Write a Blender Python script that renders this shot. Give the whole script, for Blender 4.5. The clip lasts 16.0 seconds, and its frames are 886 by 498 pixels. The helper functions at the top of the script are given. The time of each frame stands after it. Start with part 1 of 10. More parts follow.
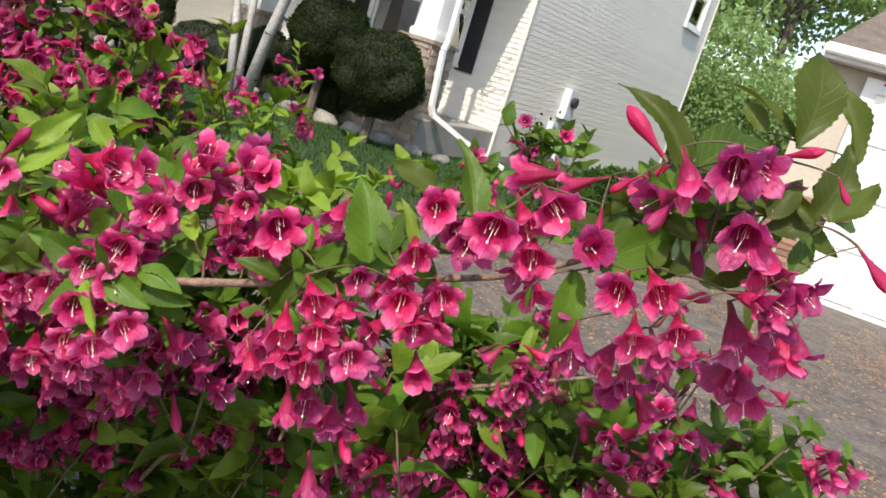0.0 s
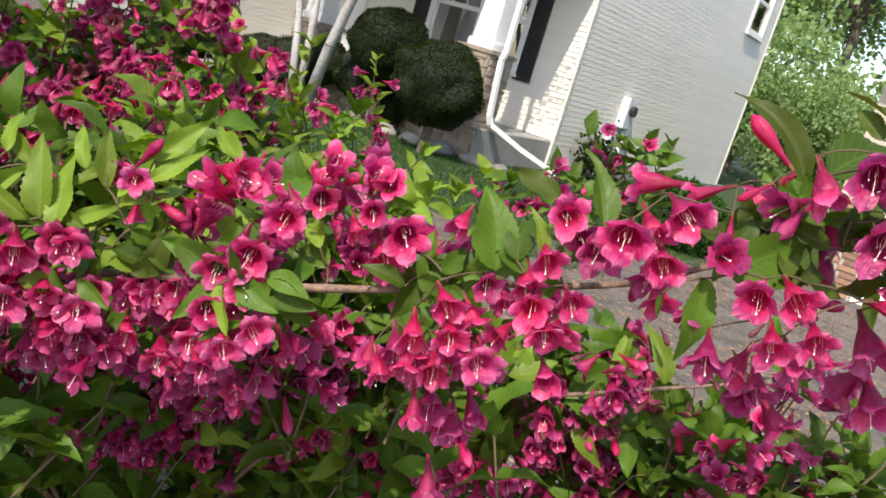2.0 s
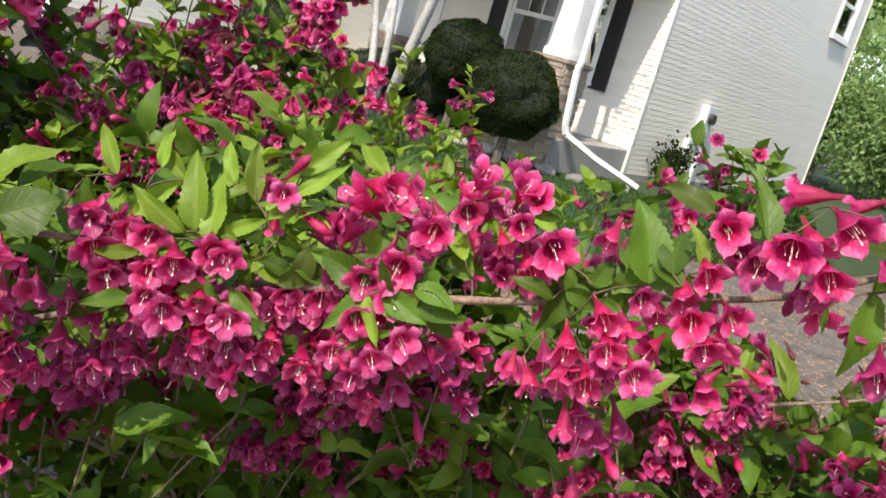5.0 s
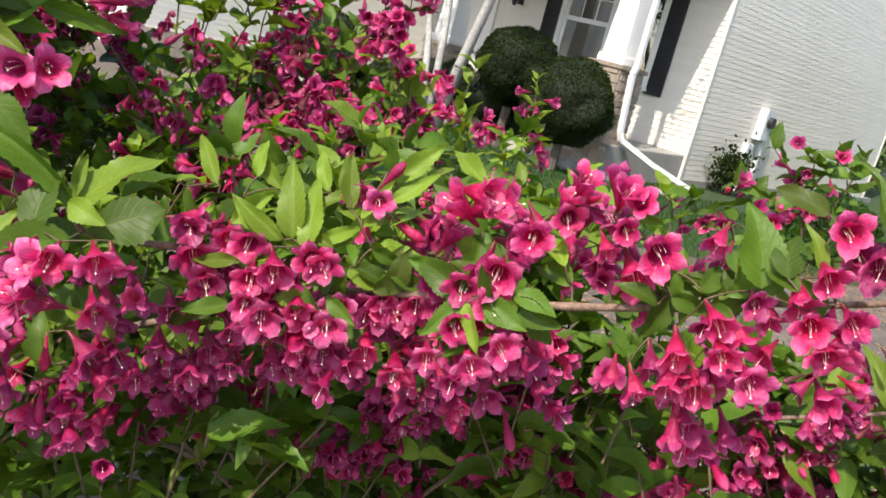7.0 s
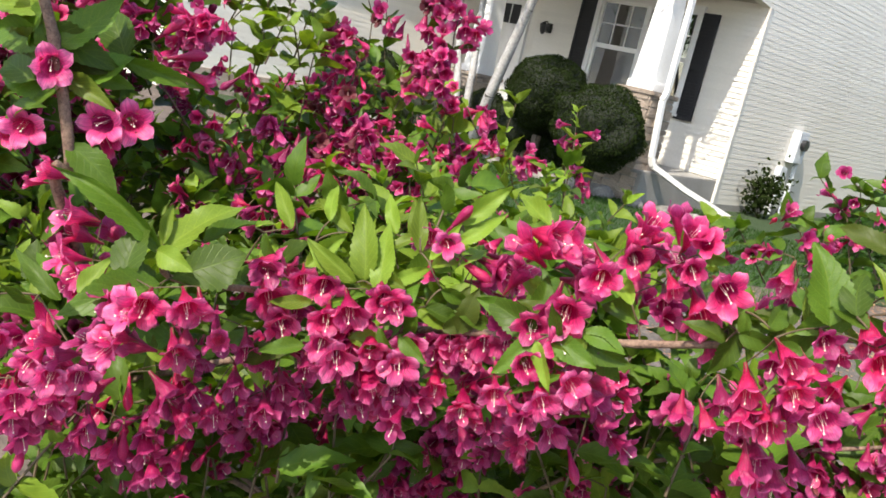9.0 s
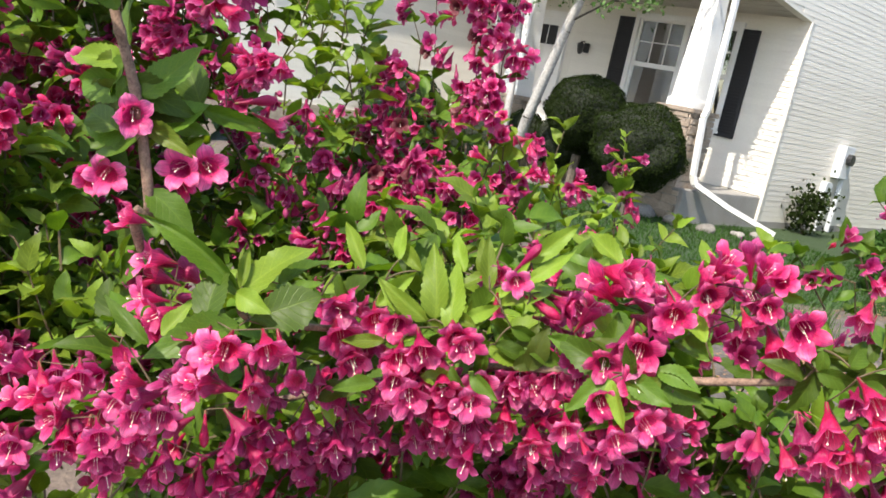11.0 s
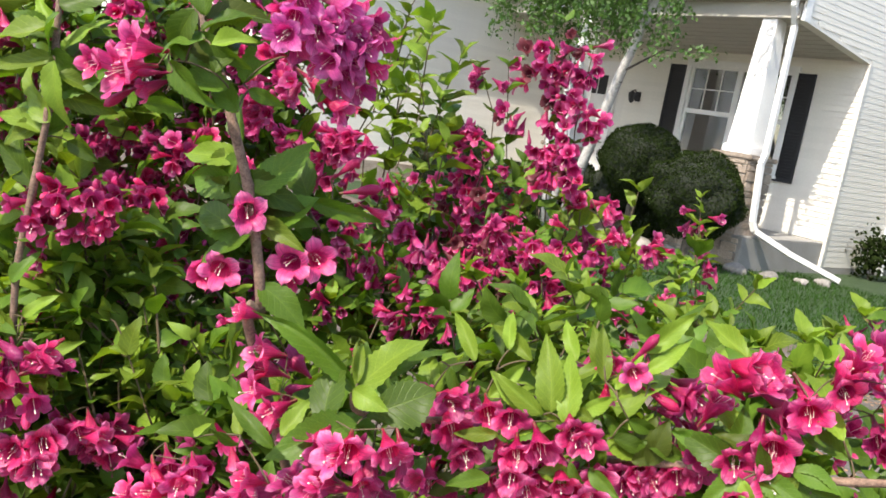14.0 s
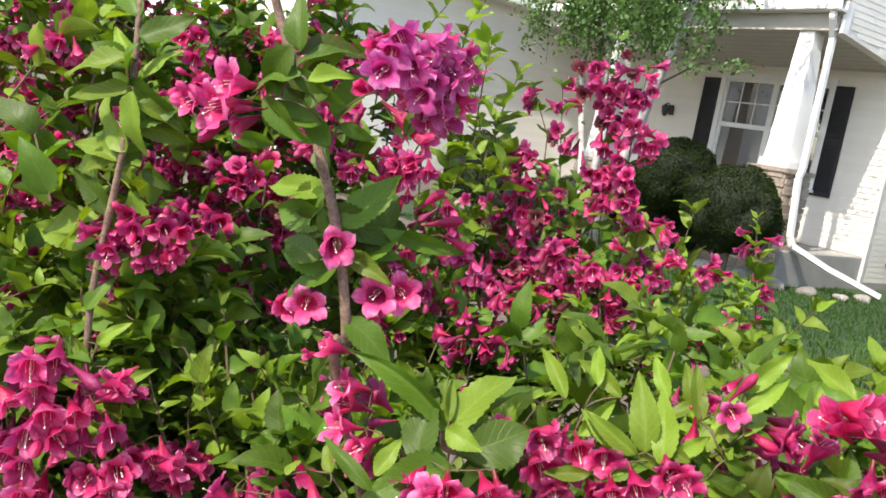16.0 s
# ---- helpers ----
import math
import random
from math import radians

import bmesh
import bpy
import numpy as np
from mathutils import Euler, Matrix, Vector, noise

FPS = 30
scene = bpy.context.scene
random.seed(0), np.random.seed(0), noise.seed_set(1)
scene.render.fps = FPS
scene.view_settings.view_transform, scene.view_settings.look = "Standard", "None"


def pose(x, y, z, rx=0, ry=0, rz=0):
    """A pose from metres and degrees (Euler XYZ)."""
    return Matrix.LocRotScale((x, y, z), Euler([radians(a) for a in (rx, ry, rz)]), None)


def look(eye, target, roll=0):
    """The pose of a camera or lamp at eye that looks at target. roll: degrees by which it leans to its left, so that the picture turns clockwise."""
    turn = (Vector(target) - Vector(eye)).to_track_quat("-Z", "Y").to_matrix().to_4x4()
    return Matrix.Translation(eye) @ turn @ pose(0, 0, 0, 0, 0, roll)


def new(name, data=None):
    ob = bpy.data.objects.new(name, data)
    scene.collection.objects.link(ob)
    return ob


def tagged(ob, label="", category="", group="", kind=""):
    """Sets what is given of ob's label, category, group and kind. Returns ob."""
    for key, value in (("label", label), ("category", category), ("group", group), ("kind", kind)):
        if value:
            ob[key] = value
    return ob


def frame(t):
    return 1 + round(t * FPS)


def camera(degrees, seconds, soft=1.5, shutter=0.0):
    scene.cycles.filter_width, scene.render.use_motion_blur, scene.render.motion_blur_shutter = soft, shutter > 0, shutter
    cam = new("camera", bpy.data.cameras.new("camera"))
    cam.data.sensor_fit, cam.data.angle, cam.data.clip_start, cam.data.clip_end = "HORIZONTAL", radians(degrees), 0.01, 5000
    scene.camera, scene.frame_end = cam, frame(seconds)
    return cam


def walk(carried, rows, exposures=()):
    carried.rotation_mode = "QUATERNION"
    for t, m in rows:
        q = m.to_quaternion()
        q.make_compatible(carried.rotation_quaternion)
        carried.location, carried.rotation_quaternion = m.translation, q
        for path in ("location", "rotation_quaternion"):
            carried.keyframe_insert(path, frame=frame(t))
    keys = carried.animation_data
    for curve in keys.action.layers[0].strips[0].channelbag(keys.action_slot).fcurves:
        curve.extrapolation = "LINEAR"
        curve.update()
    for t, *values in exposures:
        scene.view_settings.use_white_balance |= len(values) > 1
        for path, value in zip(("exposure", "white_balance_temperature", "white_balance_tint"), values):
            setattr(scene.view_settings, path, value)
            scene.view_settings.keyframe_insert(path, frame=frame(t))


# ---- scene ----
cam = camera(55.9, 16.0, soft=1.7)
PATH = [
    (0, (0.3731, 0.3517, 1.3253), (-0.5896, 2.0485, 0.8846), 17.38),
    (0.5, (0.3628, 0.3478, 1.3190), (-0.6382, 2.0188, 0.8657), 17.28),
    (1, (0.3500, 0.3302, 1.3184), (-0.6751, 1.9861, 0.8631), 17.30),
    (1.5, (0.3407, 0.3196, 1.3172), (-0.7061, 1.9618, 0.8621), 17.26),
    (2, (0.3416, 0.3144, 1.3130), (-0.7295, 1.9405, 0.8566), 16.74),
    (2.5, (0.3315, 0.3120, 1.3112), (-0.7622, 1.9220, 0.8508), 16.51),
    (3, (0.3295, 0.3077, 1.3051), (-0.7905, 1.8981, 0.8403), 16.24),
    (3.5, (0.3218, 0.3047, 1.2992), (-0.8253, 1.8739, 0.8281), 16.12),
    (4, (0.3134, 0.2931, 1.3052), (-0.8496, 1.8496, 0.8312), 16.23),
    (6.5, (0.2870, 0.2555, 1.2918), (-0.9912, 1.7134, 0.8009), 14.49),
    (7, (0.2774, 0.2503, 1.2902), (-1.0202, 1.6904, 0.7980), 14.42),
    (7.5, (0.2750, 0.2411, 1.2918), (-1.0379, 1.6688, 0.8044), 14.23),
    (8, (0.2790, 0.2313, 1.2955), (-1.0481, 1.6504, 0.8212), 13.75),
    (8.5, (0.2734, 0.2235, 1.2956), (-1.0710, 1.6311, 0.8362), 13.31),
    (9, (0.2696, 0.2088, 1.2996), (-1.0978, 1.5985, 0.8533), 12.99),
    (11.5, (0.2406, 0.1764, 1.3133), (-1.2191, 1.4806, 0.9032), 11.36),
    (12, (0.2252, 0.1686, 1.3166), (-1.2547, 1.4543, 0.9207), 11.13),
    (12.5, (0.2238, 0.1619, 1.3216), (-1.2763, 1.4299, 0.9448), 10.65),
    (13, (0.2142, 0.1620, 1.3217), (-1.2998, 1.4174, 0.9585), 10.42),
    (13.5, (0.2130, 0.1565, 1.3306), (-1.3171, 1.3959, 0.9803), 10.13),
    (14, (0.2065, 0.1436, 1.3362), (-1.3402, 1.3687, 1.0093), 9.86),
    (14.5, (0.2044, 0.1342, 1.3357), (-1.3581, 1.3414, 1.0174), 9.82),
    (15, (0.1884, 0.1320, 1.3301), (-1.3841, 1.3252, 1.0082), 9.80),
    (15.5, (0.1869, 0.1101, 1.3353), (-1.3931, 1.2916, 1.0069), 9.80),
    (16, (0.1633, 0.1057, 1.3447), (-1.4295, 1.2751, 1.0358), 9.66),
]
walk(cam, [(t, look(eye, target, roll)) for t, eye, target, roll in PATH], [(0, 0.47, 6950, 10), (4, 0.64, 6950, 10), (8, 0.72, 6950, 10), (12, 0.92, 6950, 10), (16, 0.90, 6950, 10)])

# ---- light ----
world = bpy.data.worlds.new("sky")
scene.world = world
world.use_nodes = True
wn = world.node_tree
sky = wn.nodes.new("ShaderNodeTexSky")
sky.sky_type, sky.sun_disc = "NISHITA", False
sky.dust_density = 1.2
sky.sun_elevation, sky.sun_rotation = radians(49.9), radians(167)
bg = wn.nodes["Background"]
bg.inputs["Strength"].default_value = 0.22
wn.links.new(sky.outputs[0], bg.inputs["Color"])
sun = new("sun", bpy.data.lights.new("sun", "SUN"))
sun.data.energy, sun.data.angle, sun.data.color = 4.5, radians(0.6), (1.0, 0.95, 0.87)
sun.matrix_world = look((0, 0, 12), (-0.19 * 12, 0.82 * 12, 0))


# ---- materials ----
def material(name):
    m = bpy.data.materials.new(name)
    m.use_nodes = True
    return m, m.node_tree, m.node_tree.nodes["Principled BSDF"]


def node(nt, kind, **inputs):
    n = nt.nodes.new(kind)
    for key, value in inputs.items():
        n.inputs[key.replace("_", " ")].default_value = value
    return n


def plain(name, dark, light, rough=0.6, scale=3.0, fine=60.0, bump=0.15, metal=0.0, dist=0.004):
    """A surface whose colour wanders between two tones at two scales, with fine relief."""
    m, nt, bsdf = material(name)
    tc = node(nt, "ShaderNodeTexCoord")
    big = node(nt, "ShaderNodeTexNoise", Scale=scale, Detail=5.0, Roughness=0.6)
    small = node(nt, "ShaderNodeTexNoise", Scale=fine, Detail=4.0, Roughness=0.65)
    for n in (big, small):
        nt.links.new(tc.outputs["Object"], n.inputs["Vector"])
    mixf = node(nt, "ShaderNodeMath")
    mixf.operation = "ADD"
    half = node(nt, "ShaderNodeMath")
    half.operation, half.inputs[1].default_value = "MULTIPLY", 0.5
    nt.links.new(big.outputs["Fac"], mixf.inputs[0])
    nt.links.new(small.outputs["Fac"], mixf.inputs[1])
    nt.links.new(mixf.outputs[0], half.inputs[0])
    ramp = node(nt, "ShaderNodeValToRGB")
    ramp.color_ramp.elements[0].position, ramp.color_ramp.elements[1].position = 0.36, 0.64
    ramp.color_ramp.elements[0].color, ramp.color_ramp.elements[1].color = (*dark, 1), (*light, 1)
    nt.links.new(half.outputs[0], ramp.inputs["Fac"])
    nt.links.new(ramp.outputs["Color"], bsdf.inputs["Base Color"])
    b = node(nt, "ShaderNodeBump", Strength=bump, Distance=dist)
    nt.links.new(small.outputs["Fac"], b.inputs["Height"])
    nt.links.new(b.outputs["Normal"], bsdf.inputs["Normal"])
    bsdf.inputs["Roughness"].default_value, bsdf.inputs["Metallic"].default_value = rough, metal
    return m


def by_piece(m, spread=0.16):
    """Lets each object of this material differ a little in brightness."""
    nt = m.node_tree
    bsdf = nt.nodes["Principled BSDF"]
    link = bsdf.inputs["Base Color"].links[0]
    info, hsv = node(nt, "ShaderNodeObjectInfo"), node(nt, "ShaderNodeHueSaturation")
    mr = node(nt, "ShaderNodeMapRange")
    mr.inputs["To Min"].default_value, mr.inputs["To Max"].default_value = 1 - spread, 1 + spread
    nt.links.new(info.outputs["Random"], mr.inputs["Value"])
    nt.links.new(mr.outputs[0], hsv.inputs["Value"])
    nt.links.new(link.from_socket, hsv.inputs["Color"])
    nt.links.new(hsv.outputs[0], bsdf.inputs["Base Color"])
    return m


def leafy(name, dark, light, through_light, rough=0.5, veins=True, spread=0.25, glow=0.38, gloss=0.25):
    """Leaf or petal: colour along and across the blade from its UV, veins, light coming through."""
    m, nt, bsdf = material(name)
    tc, info = node(nt, "ShaderNodeTexCoord"), node(nt, "ShaderNodeObjectInfo")
    geo = node(nt, "ShaderNodeNewGeometry")
    noise_n = node(nt, "ShaderNodeTexNoise", Scale=55.0, Detail=4.0)
    nt.links.new(tc.outputs["Object"], noise_n.inputs["Vector"])
    mixc = node(nt, "ShaderNodeMix")
    mixc.data_type = "RGBA"
    mixc.inputs["A"].default_value, mixc.inputs["B"].default_value = (*dark, 1), (*light, 1)
    nt.links.new(noise_n.outputs["Fac"], mixc.inputs["Factor"])
    rnd = node(nt, "ShaderNodeMath")
    rnd.operation = "ADD"
    nt.links.new(info.outputs["Random"], rnd.inputs[0])
    nt.links.new(geo.outputs["Random Per Island"], rnd.inputs[1])
    frac = node(nt, "ShaderNodeMath")
    frac.operation = "FRACT"
    nt.links.new(rnd.outputs[0], frac.inputs[0])
    hsv, mr, mh = node(nt, "ShaderNodeHueSaturation"), node(nt, "ShaderNodeMapRange"), node(nt, "ShaderNodeMapRange")
    mr.inputs["To Min"].default_value, mr.inputs["To Max"].default_value = 1 - spread, 1 + spread
    mh.inputs["To Min"].default_value, mh.inputs["To Max"].default_value = 0.494, 0.506
    nt.links.new(frac.outputs[0], mr.inputs["Value"])
    nt.links.new(frac.outputs[0], mh.inputs["Value"])
    nt.links.new(mr.outputs[0], hsv.inputs["Value"])
    nt.links.new(mh.outputs[0], hsv.inputs["Hue"])
    nt.links.new(mixc.outputs["Result"], hsv.inputs["Color"])
    colour = hsv.outputs[0]
    if veins:
        uv = node(nt, "ShaderNodeSeparateXYZ")
        nt.links.new(tc.outputs["UV"], uv.inputs[0])
        side = node(nt, "ShaderNodeMath")
        side.operation, side.inputs[1].default_value = "SUBTRACT", 0.5
        nt.links.new(uv.outputs["X"], side.inputs[0])
        away = node(nt, "ShaderNodeMath")
        away.operation = "ABSOLUTE"
        nt.links.new(side.outputs[0], away.inputs[0])
        run = node(nt, "ShaderNodeMath")
        run.operation, run.inputs[1].default_value = "MULTIPLY_ADD", -0.55
        nt.links.new(away.outputs[0], run.inputs[0])
        nt.links.new(uv.outputs["Y"], run.inputs[2])
        wave = node(nt, "ShaderNodeMath")
        wave.operation, wave.inputs[1].default_value = "PINGPONG", 0.065
        nt.links.new(run.outputs[0], wave.inputs[0])
        thin = node(nt, "ShaderNodeMapRange")
        thin.inputs["From Min"].default_value, thin.inputs["From Max"].default_value = 0.012, 0.0
        nt.links.new(wave.outputs[0], thin.inputs["Value"])
        mid = node(nt, "ShaderNodeMapRange")
        mid.inputs["From Min"].default_value, mid.inputs["From Max"].default_value = 0.03, 0.008
        nt.links.new(away.outputs[0], mid.inputs["Value"])
        top = node(nt, "ShaderNodeMath")
        top.operation = "MAXIMUM"
        nt.links.new(thin.outputs[0], top.inputs[0])
        nt.links.new(mid.outputs[0], top.inputs[1])
        vein = node(nt, "ShaderNodeMix")
        vein.data_type = "RGBA"
        vein.inputs["B"].default_value = (light[0] * 1.5, light[1] * 1.35, light[2] * 1.5, 1)
        part_f = node(nt, "ShaderNodeMath")
        part_f.operation, part_f.inputs[1].default_value = "MULTIPLY", 0.26
        nt.links.new(top.outputs[0], part_f.inputs[0])
        nt.links.new(part_f.outputs[0], vein.inputs["Factor"])
        nt.links.new(colour, vein.inputs["A"])
        colour = vein.outputs["Result"]
        b = node(nt, "ShaderNodeBump", Strength=0.35, Distance=0.0006)
        b.invert = True
        nt.links.new(top.outputs[0], b.inputs["Height"])
        nt.links.new(b.outputs["Normal"], bsdf.inputs["Normal"])
    nt.links.new(colour, bsdf.inputs["Base Color"])
    bsdf.inputs["Roughness"].default_value = rough
    bsdf.inputs["Specular IOR Level"].default_value = gloss
    trans, add = node(nt, "ShaderNodeBsdfTranslucent"), node(nt, "ShaderNodeMixShader", Fac=glow)
    tint = node(nt, "ShaderNodeMix")
    tint.data_type, tint.blend_type = "RGBA", "MULTIPLY"
    tint.inputs["Factor"].default_value, tint.inputs["B"].default_value = 1.0, (*through_light, 1)
    nt.links.new(colour, tint.inputs["A"])
    nt.links.new(tint.outputs["Result"], trans.inputs["Color"])
    nt.links.new(bsdf.outputs[0], add.inputs[1])
    nt.links.new(trans.outputs[0], add.inputs[2])
    nt.links.new(add.outputs[0], nt.nodes["Material Output"].inputs["Surface"])
    return m


def petal(name, throat, blade, edge, spread=0.22):
    """Petal: deep at the tube, paler on the blades, fine streaks, light coming through."""
    m = leafy(name, throat, blade, (1.1, 0.8, 1.0), rough=0.30, veins=False, spread=spread, glow=0.46, gloss=0.5)
    nt = m.node_tree
    bsdf = nt.nodes["Principled BSDF"]
    uvn, sep, ramp = node(nt, "ShaderNodeTexCoord"), node(nt, "ShaderNodeSeparateXYZ"), node(nt, "ShaderNodeValToRGB")
    nt.links.new(uvn.outputs["UV"], sep.inputs[0])
    nt.links.new(sep.outputs["Y"], ramp.inputs["Fac"])
    e = ramp.color_ramp.elements
    e[0].position, e[0].color = 0.30, (*throat, 1)
    e[1].position, e[1].color = 1.0, (*edge, 1)
    mid = e.new(0.72)
    mid.color = (*blade, 1)
    streak = node(nt, "ShaderNodeTexNoise", Scale=1.0, Detail=3.0)
    mapn = node(nt, "ShaderNodeMapping")
    mapn.inputs["Scale"].default_value = (70.0, 3.0, 1.0)
    nt.links.new(uvn.outputs["UV"], mapn.inputs["Vector"])
    nt.links.new(mapn.outputs[0], streak.inputs["Vector"])
    soft = node(nt, "ShaderNodeMapRange")
    soft.inputs["From Min"].default_value, soft.inputs["From Max"].default_value = 0.3, 0.7
    soft.inputs["To Min"].default_value, soft.inputs["To Max"].default_value = 0.60, 1.22
    nt.links.new(streak.outputs["Fac"], soft.inputs["Value"])
    mul = node(nt, "ShaderNodeMix")
    mul.data_type, mul.blend_type = "RGBA", "MULTIPLY"
    mul.inputs["Factor"].default_value = 1.0
    nt.links.new(ramp.outputs["Color"], mul.inputs["A"])
    nt.links.new(soft.outputs[0], mul.inputs["B"])
    for n in nt.nodes:
        if n.bl_idname == "ShaderNodeHueSaturation":
            nt.links.new(mul.outputs["Result"], n.inputs["Color"])
    crumple = node(nt, "ShaderNodeTexNoise", Scale=240.0, Detail=3.0, Roughness=0.6)
    nt.links.new(uvn.outputs["Object"], crumple.inputs["Vector"])
    b0 = node(nt, "ShaderNodeBump", Strength=0.7, Distance=0.0022)
    nt.links.new(crumple.outputs["Fac"], b0.inputs["Height"])
    b = node(nt, "ShaderNodeBump", Strength=0.6, Distance=0.0010)
    nt.links.new(streak.outputs["Fac"], b.inputs["Height"])
    nt.links.new(b0.outputs["Normal"], b.inputs["Normal"])
    nt.links.new(b.outputs["Normal"], bsdf.inputs["Normal"])
    return m


SIDING = by_piece(plain("cream_vinyl_siding", (0.635, 0.60, 0.535), (0.715, 0.68, 0.61), 0.5, 0.8, 40, 0.08), 0.04)
CEILING = plain("taupe_ceiling_paint", (0.36, 0.335, 0.29), (0.44, 0.41, 0.36), 0.6, 2, 50, 0.06)
TRIM = plain("white_painted_trim", (0.64, 0.63, 0.61), (0.75, 0.74, 0.72), 0.45, 2, 50, 0.06)
SHUTTER = plain("black_shutter_paint", (0.006, 0.006, 0.008), (0.014, 0.014, 0.018), 0.65, 5, 60, 0.1)
STONE = by_piece(plain("tan_ledge_stone", (0.22, 0.17, 0.13), (0.44, 0.36, 0.29), 0.8, 9, 50, 0.6, dist=0.01), 0.3)
CONCRETE = plain("porch_concrete", (0.21, 0.20, 0.185), (0.31, 0.30, 0.28), 0.85, 2, 60, 0.3)
BOULDER = by_piece(plain("grey_boulder", (0.11, 0.10, 0.09), (0.27, 0.25, 0.225), 0.85, 4, 30, 0.6, dist=0.01), 0.25)
ROOF = plain("brown_shingle", (0.07, 0.055, 0.045), (0.16, 0.13, 0.11), 0.9, 6, 50, 0.6, dist=0.006)
TAUPE = by_piece(plain("beige_siding", (0.36, 0.31, 0.25), (0.46, 0.40, 0.33), 0.6, 1, 40, 0.1), 0.05)
DOORWHITE = plain("white_garage_door", (0.76, 0.75, 0.73), (0.86, 0.85, 0.83), 0.4, 2, 40, 0.05)
BRICK = by_piece(plain("brown_brick", (0.17, 0.085, 0.055), (0.33, 0.18, 0.12), 0.85, 20, 70, 0.5), 0.3)
MORTAR = plain("grey_mortar", (0.30, 0.28, 0.25), (0.42, 0.40, 0.36), 0.9, 20, 80, 0.5)
METER = plain("grey_meter_enamel", (0.50, 0.53, 0.56), (0.64, 0.67, 0.70), 0.4, 5, 50, 0.08)
BLACK = plain("black_metal", (0.01, 0.01, 0.011), (0.03, 0.03, 0.032), 0.4, 10, 60, 0.1)
DARKROOM = plain("painted_room_dimness", (0.025, 0.03, 0.034), (0.06, 0.068, 0.072), 0.9, 2, 30, 0.05)
DRIVE = plain("driveway_asphalt", (0.036, 0.032, 0.029), (0.155, 0.127, 0.104), 0.9, 5.0, 40, 0.8, dist=0.008)
GROUND = plain("garden_soil", (0.045, 0.034, 0.026), (0.155, 0.115, 0.088), 0.95, 7, 45, 0.8, dist=0.01)
LAWN = plain("lawn_base", (0.014, 0.034, 0.008), (0.034, 0.064, 0.016), 0.95, 2.5, 70, 0.8, dist=0.02)
GRASS = leafy("grass_blade", (0.022, 0.062, 0.010), (0.048, 0.105, 0.020), (1.0, 1.1, 0.5), 0.6, veins=False, gloss=0.1)
YEW = leafy("yew_needles", (0.011, 0.021, 0.005), (0.025, 0.037, 0.009), (1, 1, 0.5), 0.7, veins=False, glow=0.2, gloss=0.05)
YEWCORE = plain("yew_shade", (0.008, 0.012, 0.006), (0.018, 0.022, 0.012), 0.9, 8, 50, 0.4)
BIRCH = plain("birch_bark", (0.20, 0.19, 0.18), (0.52, 0.50, 0.48), 0.7, 2.2, 30, 0.3)
SCAR = plain("dark_bark_scar", (0.02, 0.018, 0.016), (0.07, 0.06, 0.05), 0.9, 20, 60, 0.3)
BIRCHLEAF = leafy("birch_leaf", (0.045, 0.10, 0.025), (0.10, 0.18, 0.05), (1.1, 1.2, 0.5), 0.5, veins=False)
# paler than real foliage: the far trees' haze and brightness are in this colour
TREELEAF = leafy("hazed_tree_leaf", (0.15, 0.235, 0.10), (0.34, 0.45, 0.20), (1.1, 1.15, 0.6), 0.6, veins=False, glow=0.5, gloss=0.1)
TREEBARK = plain("tree_bark", (0.05, 0.04, 0.03), (0.14, 0.11, 0.09), 0.9, 6, 30, 0.5, dist=0.02)
BARK = plain("weigela_bark", (0.05, 0.028, 0.020), (0.27, 0.175, 0.125), 0.85, 90, 500, 0.8, dist=0.0008)
TWIG = plain("green_brown_twig", (0.05, 0.035, 0.016), (0.11, 0.075, 0.035), 0.7, 60, 300, 0.3, dist=0.0004)
LEAF = leafy("weigela_leaf", (0.036, 0.082, 0.009), (0.108, 0.186, 0.020), (1.25, 1.3, 0.35), 0.46, spread=0.38, gloss=0.26)
LIME = leafy("young_weigela_leaf", (0.092, 0.165, 0.018), (0.220, 0.310, 0.038), (1.2, 1.2, 0.35), 0.45, glow=0.42, spread=0.40, gloss=0.24)
OLIVE = leafy("reddish_olive_leaf", (0.040, 0.062, 0.008), (0.075, 0.100, 0.014), (1.5, 1.25, 0.35), 0.48, gloss=0.25)
PETAL = petal("crimson_pink_petal", (0.42, 0.006, 0.075), (0.70, 0.042, 0.200), (0.90, 0.235, 0.470))
PINK = petal("fresh_pink_petal", (0.55, 0.018, 0.135), (0.77, 0.090, 0.300), (0.91, 0.30, 0.54))
# colour of ageing flowers, and the painted shade of those deep in the shrub
MAUVE = petal("ageing_and_shaded_mauve_petal", (0.36, 0.010, 0.088), (0.49, 0.040, 0.180), (0.69, 0.155, 0.375))
LILAC = petal("pale_lilac_petal", (0.44, 0.022, 0.16), (0.62, 0.085, 0.33), (0.80, 0.26, 0.56))
WITHERED = petal("withered_petal", (0.12, 0.022, 0.030), (0.22, 0.055, 0.065), (0.36, 0.16, 0.15))
BUD = petal("crimson_bud", (0.40, 0.010, 0.08), (0.58, 0.020, 0.14), (0.68, 0.045, 0.20))
STAMEN = plain("cream_stamen", (0.78, 0.62, 0.54), (0.90, 0.80, 0.70), 0.5, 200, 900, 0.05)
SEPAL = plain("maroon_green_sepal", (0.12, 0.035, 0.02), (0.17, 0.10, 0.03), 0.6, 200, 600, 0.1)


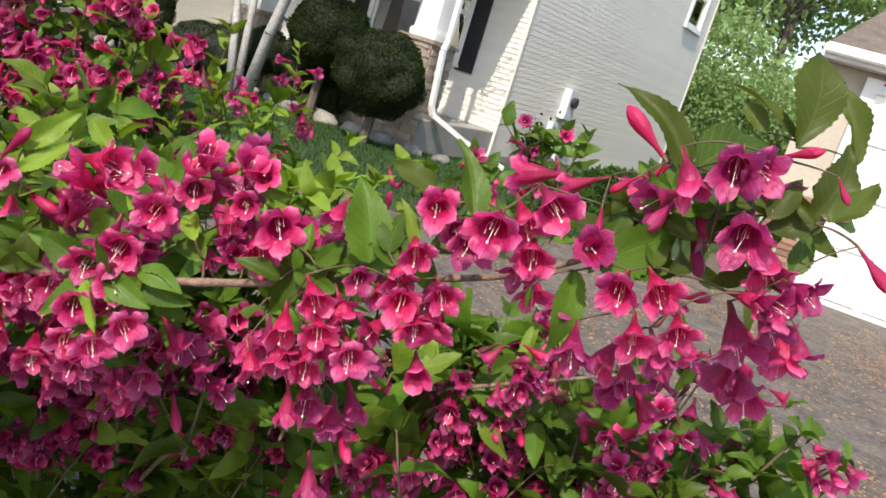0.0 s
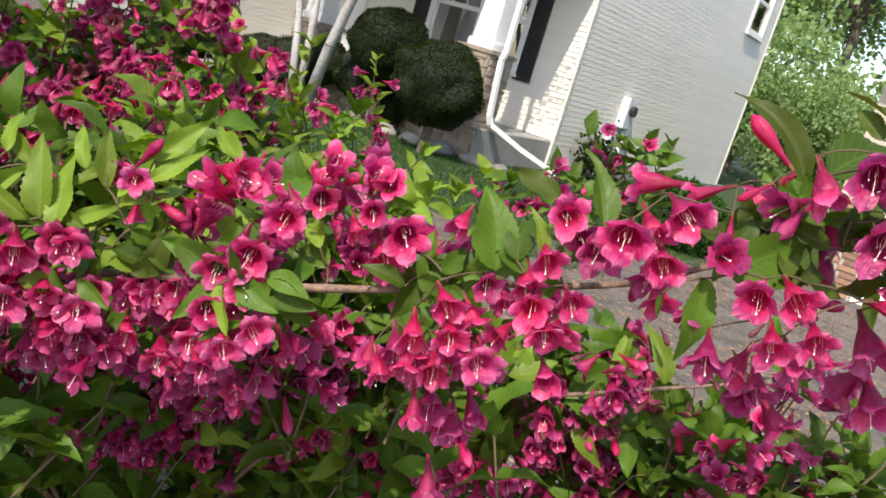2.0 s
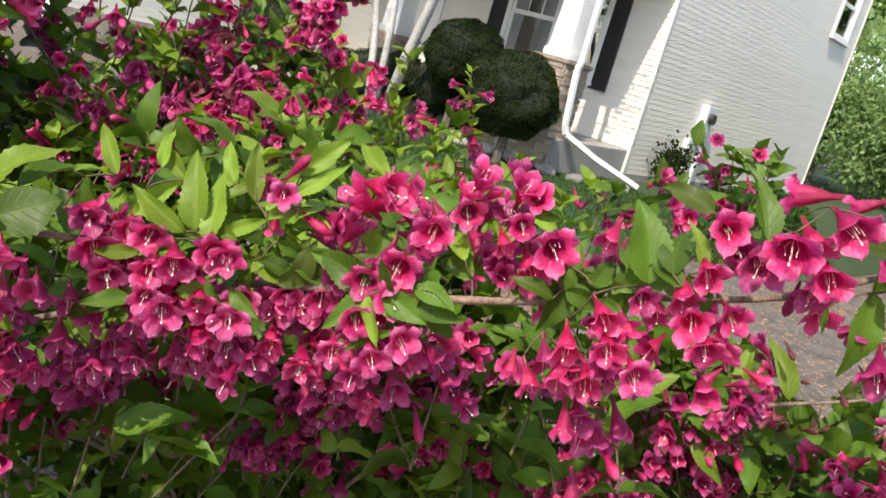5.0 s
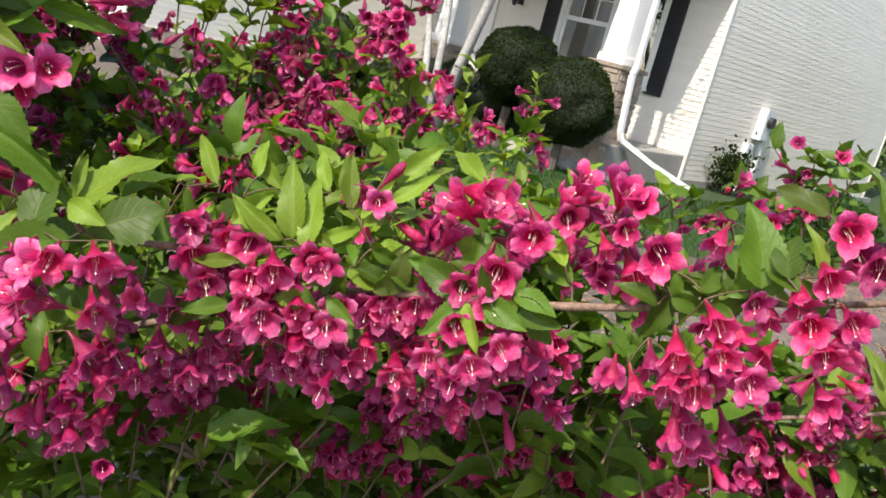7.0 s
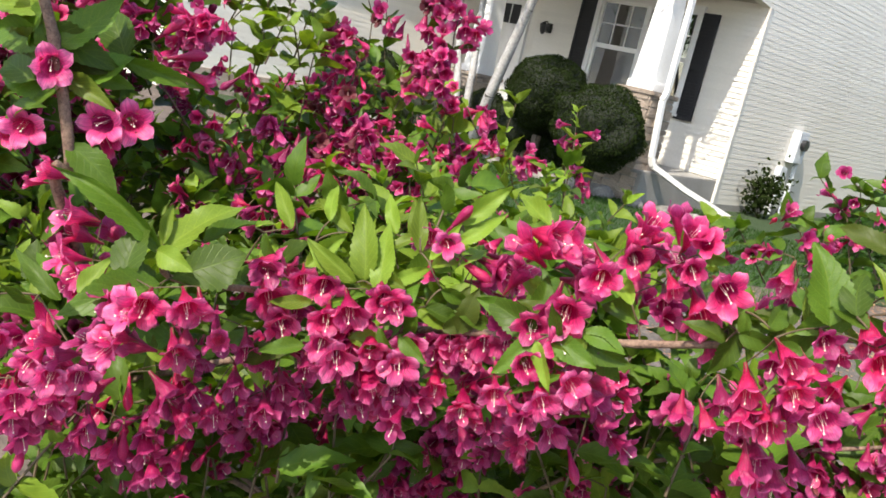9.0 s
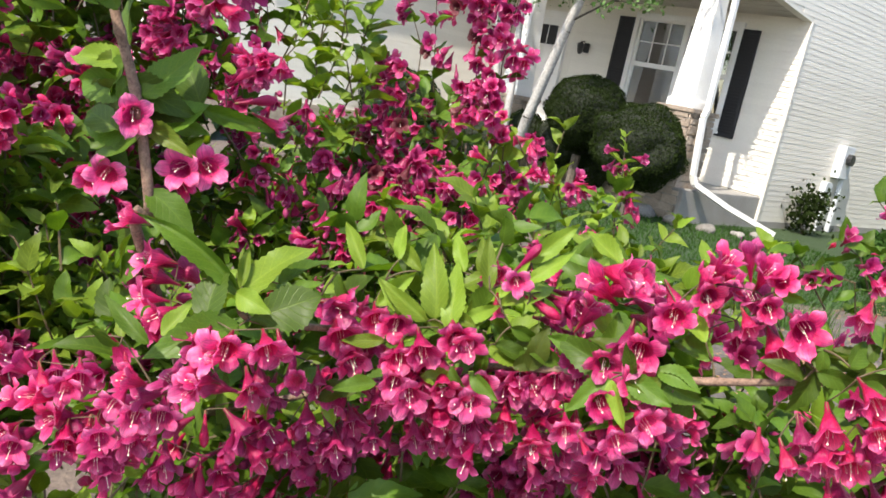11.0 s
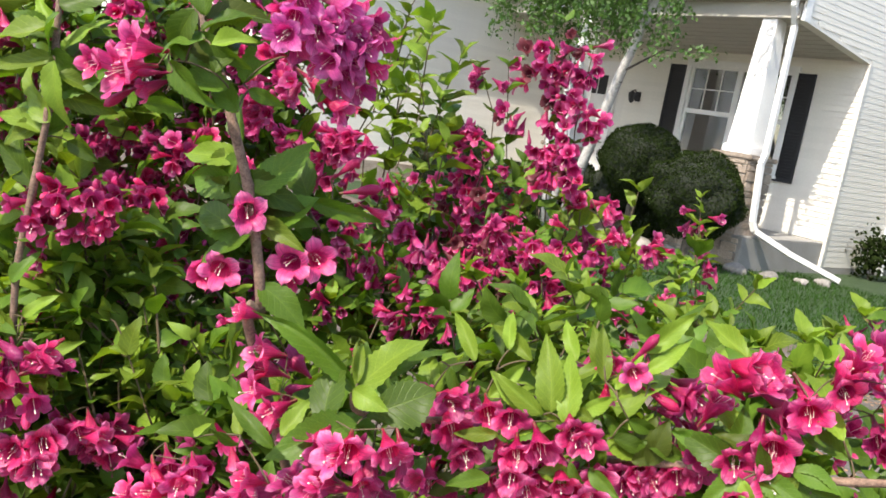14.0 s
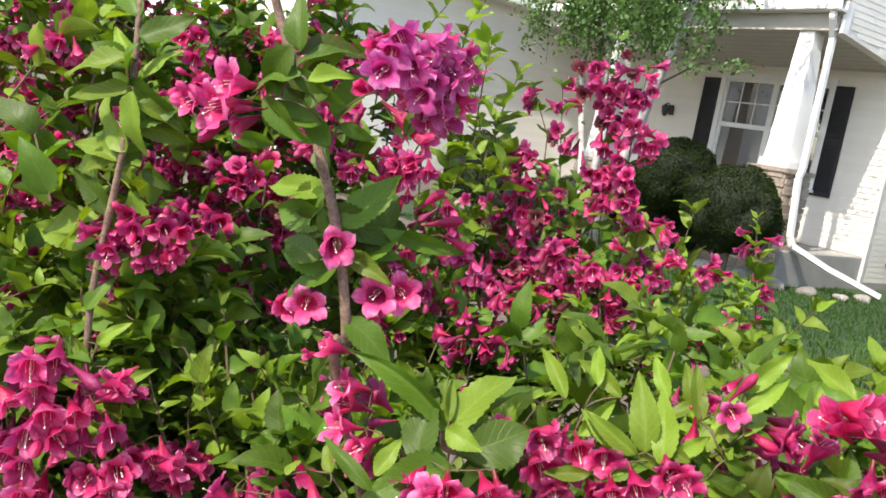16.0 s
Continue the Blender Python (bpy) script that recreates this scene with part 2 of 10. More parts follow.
def window_glass():
    m, nt, bsdf = material("window_glass")
    clear, gloss, fres = node(nt, "ShaderNodeBsdfTransparent"), node(nt, "ShaderNodeBsdfGlossy", Roughness=0.02), node(nt, "ShaderNodeFresnel", IOR=3.2)
    clear.inputs["Color"].default_value = (0.75, 0.8, 0.8, 1)
    mixs = node(nt, "ShaderNodeMixShader")
    nt.links.new(fres.outputs[0], mixs.inputs[0])
    nt.links.new(clear.outputs[0], mixs.inputs[1])
    nt.links.new(gloss.outputs[0], mixs.inputs[2])
    nt.links.new(mixs.outputs[0], nt.nodes["Material Output"].inputs["Surface"])
    return m


GLASS = window_glass()


# ---- building helpers ----
def empty(name, place, label="", category="", group="", kind=""):
    ob = new(name)
    ob.location = place
    return tagged(ob, label, category, group, kind)


def part(name, bm, mat_, parent, label="", kind="", smooth=False):
    me = bpy.data.meshes.new(name)
    if smooth:
        for face in bm.faces:
            face.smooth = True
    bm.to_mesh(me)
    bm.free()
    me.materials.append(mat_)
    return placed(name, me, Matrix.Identity(4), parent, label, kind)


def placed(name, me, m, parent, label="", kind=""):
    """An object on a mesh at the world pose m, under its parent (whose own turn is none)."""
    ob = new(name, me)
    origin = Vector((0, 0, 0))
    up = parent
    while up is not None:
        origin += up.location
        up = up.parent
    ob.matrix_basis = Matrix.Translation(-origin) @ m
    ob.parent = parent
    return tagged(ob, label, kind=kind)


def add_box(bm, lo, hi, turn=None, bevel=0.0):
    lo, hi = Vector(lo), Vector(hi)
    m = Matrix.Translation((lo + hi) / 2) @ Matrix.Diagonal((*(hi - lo), 1))
    made = bmesh.ops.create_cube(bm, size=1, matrix=(turn @ m) if turn else m)
    if bevel:
        edges = {e for v in made["verts"] for e in v.link_edges}
        bmesh.ops.bevel(bm, geom=list(edges), offset=bevel, segments=2, affect="EDGES")
    return bm


def box(lo, hi, turn=None, bevel=0.0):
    return add_box(bmesh.new(), lo, hi, turn, bevel)


def add_tube(bm, path, radii, sides=8, caps=True):
    """A tapered tube along a list of places."""
    path = [Vector(p) for p in path]
    rings, side = [], None
    for i, p in enumerate(path):
        way = (path[min(i + 1, len(path) - 1)] - path[max(i - 1, 0)]).normalized()
        if side is None:
            side = way.orthogonal().normalized()
        side = (side - way * side.dot(way)).normalized()
        other = way.cross(side)
        r = radii[i] if hasattr(radii, "__len__") else radii
        rings.append([bm.verts.new(p + (side * math.cos(a) + other * math.sin(a)) * r) for a in (2 * math.pi * k / sides for k in range(sides))])
    for a, b in zip(rings, rings[1:]):
        for k in range(sides):
            bm.faces.new((a[k], a[(k + 1) % sides], b[(k + 1) % sides], b[k]))
    if caps:
        bm.faces.new(rings[0][::-1])
        bm.faces.new(rings[-1])
    return bm


def tube(path, radii, sides=8):
    return add_tube(bmesh.new(), path, radii, sides)


def mesh_from(name, verts, faces, mats, indices=None, uvs=None, smooth=True):
    """A mesh from arrays: corners, faces, materials, a material per face, a UV per corner."""
    me = bpy.data.meshes.new(name)
    me.from_pydata([tuple(v) for v in verts], [], [tuple(f) for f in faces])
    for m in mats:
        me.materials.append(m)
    if indices is not None:
        me.polygons.foreach_set("material_index", np.asarray(indices, np.int32))
    if smooth:
        me.polygons.foreach_set("use_smooth", np.ones(len(me.polygons), bool))
    if uvs is not None:
        layer = me.uv_layers.new(name="UVMap")
        loops = np.empty(len(me.loops), np.int32)
        me.loops.foreach_get("vertex_index", loops)
        layer.data.foreach_set("uv", np.asarray(uvs, np.float32)[loops].ravel())
    me.update()
    return me


# ---- ground ----
def sheet(name, corners, z, mat_, label, category):
    bm = bmesh.new()
    bm.faces.new([bm.verts.new((x, y, z)) for x, y in corners])
    ob = part(name, bm, mat_, None, label)
    return tagged(ob, label, category, kind="structure")


sheet("ground", ((-400, -400), (400, -400), (400, 400), (-400, 400)), 0.0, GROUND, "brown garden soil under the shrubs and far around", "ground")
sheet("lawn", ((-16, 5.9), (-3.3, 5.9), (-1.9, 8.6), (-1.6, 40), (-16, 40)), 0.006, LAWN, "short shaded green lawn before the house", "lawn")
sheet("driveway", ((-3.0, 5.75), (-1.4, 2.2), (0.5, -6), (14, -6), (14, 13), (-1.2, 9.6), (-1.75, 8.5)), 0.010, DRIVE, "worn brown-grey asphalt driveway with fallen seeds", "driveway")


def grass_blades():
    rng = np.random.default_rng(5)
    n = 26000
    x, y = rng.uniform(-9, -2.2, n), rng.uniform(5.95, 10.6, n)
    keep = (y - 5.9) > (x + 3.3) * 1.9
    keep &= ~((x < -5.5) & (y > 9.3))
    x, y = x[keep], y[keep]
    n = len(x)
    h, a, w = rng.uniform(0.025, 0.07, n), rng.uniform(0, 6.28, n), 0.006
    dx, dy = np.cos(a) * w, np.sin(a) * w
    lean = rng.normal(0, 0.02, (n, 2))
    v = np.empty((n, 3, 3))
    v[:, 0], v[:, 1] = np.c_[x - dx, y - dy, np.full(n, 0.004)], np.c_[x + dx, y + dy, np.full(n, 0.004)]
    v[:, 2] = np.c_[x + lean[:, 0], y + lean[:, 1], h]
    me = mesh_from("grass", v.reshape(-1, 3), np.arange(3 * n).reshape(-1, 3), [GRASS])
    tagged(new("grass", me), "short green grass blades of the lawn", "grass", kind="stuff")


grass_blades()


def fallen_seeds():
    """Dry seeds and petals scattered over the driveway."""
    rng = np.random.default_rng(9)
    n = 30000
    x, y = rng.uniform(-2.6, 2.5, n), rng.uniform(2.6, 9.4, n)
    keep = (y > 5.75 - (x + 3.0) * 2.2) & (y < 9.4 + 0.3 * x)
    patch = np.array([noise.noise(Vector((a * 1.6, b * 1.6, 0))) for a, b in zip(x, y)])
    keep &= rng.uniform(0, 1, n) < 0.45 + 1.3 * patch
    x, y = x[keep], y[keep]
    n = len(x)
    r, a = rng.uniform(0.007, 0.021, n), rng.uniform(0, 6.28, n)
    ring = np.stack([np.c_[x + r * np.cos(a + k * 1.57) * (1 if k % 2 else 0.5), y + r * np.sin(a + k * 1.57) * (1 if k % 2 else 0.5), np.full(n, 0.0125)] for k in range(4)], 1)
    ring[:, 0, 2] += 0.003
    me = mesh_from("fallen_seeds", ring.reshape(-1, 3), np.arange(4 * n).reshape(-1, 4), [SEED])
    tagged(new("fallen_seeds", me), "dry tan seeds and petals scattered on the driveway", "litter", kind="stuff")


SEED = leafy("dry_seed", (0.22, 0.11, 0.055), (0.42, 0.25, 0.14), (1, 1, 1), 0.8, veins=False, glow=0.05)
fallen_seeds()

# ---- house ----
XS, YF = -5.52, 11.18
house = empty("house", (XS, YF, 0), "two-storey house in cream vinyl siding with a corner porch", "house")
LAP = 0.076


def siding_mesh(length, lip=0.0055):
    """One lap-siding board along +x, its face towards -y."""
    bm = bmesh.new()
    prof = ((0.0, 0.0), (-lip, 0.0), (0.0004 - lip, 0.003), (-0.0025, LAP), (0.0, LAP))
    ends = [[bm.verts.new((x, y, z)) for y, z in prof] for x in (0, length)]
    n = len(prof)
    for k in range(n):
        bm.faces.new((ends[0][k], ends[1][k], ends[1][(k + 1) % n], ends[0][(k + 1) % n]))
    bm.faces.new(ends[0]), bm.faces.new(ends[1][::-1])
    bmesh.ops.recalc_face_normals(bm, faces=bm.faces)
    me = bpy.data.meshes.new("siding_board")
    bm.to_mesh(me)
    bm.free()
    me.materials.append(SIDING)
    return me


BOARDS = {}


def boards(parent, start, turn, z0, z1, spans, lip=0.0055):
    """Rows of siding from z0 to z1; spans(z) gives the stretches along the wall that have siding."""
    z = z0
    while z < z1 - 0.01:
        for a, b in spans(z + LAP / 2):
            key = (round(b - a, 2), lip)
            if key not in BOARDS:
                BOARDS[key] = siding_mesh(*key)
            me = BOARDS[key]
            placed("siding_board", me, Matrix.Translation((start[0], start[1], z)) @ Matrix.Rotation(turn, 4, "Z") @ Matrix.Translation((a, 0, 0)), parent)
        z += LAP


def cut_wall(along, lo, hi, z0, z1, hole, t=0.16, at=0.0, axis="x"):
    """A wall slab with one opening (lo, hi, bottom, top), or none."""
    bm = bmesh.new()
    a, b = along
    rects = [(a, b, z0, z1)] if hole is None else [(a, hole[0], z0, z1), (hole[1], b, z0, z1), (hole[0], hole[1], z0, hole[2]), (hole[0], hole[1], hole[3], z1)]
    for p, q, r, s in rects:
        if axis == "x":
            add_box(bm, (p, at, r), (q, at + t, s))
        else:
            add_box(bm, (at - t, p, r), (at, q, s))
    return bm


# side wall, facing +x
SW = (17.54, 18.42, 3.32, 4.52)
wall_side = part("wall", cut_wall((YF + 0.16, 19.14), 0, 0, 0.0, 5.6, SW, at=XS - 0.02, axis="y"), SIDING, house, "pale vinyl-sided end wall")


def side_spans(z):
    low = z - LAP / 2
    lo = 9.51 if low > 3.10 else 9.51 + (3.10 - low) / 0.23 * 1.70 if low > 2.87 else YF + 0.057
    if SW[2] - 0.09 < z < SW[3] + 0.09:
        return [(lo - YF, SW[0] - 0.09 - YF), (SW[1] + 0.09 - YF, 19.05 - YF)]
    return [(lo - YF, 19.05 - YF)]


boards(wall_side, (XS - 0.012, YF), radians(90), 0.10, 5.55, side_spans)
part("foundation", box((XS - 0.2, YF + 0.02, -0.05), (XS - 0.008, 19.7, 0.10)), CONCRETE, house, "grey concrete foundation strip")
for y in (YF, 19.06):
    part("corner_trim", box((XS - 0.030, y + 0.002, 0.1), (XS + 0.010, y + 0.055, 5.6 if y > 12 else 2.86), bevel=0.004), SIDING, house, "cream corner trim")

# front wall, facing -y, under the porch
WIN = (-8.29, -6.54, 1.27, 2.66)
wall_front = part("wall", cut_wall((-11.2, XS - 0.033), 0, 0, 0.3, 3.1, WIN, at=YF + 0.02, axis="x"), SIDING, house, "cream siding wall under the porch")


def front_spans(z):
    if WIN[2] - 0.06 < z < WIN[3] + 0.06:
        return [(-9.55 + 11.2, WIN[0] - 0.08 + 11.2), (WIN[1] + 0.08 + 11.2, XS - 0.033 + 11.2)]
    return [(-9.55 + 11.2, XS - 0.033 + 11.2)]


boards(wall_front, (-11.2, YF + 0.02), 0.0, 0.45, 3.05, front_spans, lip=0.014)


def window(parent, lo, hi, z0, z1, face, axis, mullion, grille):
    """A window: frame, sill, sash bars and panes. face: the wall's outer plane; axis: the way it runs."""
    def bx(a, b, c, d, out, inn, bev=0.006):
        if axis == "x":
            return box((a, face - out, c), (b, face + inn, d), bevel=bev)
        return box((face - inn, a, c), (face + out, b, d), bevel=bev)

    bm = bmesh.new()
    for a, b, c, d in ((lo - 0.08, lo, z0 - 0.07, z1 + 0.09), (hi, hi + 0.08, z0 - 0.07, z1 + 0.09), (lo, hi, z1, z1 + 0.09), (lo, hi, z0 - 0.07, z0)):
        if axis == "x":
            add_box(bm, (a, face - 0.035, c), (b, face + 0.08, d))
        else:
            add_box(bm, (face - 0.08, a, c), (face + 0.035, b, d))
    win = part("window", bm, TRIM, parent, "white-framed window")
    part("sill", bx(lo - 0.1, hi + 0.1, z0 - 0.11, z0 - 0.07, 0.06, 0.02), TRIM, win, "white sill")
    edges = [lo] + ([(lo + hi) / 2] if mullion else []) + [hi]
    for a, b in zip(edges, edges[1:]):
        zm = (z0 + z1) / 2
        s = 0.035
        for c, d in ((z0, zm), (zm, z1)):
            bm = bmesh.new()
            for p, q, r, t in ((a, a + s + 0.01, c, d), (b - s - 0.01, b, c, d), (a + s + 0.01, b - s - 0.01, c, c + s), (a + s + 0.01, b - s - 0.01, d - s, d)):
                if axis == "x":
                    add_box(bm, (p, face + 0.012, r), (q, face + 0.05, t))
                else:
                    add_box(bm, (face - 0.05, p, r), (face - 0.012, q, t))
            part("sash", bm, TRIM, win)
            pane = part("pane", bx(a + s, b - s, c + s, d - s, -0.03, 0.036, 0), GLASS, win, "dark reflecting glass pane")
            pane.visible_shadow = False
            if grille and c == zm:
                for k in (1, 2):
                    x = a + s + (b - a - 2 * s) * k / 3
                    part("glazing_bar", bx(x - 0.009, x + 0.009, c + s, d - s, -0.018, 0.029, 0), TRIM, win)
                z = (c + d) / 2
                part("glazing_bar", bx(a + s, b - s, z - 0.009, z + 0.009, -0.019, 0.0285, 0), TRIM, win)
    return win


window(house, WIN[0], WIN[1], WIN[2], WIN[3], YF, "x", True, True)
window(house, SW[0], SW[1], SW[2], SW[3], XS, "y", False, False)
# added linings behind the panes, coloured near black so the rooms look unlit
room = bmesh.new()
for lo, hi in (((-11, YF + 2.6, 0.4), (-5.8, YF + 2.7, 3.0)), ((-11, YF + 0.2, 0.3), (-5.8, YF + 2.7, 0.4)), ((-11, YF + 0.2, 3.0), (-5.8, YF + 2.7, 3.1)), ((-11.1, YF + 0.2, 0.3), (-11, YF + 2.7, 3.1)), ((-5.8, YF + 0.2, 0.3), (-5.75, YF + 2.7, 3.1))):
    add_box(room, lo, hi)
part("room_lining", room, DARKROOM, house, "near-black lining that paints the front room's dimness")
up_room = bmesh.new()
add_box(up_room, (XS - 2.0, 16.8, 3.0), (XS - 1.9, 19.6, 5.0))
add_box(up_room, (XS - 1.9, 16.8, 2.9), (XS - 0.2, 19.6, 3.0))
part("room_lining", up_room, DARKROOM, house, "near-black lining that paints the upstairs room's dimness")


def shutter(x0, x1):
    bm = bmesh.new()
    z0, z1 = 1.13, 2.66
    add_box(bm, (x0, YF - 0.03, z0), (x0 + 0.045, YF + 0.002, z1))
    add_box(bm, (x1 - 0.045, YF - 0.03, z0), (x1, YF + 0.002, z1))
    for z in (z0, (z0 + z1) / 2 - 0.03, z1 - 0.06):
        add_box(bm, (x0 + 0.045, YF - 0.029, z), (x1 - 0.045, YF + 0.002, z + 0.06))
    add_box(bm, (x0 + 0.045, YF - 0.012, z0 + 0.06), (x1 - 0.045, YF + 0.001, z1 - 0.06))
    sh = part("shutter", bm, SHUTTER, house, "black louvred shutter")
    z = z0 + 0.07
    me = None
    while z < z1 - 0.08:
        if abs(z - (z0 + z1) / 2) > 0.05:
            if me is None:
                b = box((0, -0.004, -0.02), (x1 - x0 - 0.09, 0.004, 0.02))
                me = bpy.data.meshes.new("slat")
                b.to_mesh(me)
                b.free()
                me.materials.append(SHUTTER)
            placed("slat", me, Matrix.Translation((x0 + 0.045, YF - 0.014, z)) @ Matrix.Rotation(radians(14), 4, "X"), sh)
        z += 0.045


shutter(-6.50, -6.20)
shutter(-8.69, -8.385)


def wall_lantern():
    bm = bmesh.new()
    add_box(bm, (-9.31, YF - 0.02, 2.0), (-9.21, YF + 0.02, 2.16), bevel=0.008)
    add_tube(bm, [(-9.26, YF - 0.02, 2.10), (-9.26, YF - 0.09, 2.18), (-9.26, YF - 0.15, 2.16)], 0.010, 6)
    lan = part("wall_lantern", bm, BLACK, house, "black iron wall lantern")
    part("lantern_cage", tube([(-9.26, YF - 0.15, 2.16), (-9.26, YF - 0.15, 2.12), (-9.26, YF - 0.15, 2.0), (-9.26, YF - 0.15, 1.96)], [0.015, 0.065, 0.045, 0.02], 6), BLACK, lan)


wall_lantern()


def front_door():
    x0, x1 = -10.75, -9.85
    bm = bmesh.new()
    for a, b, c, d in ((x0 - 0.12, x0, 0.45, 2.62), (x1, x1 + 0.12, 0.45, 2.62), (x0, x1, 2.5, 2.62)):
        add_box(bm, (a, YF - 0.04, c), (b, YF + 0.02, d))
    door = part("door", bm, TRIM, house, "white-framed front door with a glazed top")
    part("door_leaf", box((x0, YF - 0.015, 0.45), (x1, YF + 0.02, 2.5), bevel=0.005), TRIM, door)
    for k in range(3):
        a = x0 + 0.13 + k * 0.225
        part("pane", box((a, YF - 0.02, 2.05), (a + 0.2, YF - 0.012, 2.38)), SHUTTER, door, "dark small pane")


front_door()

# porch: slab, ceiling, beam, roof, columns
part("porch_slab", box((-11.0, 9.28, -0.02), (XS - 0.03, YF + 0.02, 0.43), bevel=0.01), CONCRETE, house, "grey concrete porch slab")


def stone_face(parent, lo, hi, face, axis, seed):
    """Ledge stones over a flat face: rows of uneven blocks."""
    rng = random.Random(seed)
    shapes = []
    for k in range(5):
        bm = box((-0.5, -0.5, -0.5), (0.5, 0.5, 0.5), bevel=0.06)
        for v in bm.verts:
            v.co += Vector((rng.uniform(-1, 1), rng.uniform(-1, 1), rng.uniform(-1, 1))) * 0.035
        me = bpy.data.meshes.new("stone")
        bm.to_mesh(me)
        bm.free()
        me.materials.append(STONE)
        shapes.append(me)
    z = lo[1]
    while z < hi[1] - 0.03:
        h = min(rng.uniform(0.07, 0.14), hi[1] - z)
        a = lo[0]
        while a < hi[0] - 0.02:
            w = min(rng.uniform(0.12, 0.30), hi[0] - a)
            d = rng.uniform(0.04, 0.07)
            size = (w - 0.012, d, h - 0.012) if axis == "x" else (d, w - 0.012, h - 0.012)
            place = (a + w / 2, face, z + h / 2) if axis == "x" else (face, a + w / 2, z + h / 2)
            placed("stone", rng.choice(shapes), Matrix.Translation(place) @ Matrix.Diagonal((*size, 1)), parent)
            a += w
        z += h


def column(x, y, cap, lean_w=0.17):
    """A tapered white column on a stone pier."""
    pier = part("stone_pier", box((x - 0.25, y - 0.25, 0.0), (x + 0.25, y + 0.25, cap - 0.06)), MORTAR, house, "tan ledge-stone pier")
    part("pier_cap", box((x - 0.30, y - 0.30, cap - 0.06), (x + 0.30, y + 0.30, cap), bevel=0.012), STONE, pier, "flat stone cap")
    stone_face(pier, (x - 0.26, 0.02), (x + 0.26, cap - 0.06), y - 0.25, "x", int(x * 10) % 97)
    stone_face(pier, (y - 0.26, 0.02), (y + 0.26, cap - 0.06), x + 0.25, "y", int(x * 7) % 89)
    bm = bmesh.new()
    add_box(bm, (x - 0.205, y - 0.205, cap), (x + 0.205, y + 0.205, cap + 0.10), bevel=0.008)
    v = [[bm.verts.new((x + sx * w, y + sy * w, z)) for sx, sy in ((-1, -1), (1, -1), (1, 1), (-1, 1))] for w, z in ((lean_w, cap + 0.10), (0.100, 3.09))]
    for k in range(4):
        bm.faces.new((v[0][k], v[0][(k + 1) % 4], v[1][(k + 1) % 4], v[1][k]))
    part("column", bm, TRIM, house, "white tapered porch column")


column(-5.97, 9.55, 1.42)
column(-9.05, 9.55, 1.12)
stone_face(house, (-10.9, 0.02), (-5.6, 0.40), 9.28, "x", 6)
bm = bmesh.new()
z_f, z_b = 3.09, 2.88
c = [(-11.0, 9.5, z_f), (XS - 0.05, 9.5, z_f), (XS - 0.05, YF + 0.01, z_b), (-11.0, YF + 0.01, z_b)]
low, high = [bm.verts.new(p) for p in c], [bm.verts.new((p[0], p[1], p[2] + 0.04)) for p in c]
bm.faces.new(low[::-1]), bm.faces.new(high)
for k in range(4):
    bm.faces.new((low[k], low[(k + 1) % 4], high[(k + 1) % 4], high[k]))
part("porch_ceiling", bm, CEILING, house, "taupe beaded porch ceiling")
for k in range(9):
    t = (k + 0.5) / 9
    y, z = 9.5 + (YF - 9.5) * t, z_f + (z_b - z_f) * t
    part("ceiling_bead", box((-10.98, y - 0.006, z - 0.006), (XS - 0.06, y + 0.006, z + 0.002)), CEILING, house)
part("porch_beam", box((-11.0, 9.42, 3.085), (XS - 0.06, 9.50, 3.30), bevel=0.006), CEILING, house, "taupe porch beam")
gut = bmesh.new()
add_box(gut, (-11.1, 9.26, 3.30), (XS + 0.02, 9.30, 3.42), bevel=0.01)
add_box(gut, (-11.1, 9.30, 3.29), (XS + 0.02, 9.42, 3.32))
add_box(gut, (-11.1, 9.40, 3.30), (XS + 0.02, 9.44, 3.42))
part("gutter", gut, TRIM, house, "white gutter along the porch roof")
part("end_fascia", box((XS - 0.03, 9.42, 3.06), (XS + 0.008, 9.555, 3.40)), TRIM, house, "white fascia end")
bm = bmesh.new()
v = [bm.verts.new(p) for p in ((-11.2, 9.28, 3.44), (XS + 0.0, 9.28, 3.44), (XS + 0.0, YF + 0.05, 4.25), (-11.2, YF + 0.05, 4.25))]
w = [bm.verts.new(x.co - Vector((0, 0, 0.04))) for x in v]
bm.faces.new(v), bm.faces.new(w[::-1])
for k in range(4):
    bm.faces.new((w[k], w[(k + 1) % 4], v[(k + 1) % 4], v[k]))
part("porch_roof", bm, ROOF, house, "brown shingled porch roof")
def slanted(x0, x1, low_near, low_far, top_near, top_far):
    """A slab across x0 to x1 from the porch's front to the wall, its edges at the given heights."""
    bm = bmesh.new()
    side = [[bm.verts.new((x, y, z)) for y, z in ((9.50, low_near), (YF + 0.1, low_far), (YF + 0.1, top_far), (9.50, top_near))] for x in (x0, x1)]
    bm.faces.new(side[0]), bm.faces.new(side[1][::-1])
    for k in range(4):
        bm.faces.new((side[0][k], side[1][k], side[1][(k + 1) % 4], side[0][(k + 1) % 4]))
    bmesh.ops.recalc_face_normals(bm, faces=bm.faces)
    return bm


part("end_gable", slanted(XS - 0.122, XS - 0.016, 3.10, 2.87, 5.6, 5.6), SIDING, house, "sided end above the porch")
part("sided_soffit", slanted(XS - 0.124, XS + 0.004, 3.06, 2.83, 3.098, 2.868), SIDING, house, "cream edge under the sided end")
part("upper_wall", box((-16, YF + 0.1, 3.1), (XS - 0.12, YF + 0.25, 5.6)), SIDING, house, "upper storey front")
rf = bmesh.new()
rv = [[rf.verts.new((x, y, z)) for x in (-16.5, XS + 0.35)] for y, z in ((YF - 0.4, 5.5), (15.5, 8.2), (20.2, 5.5))]
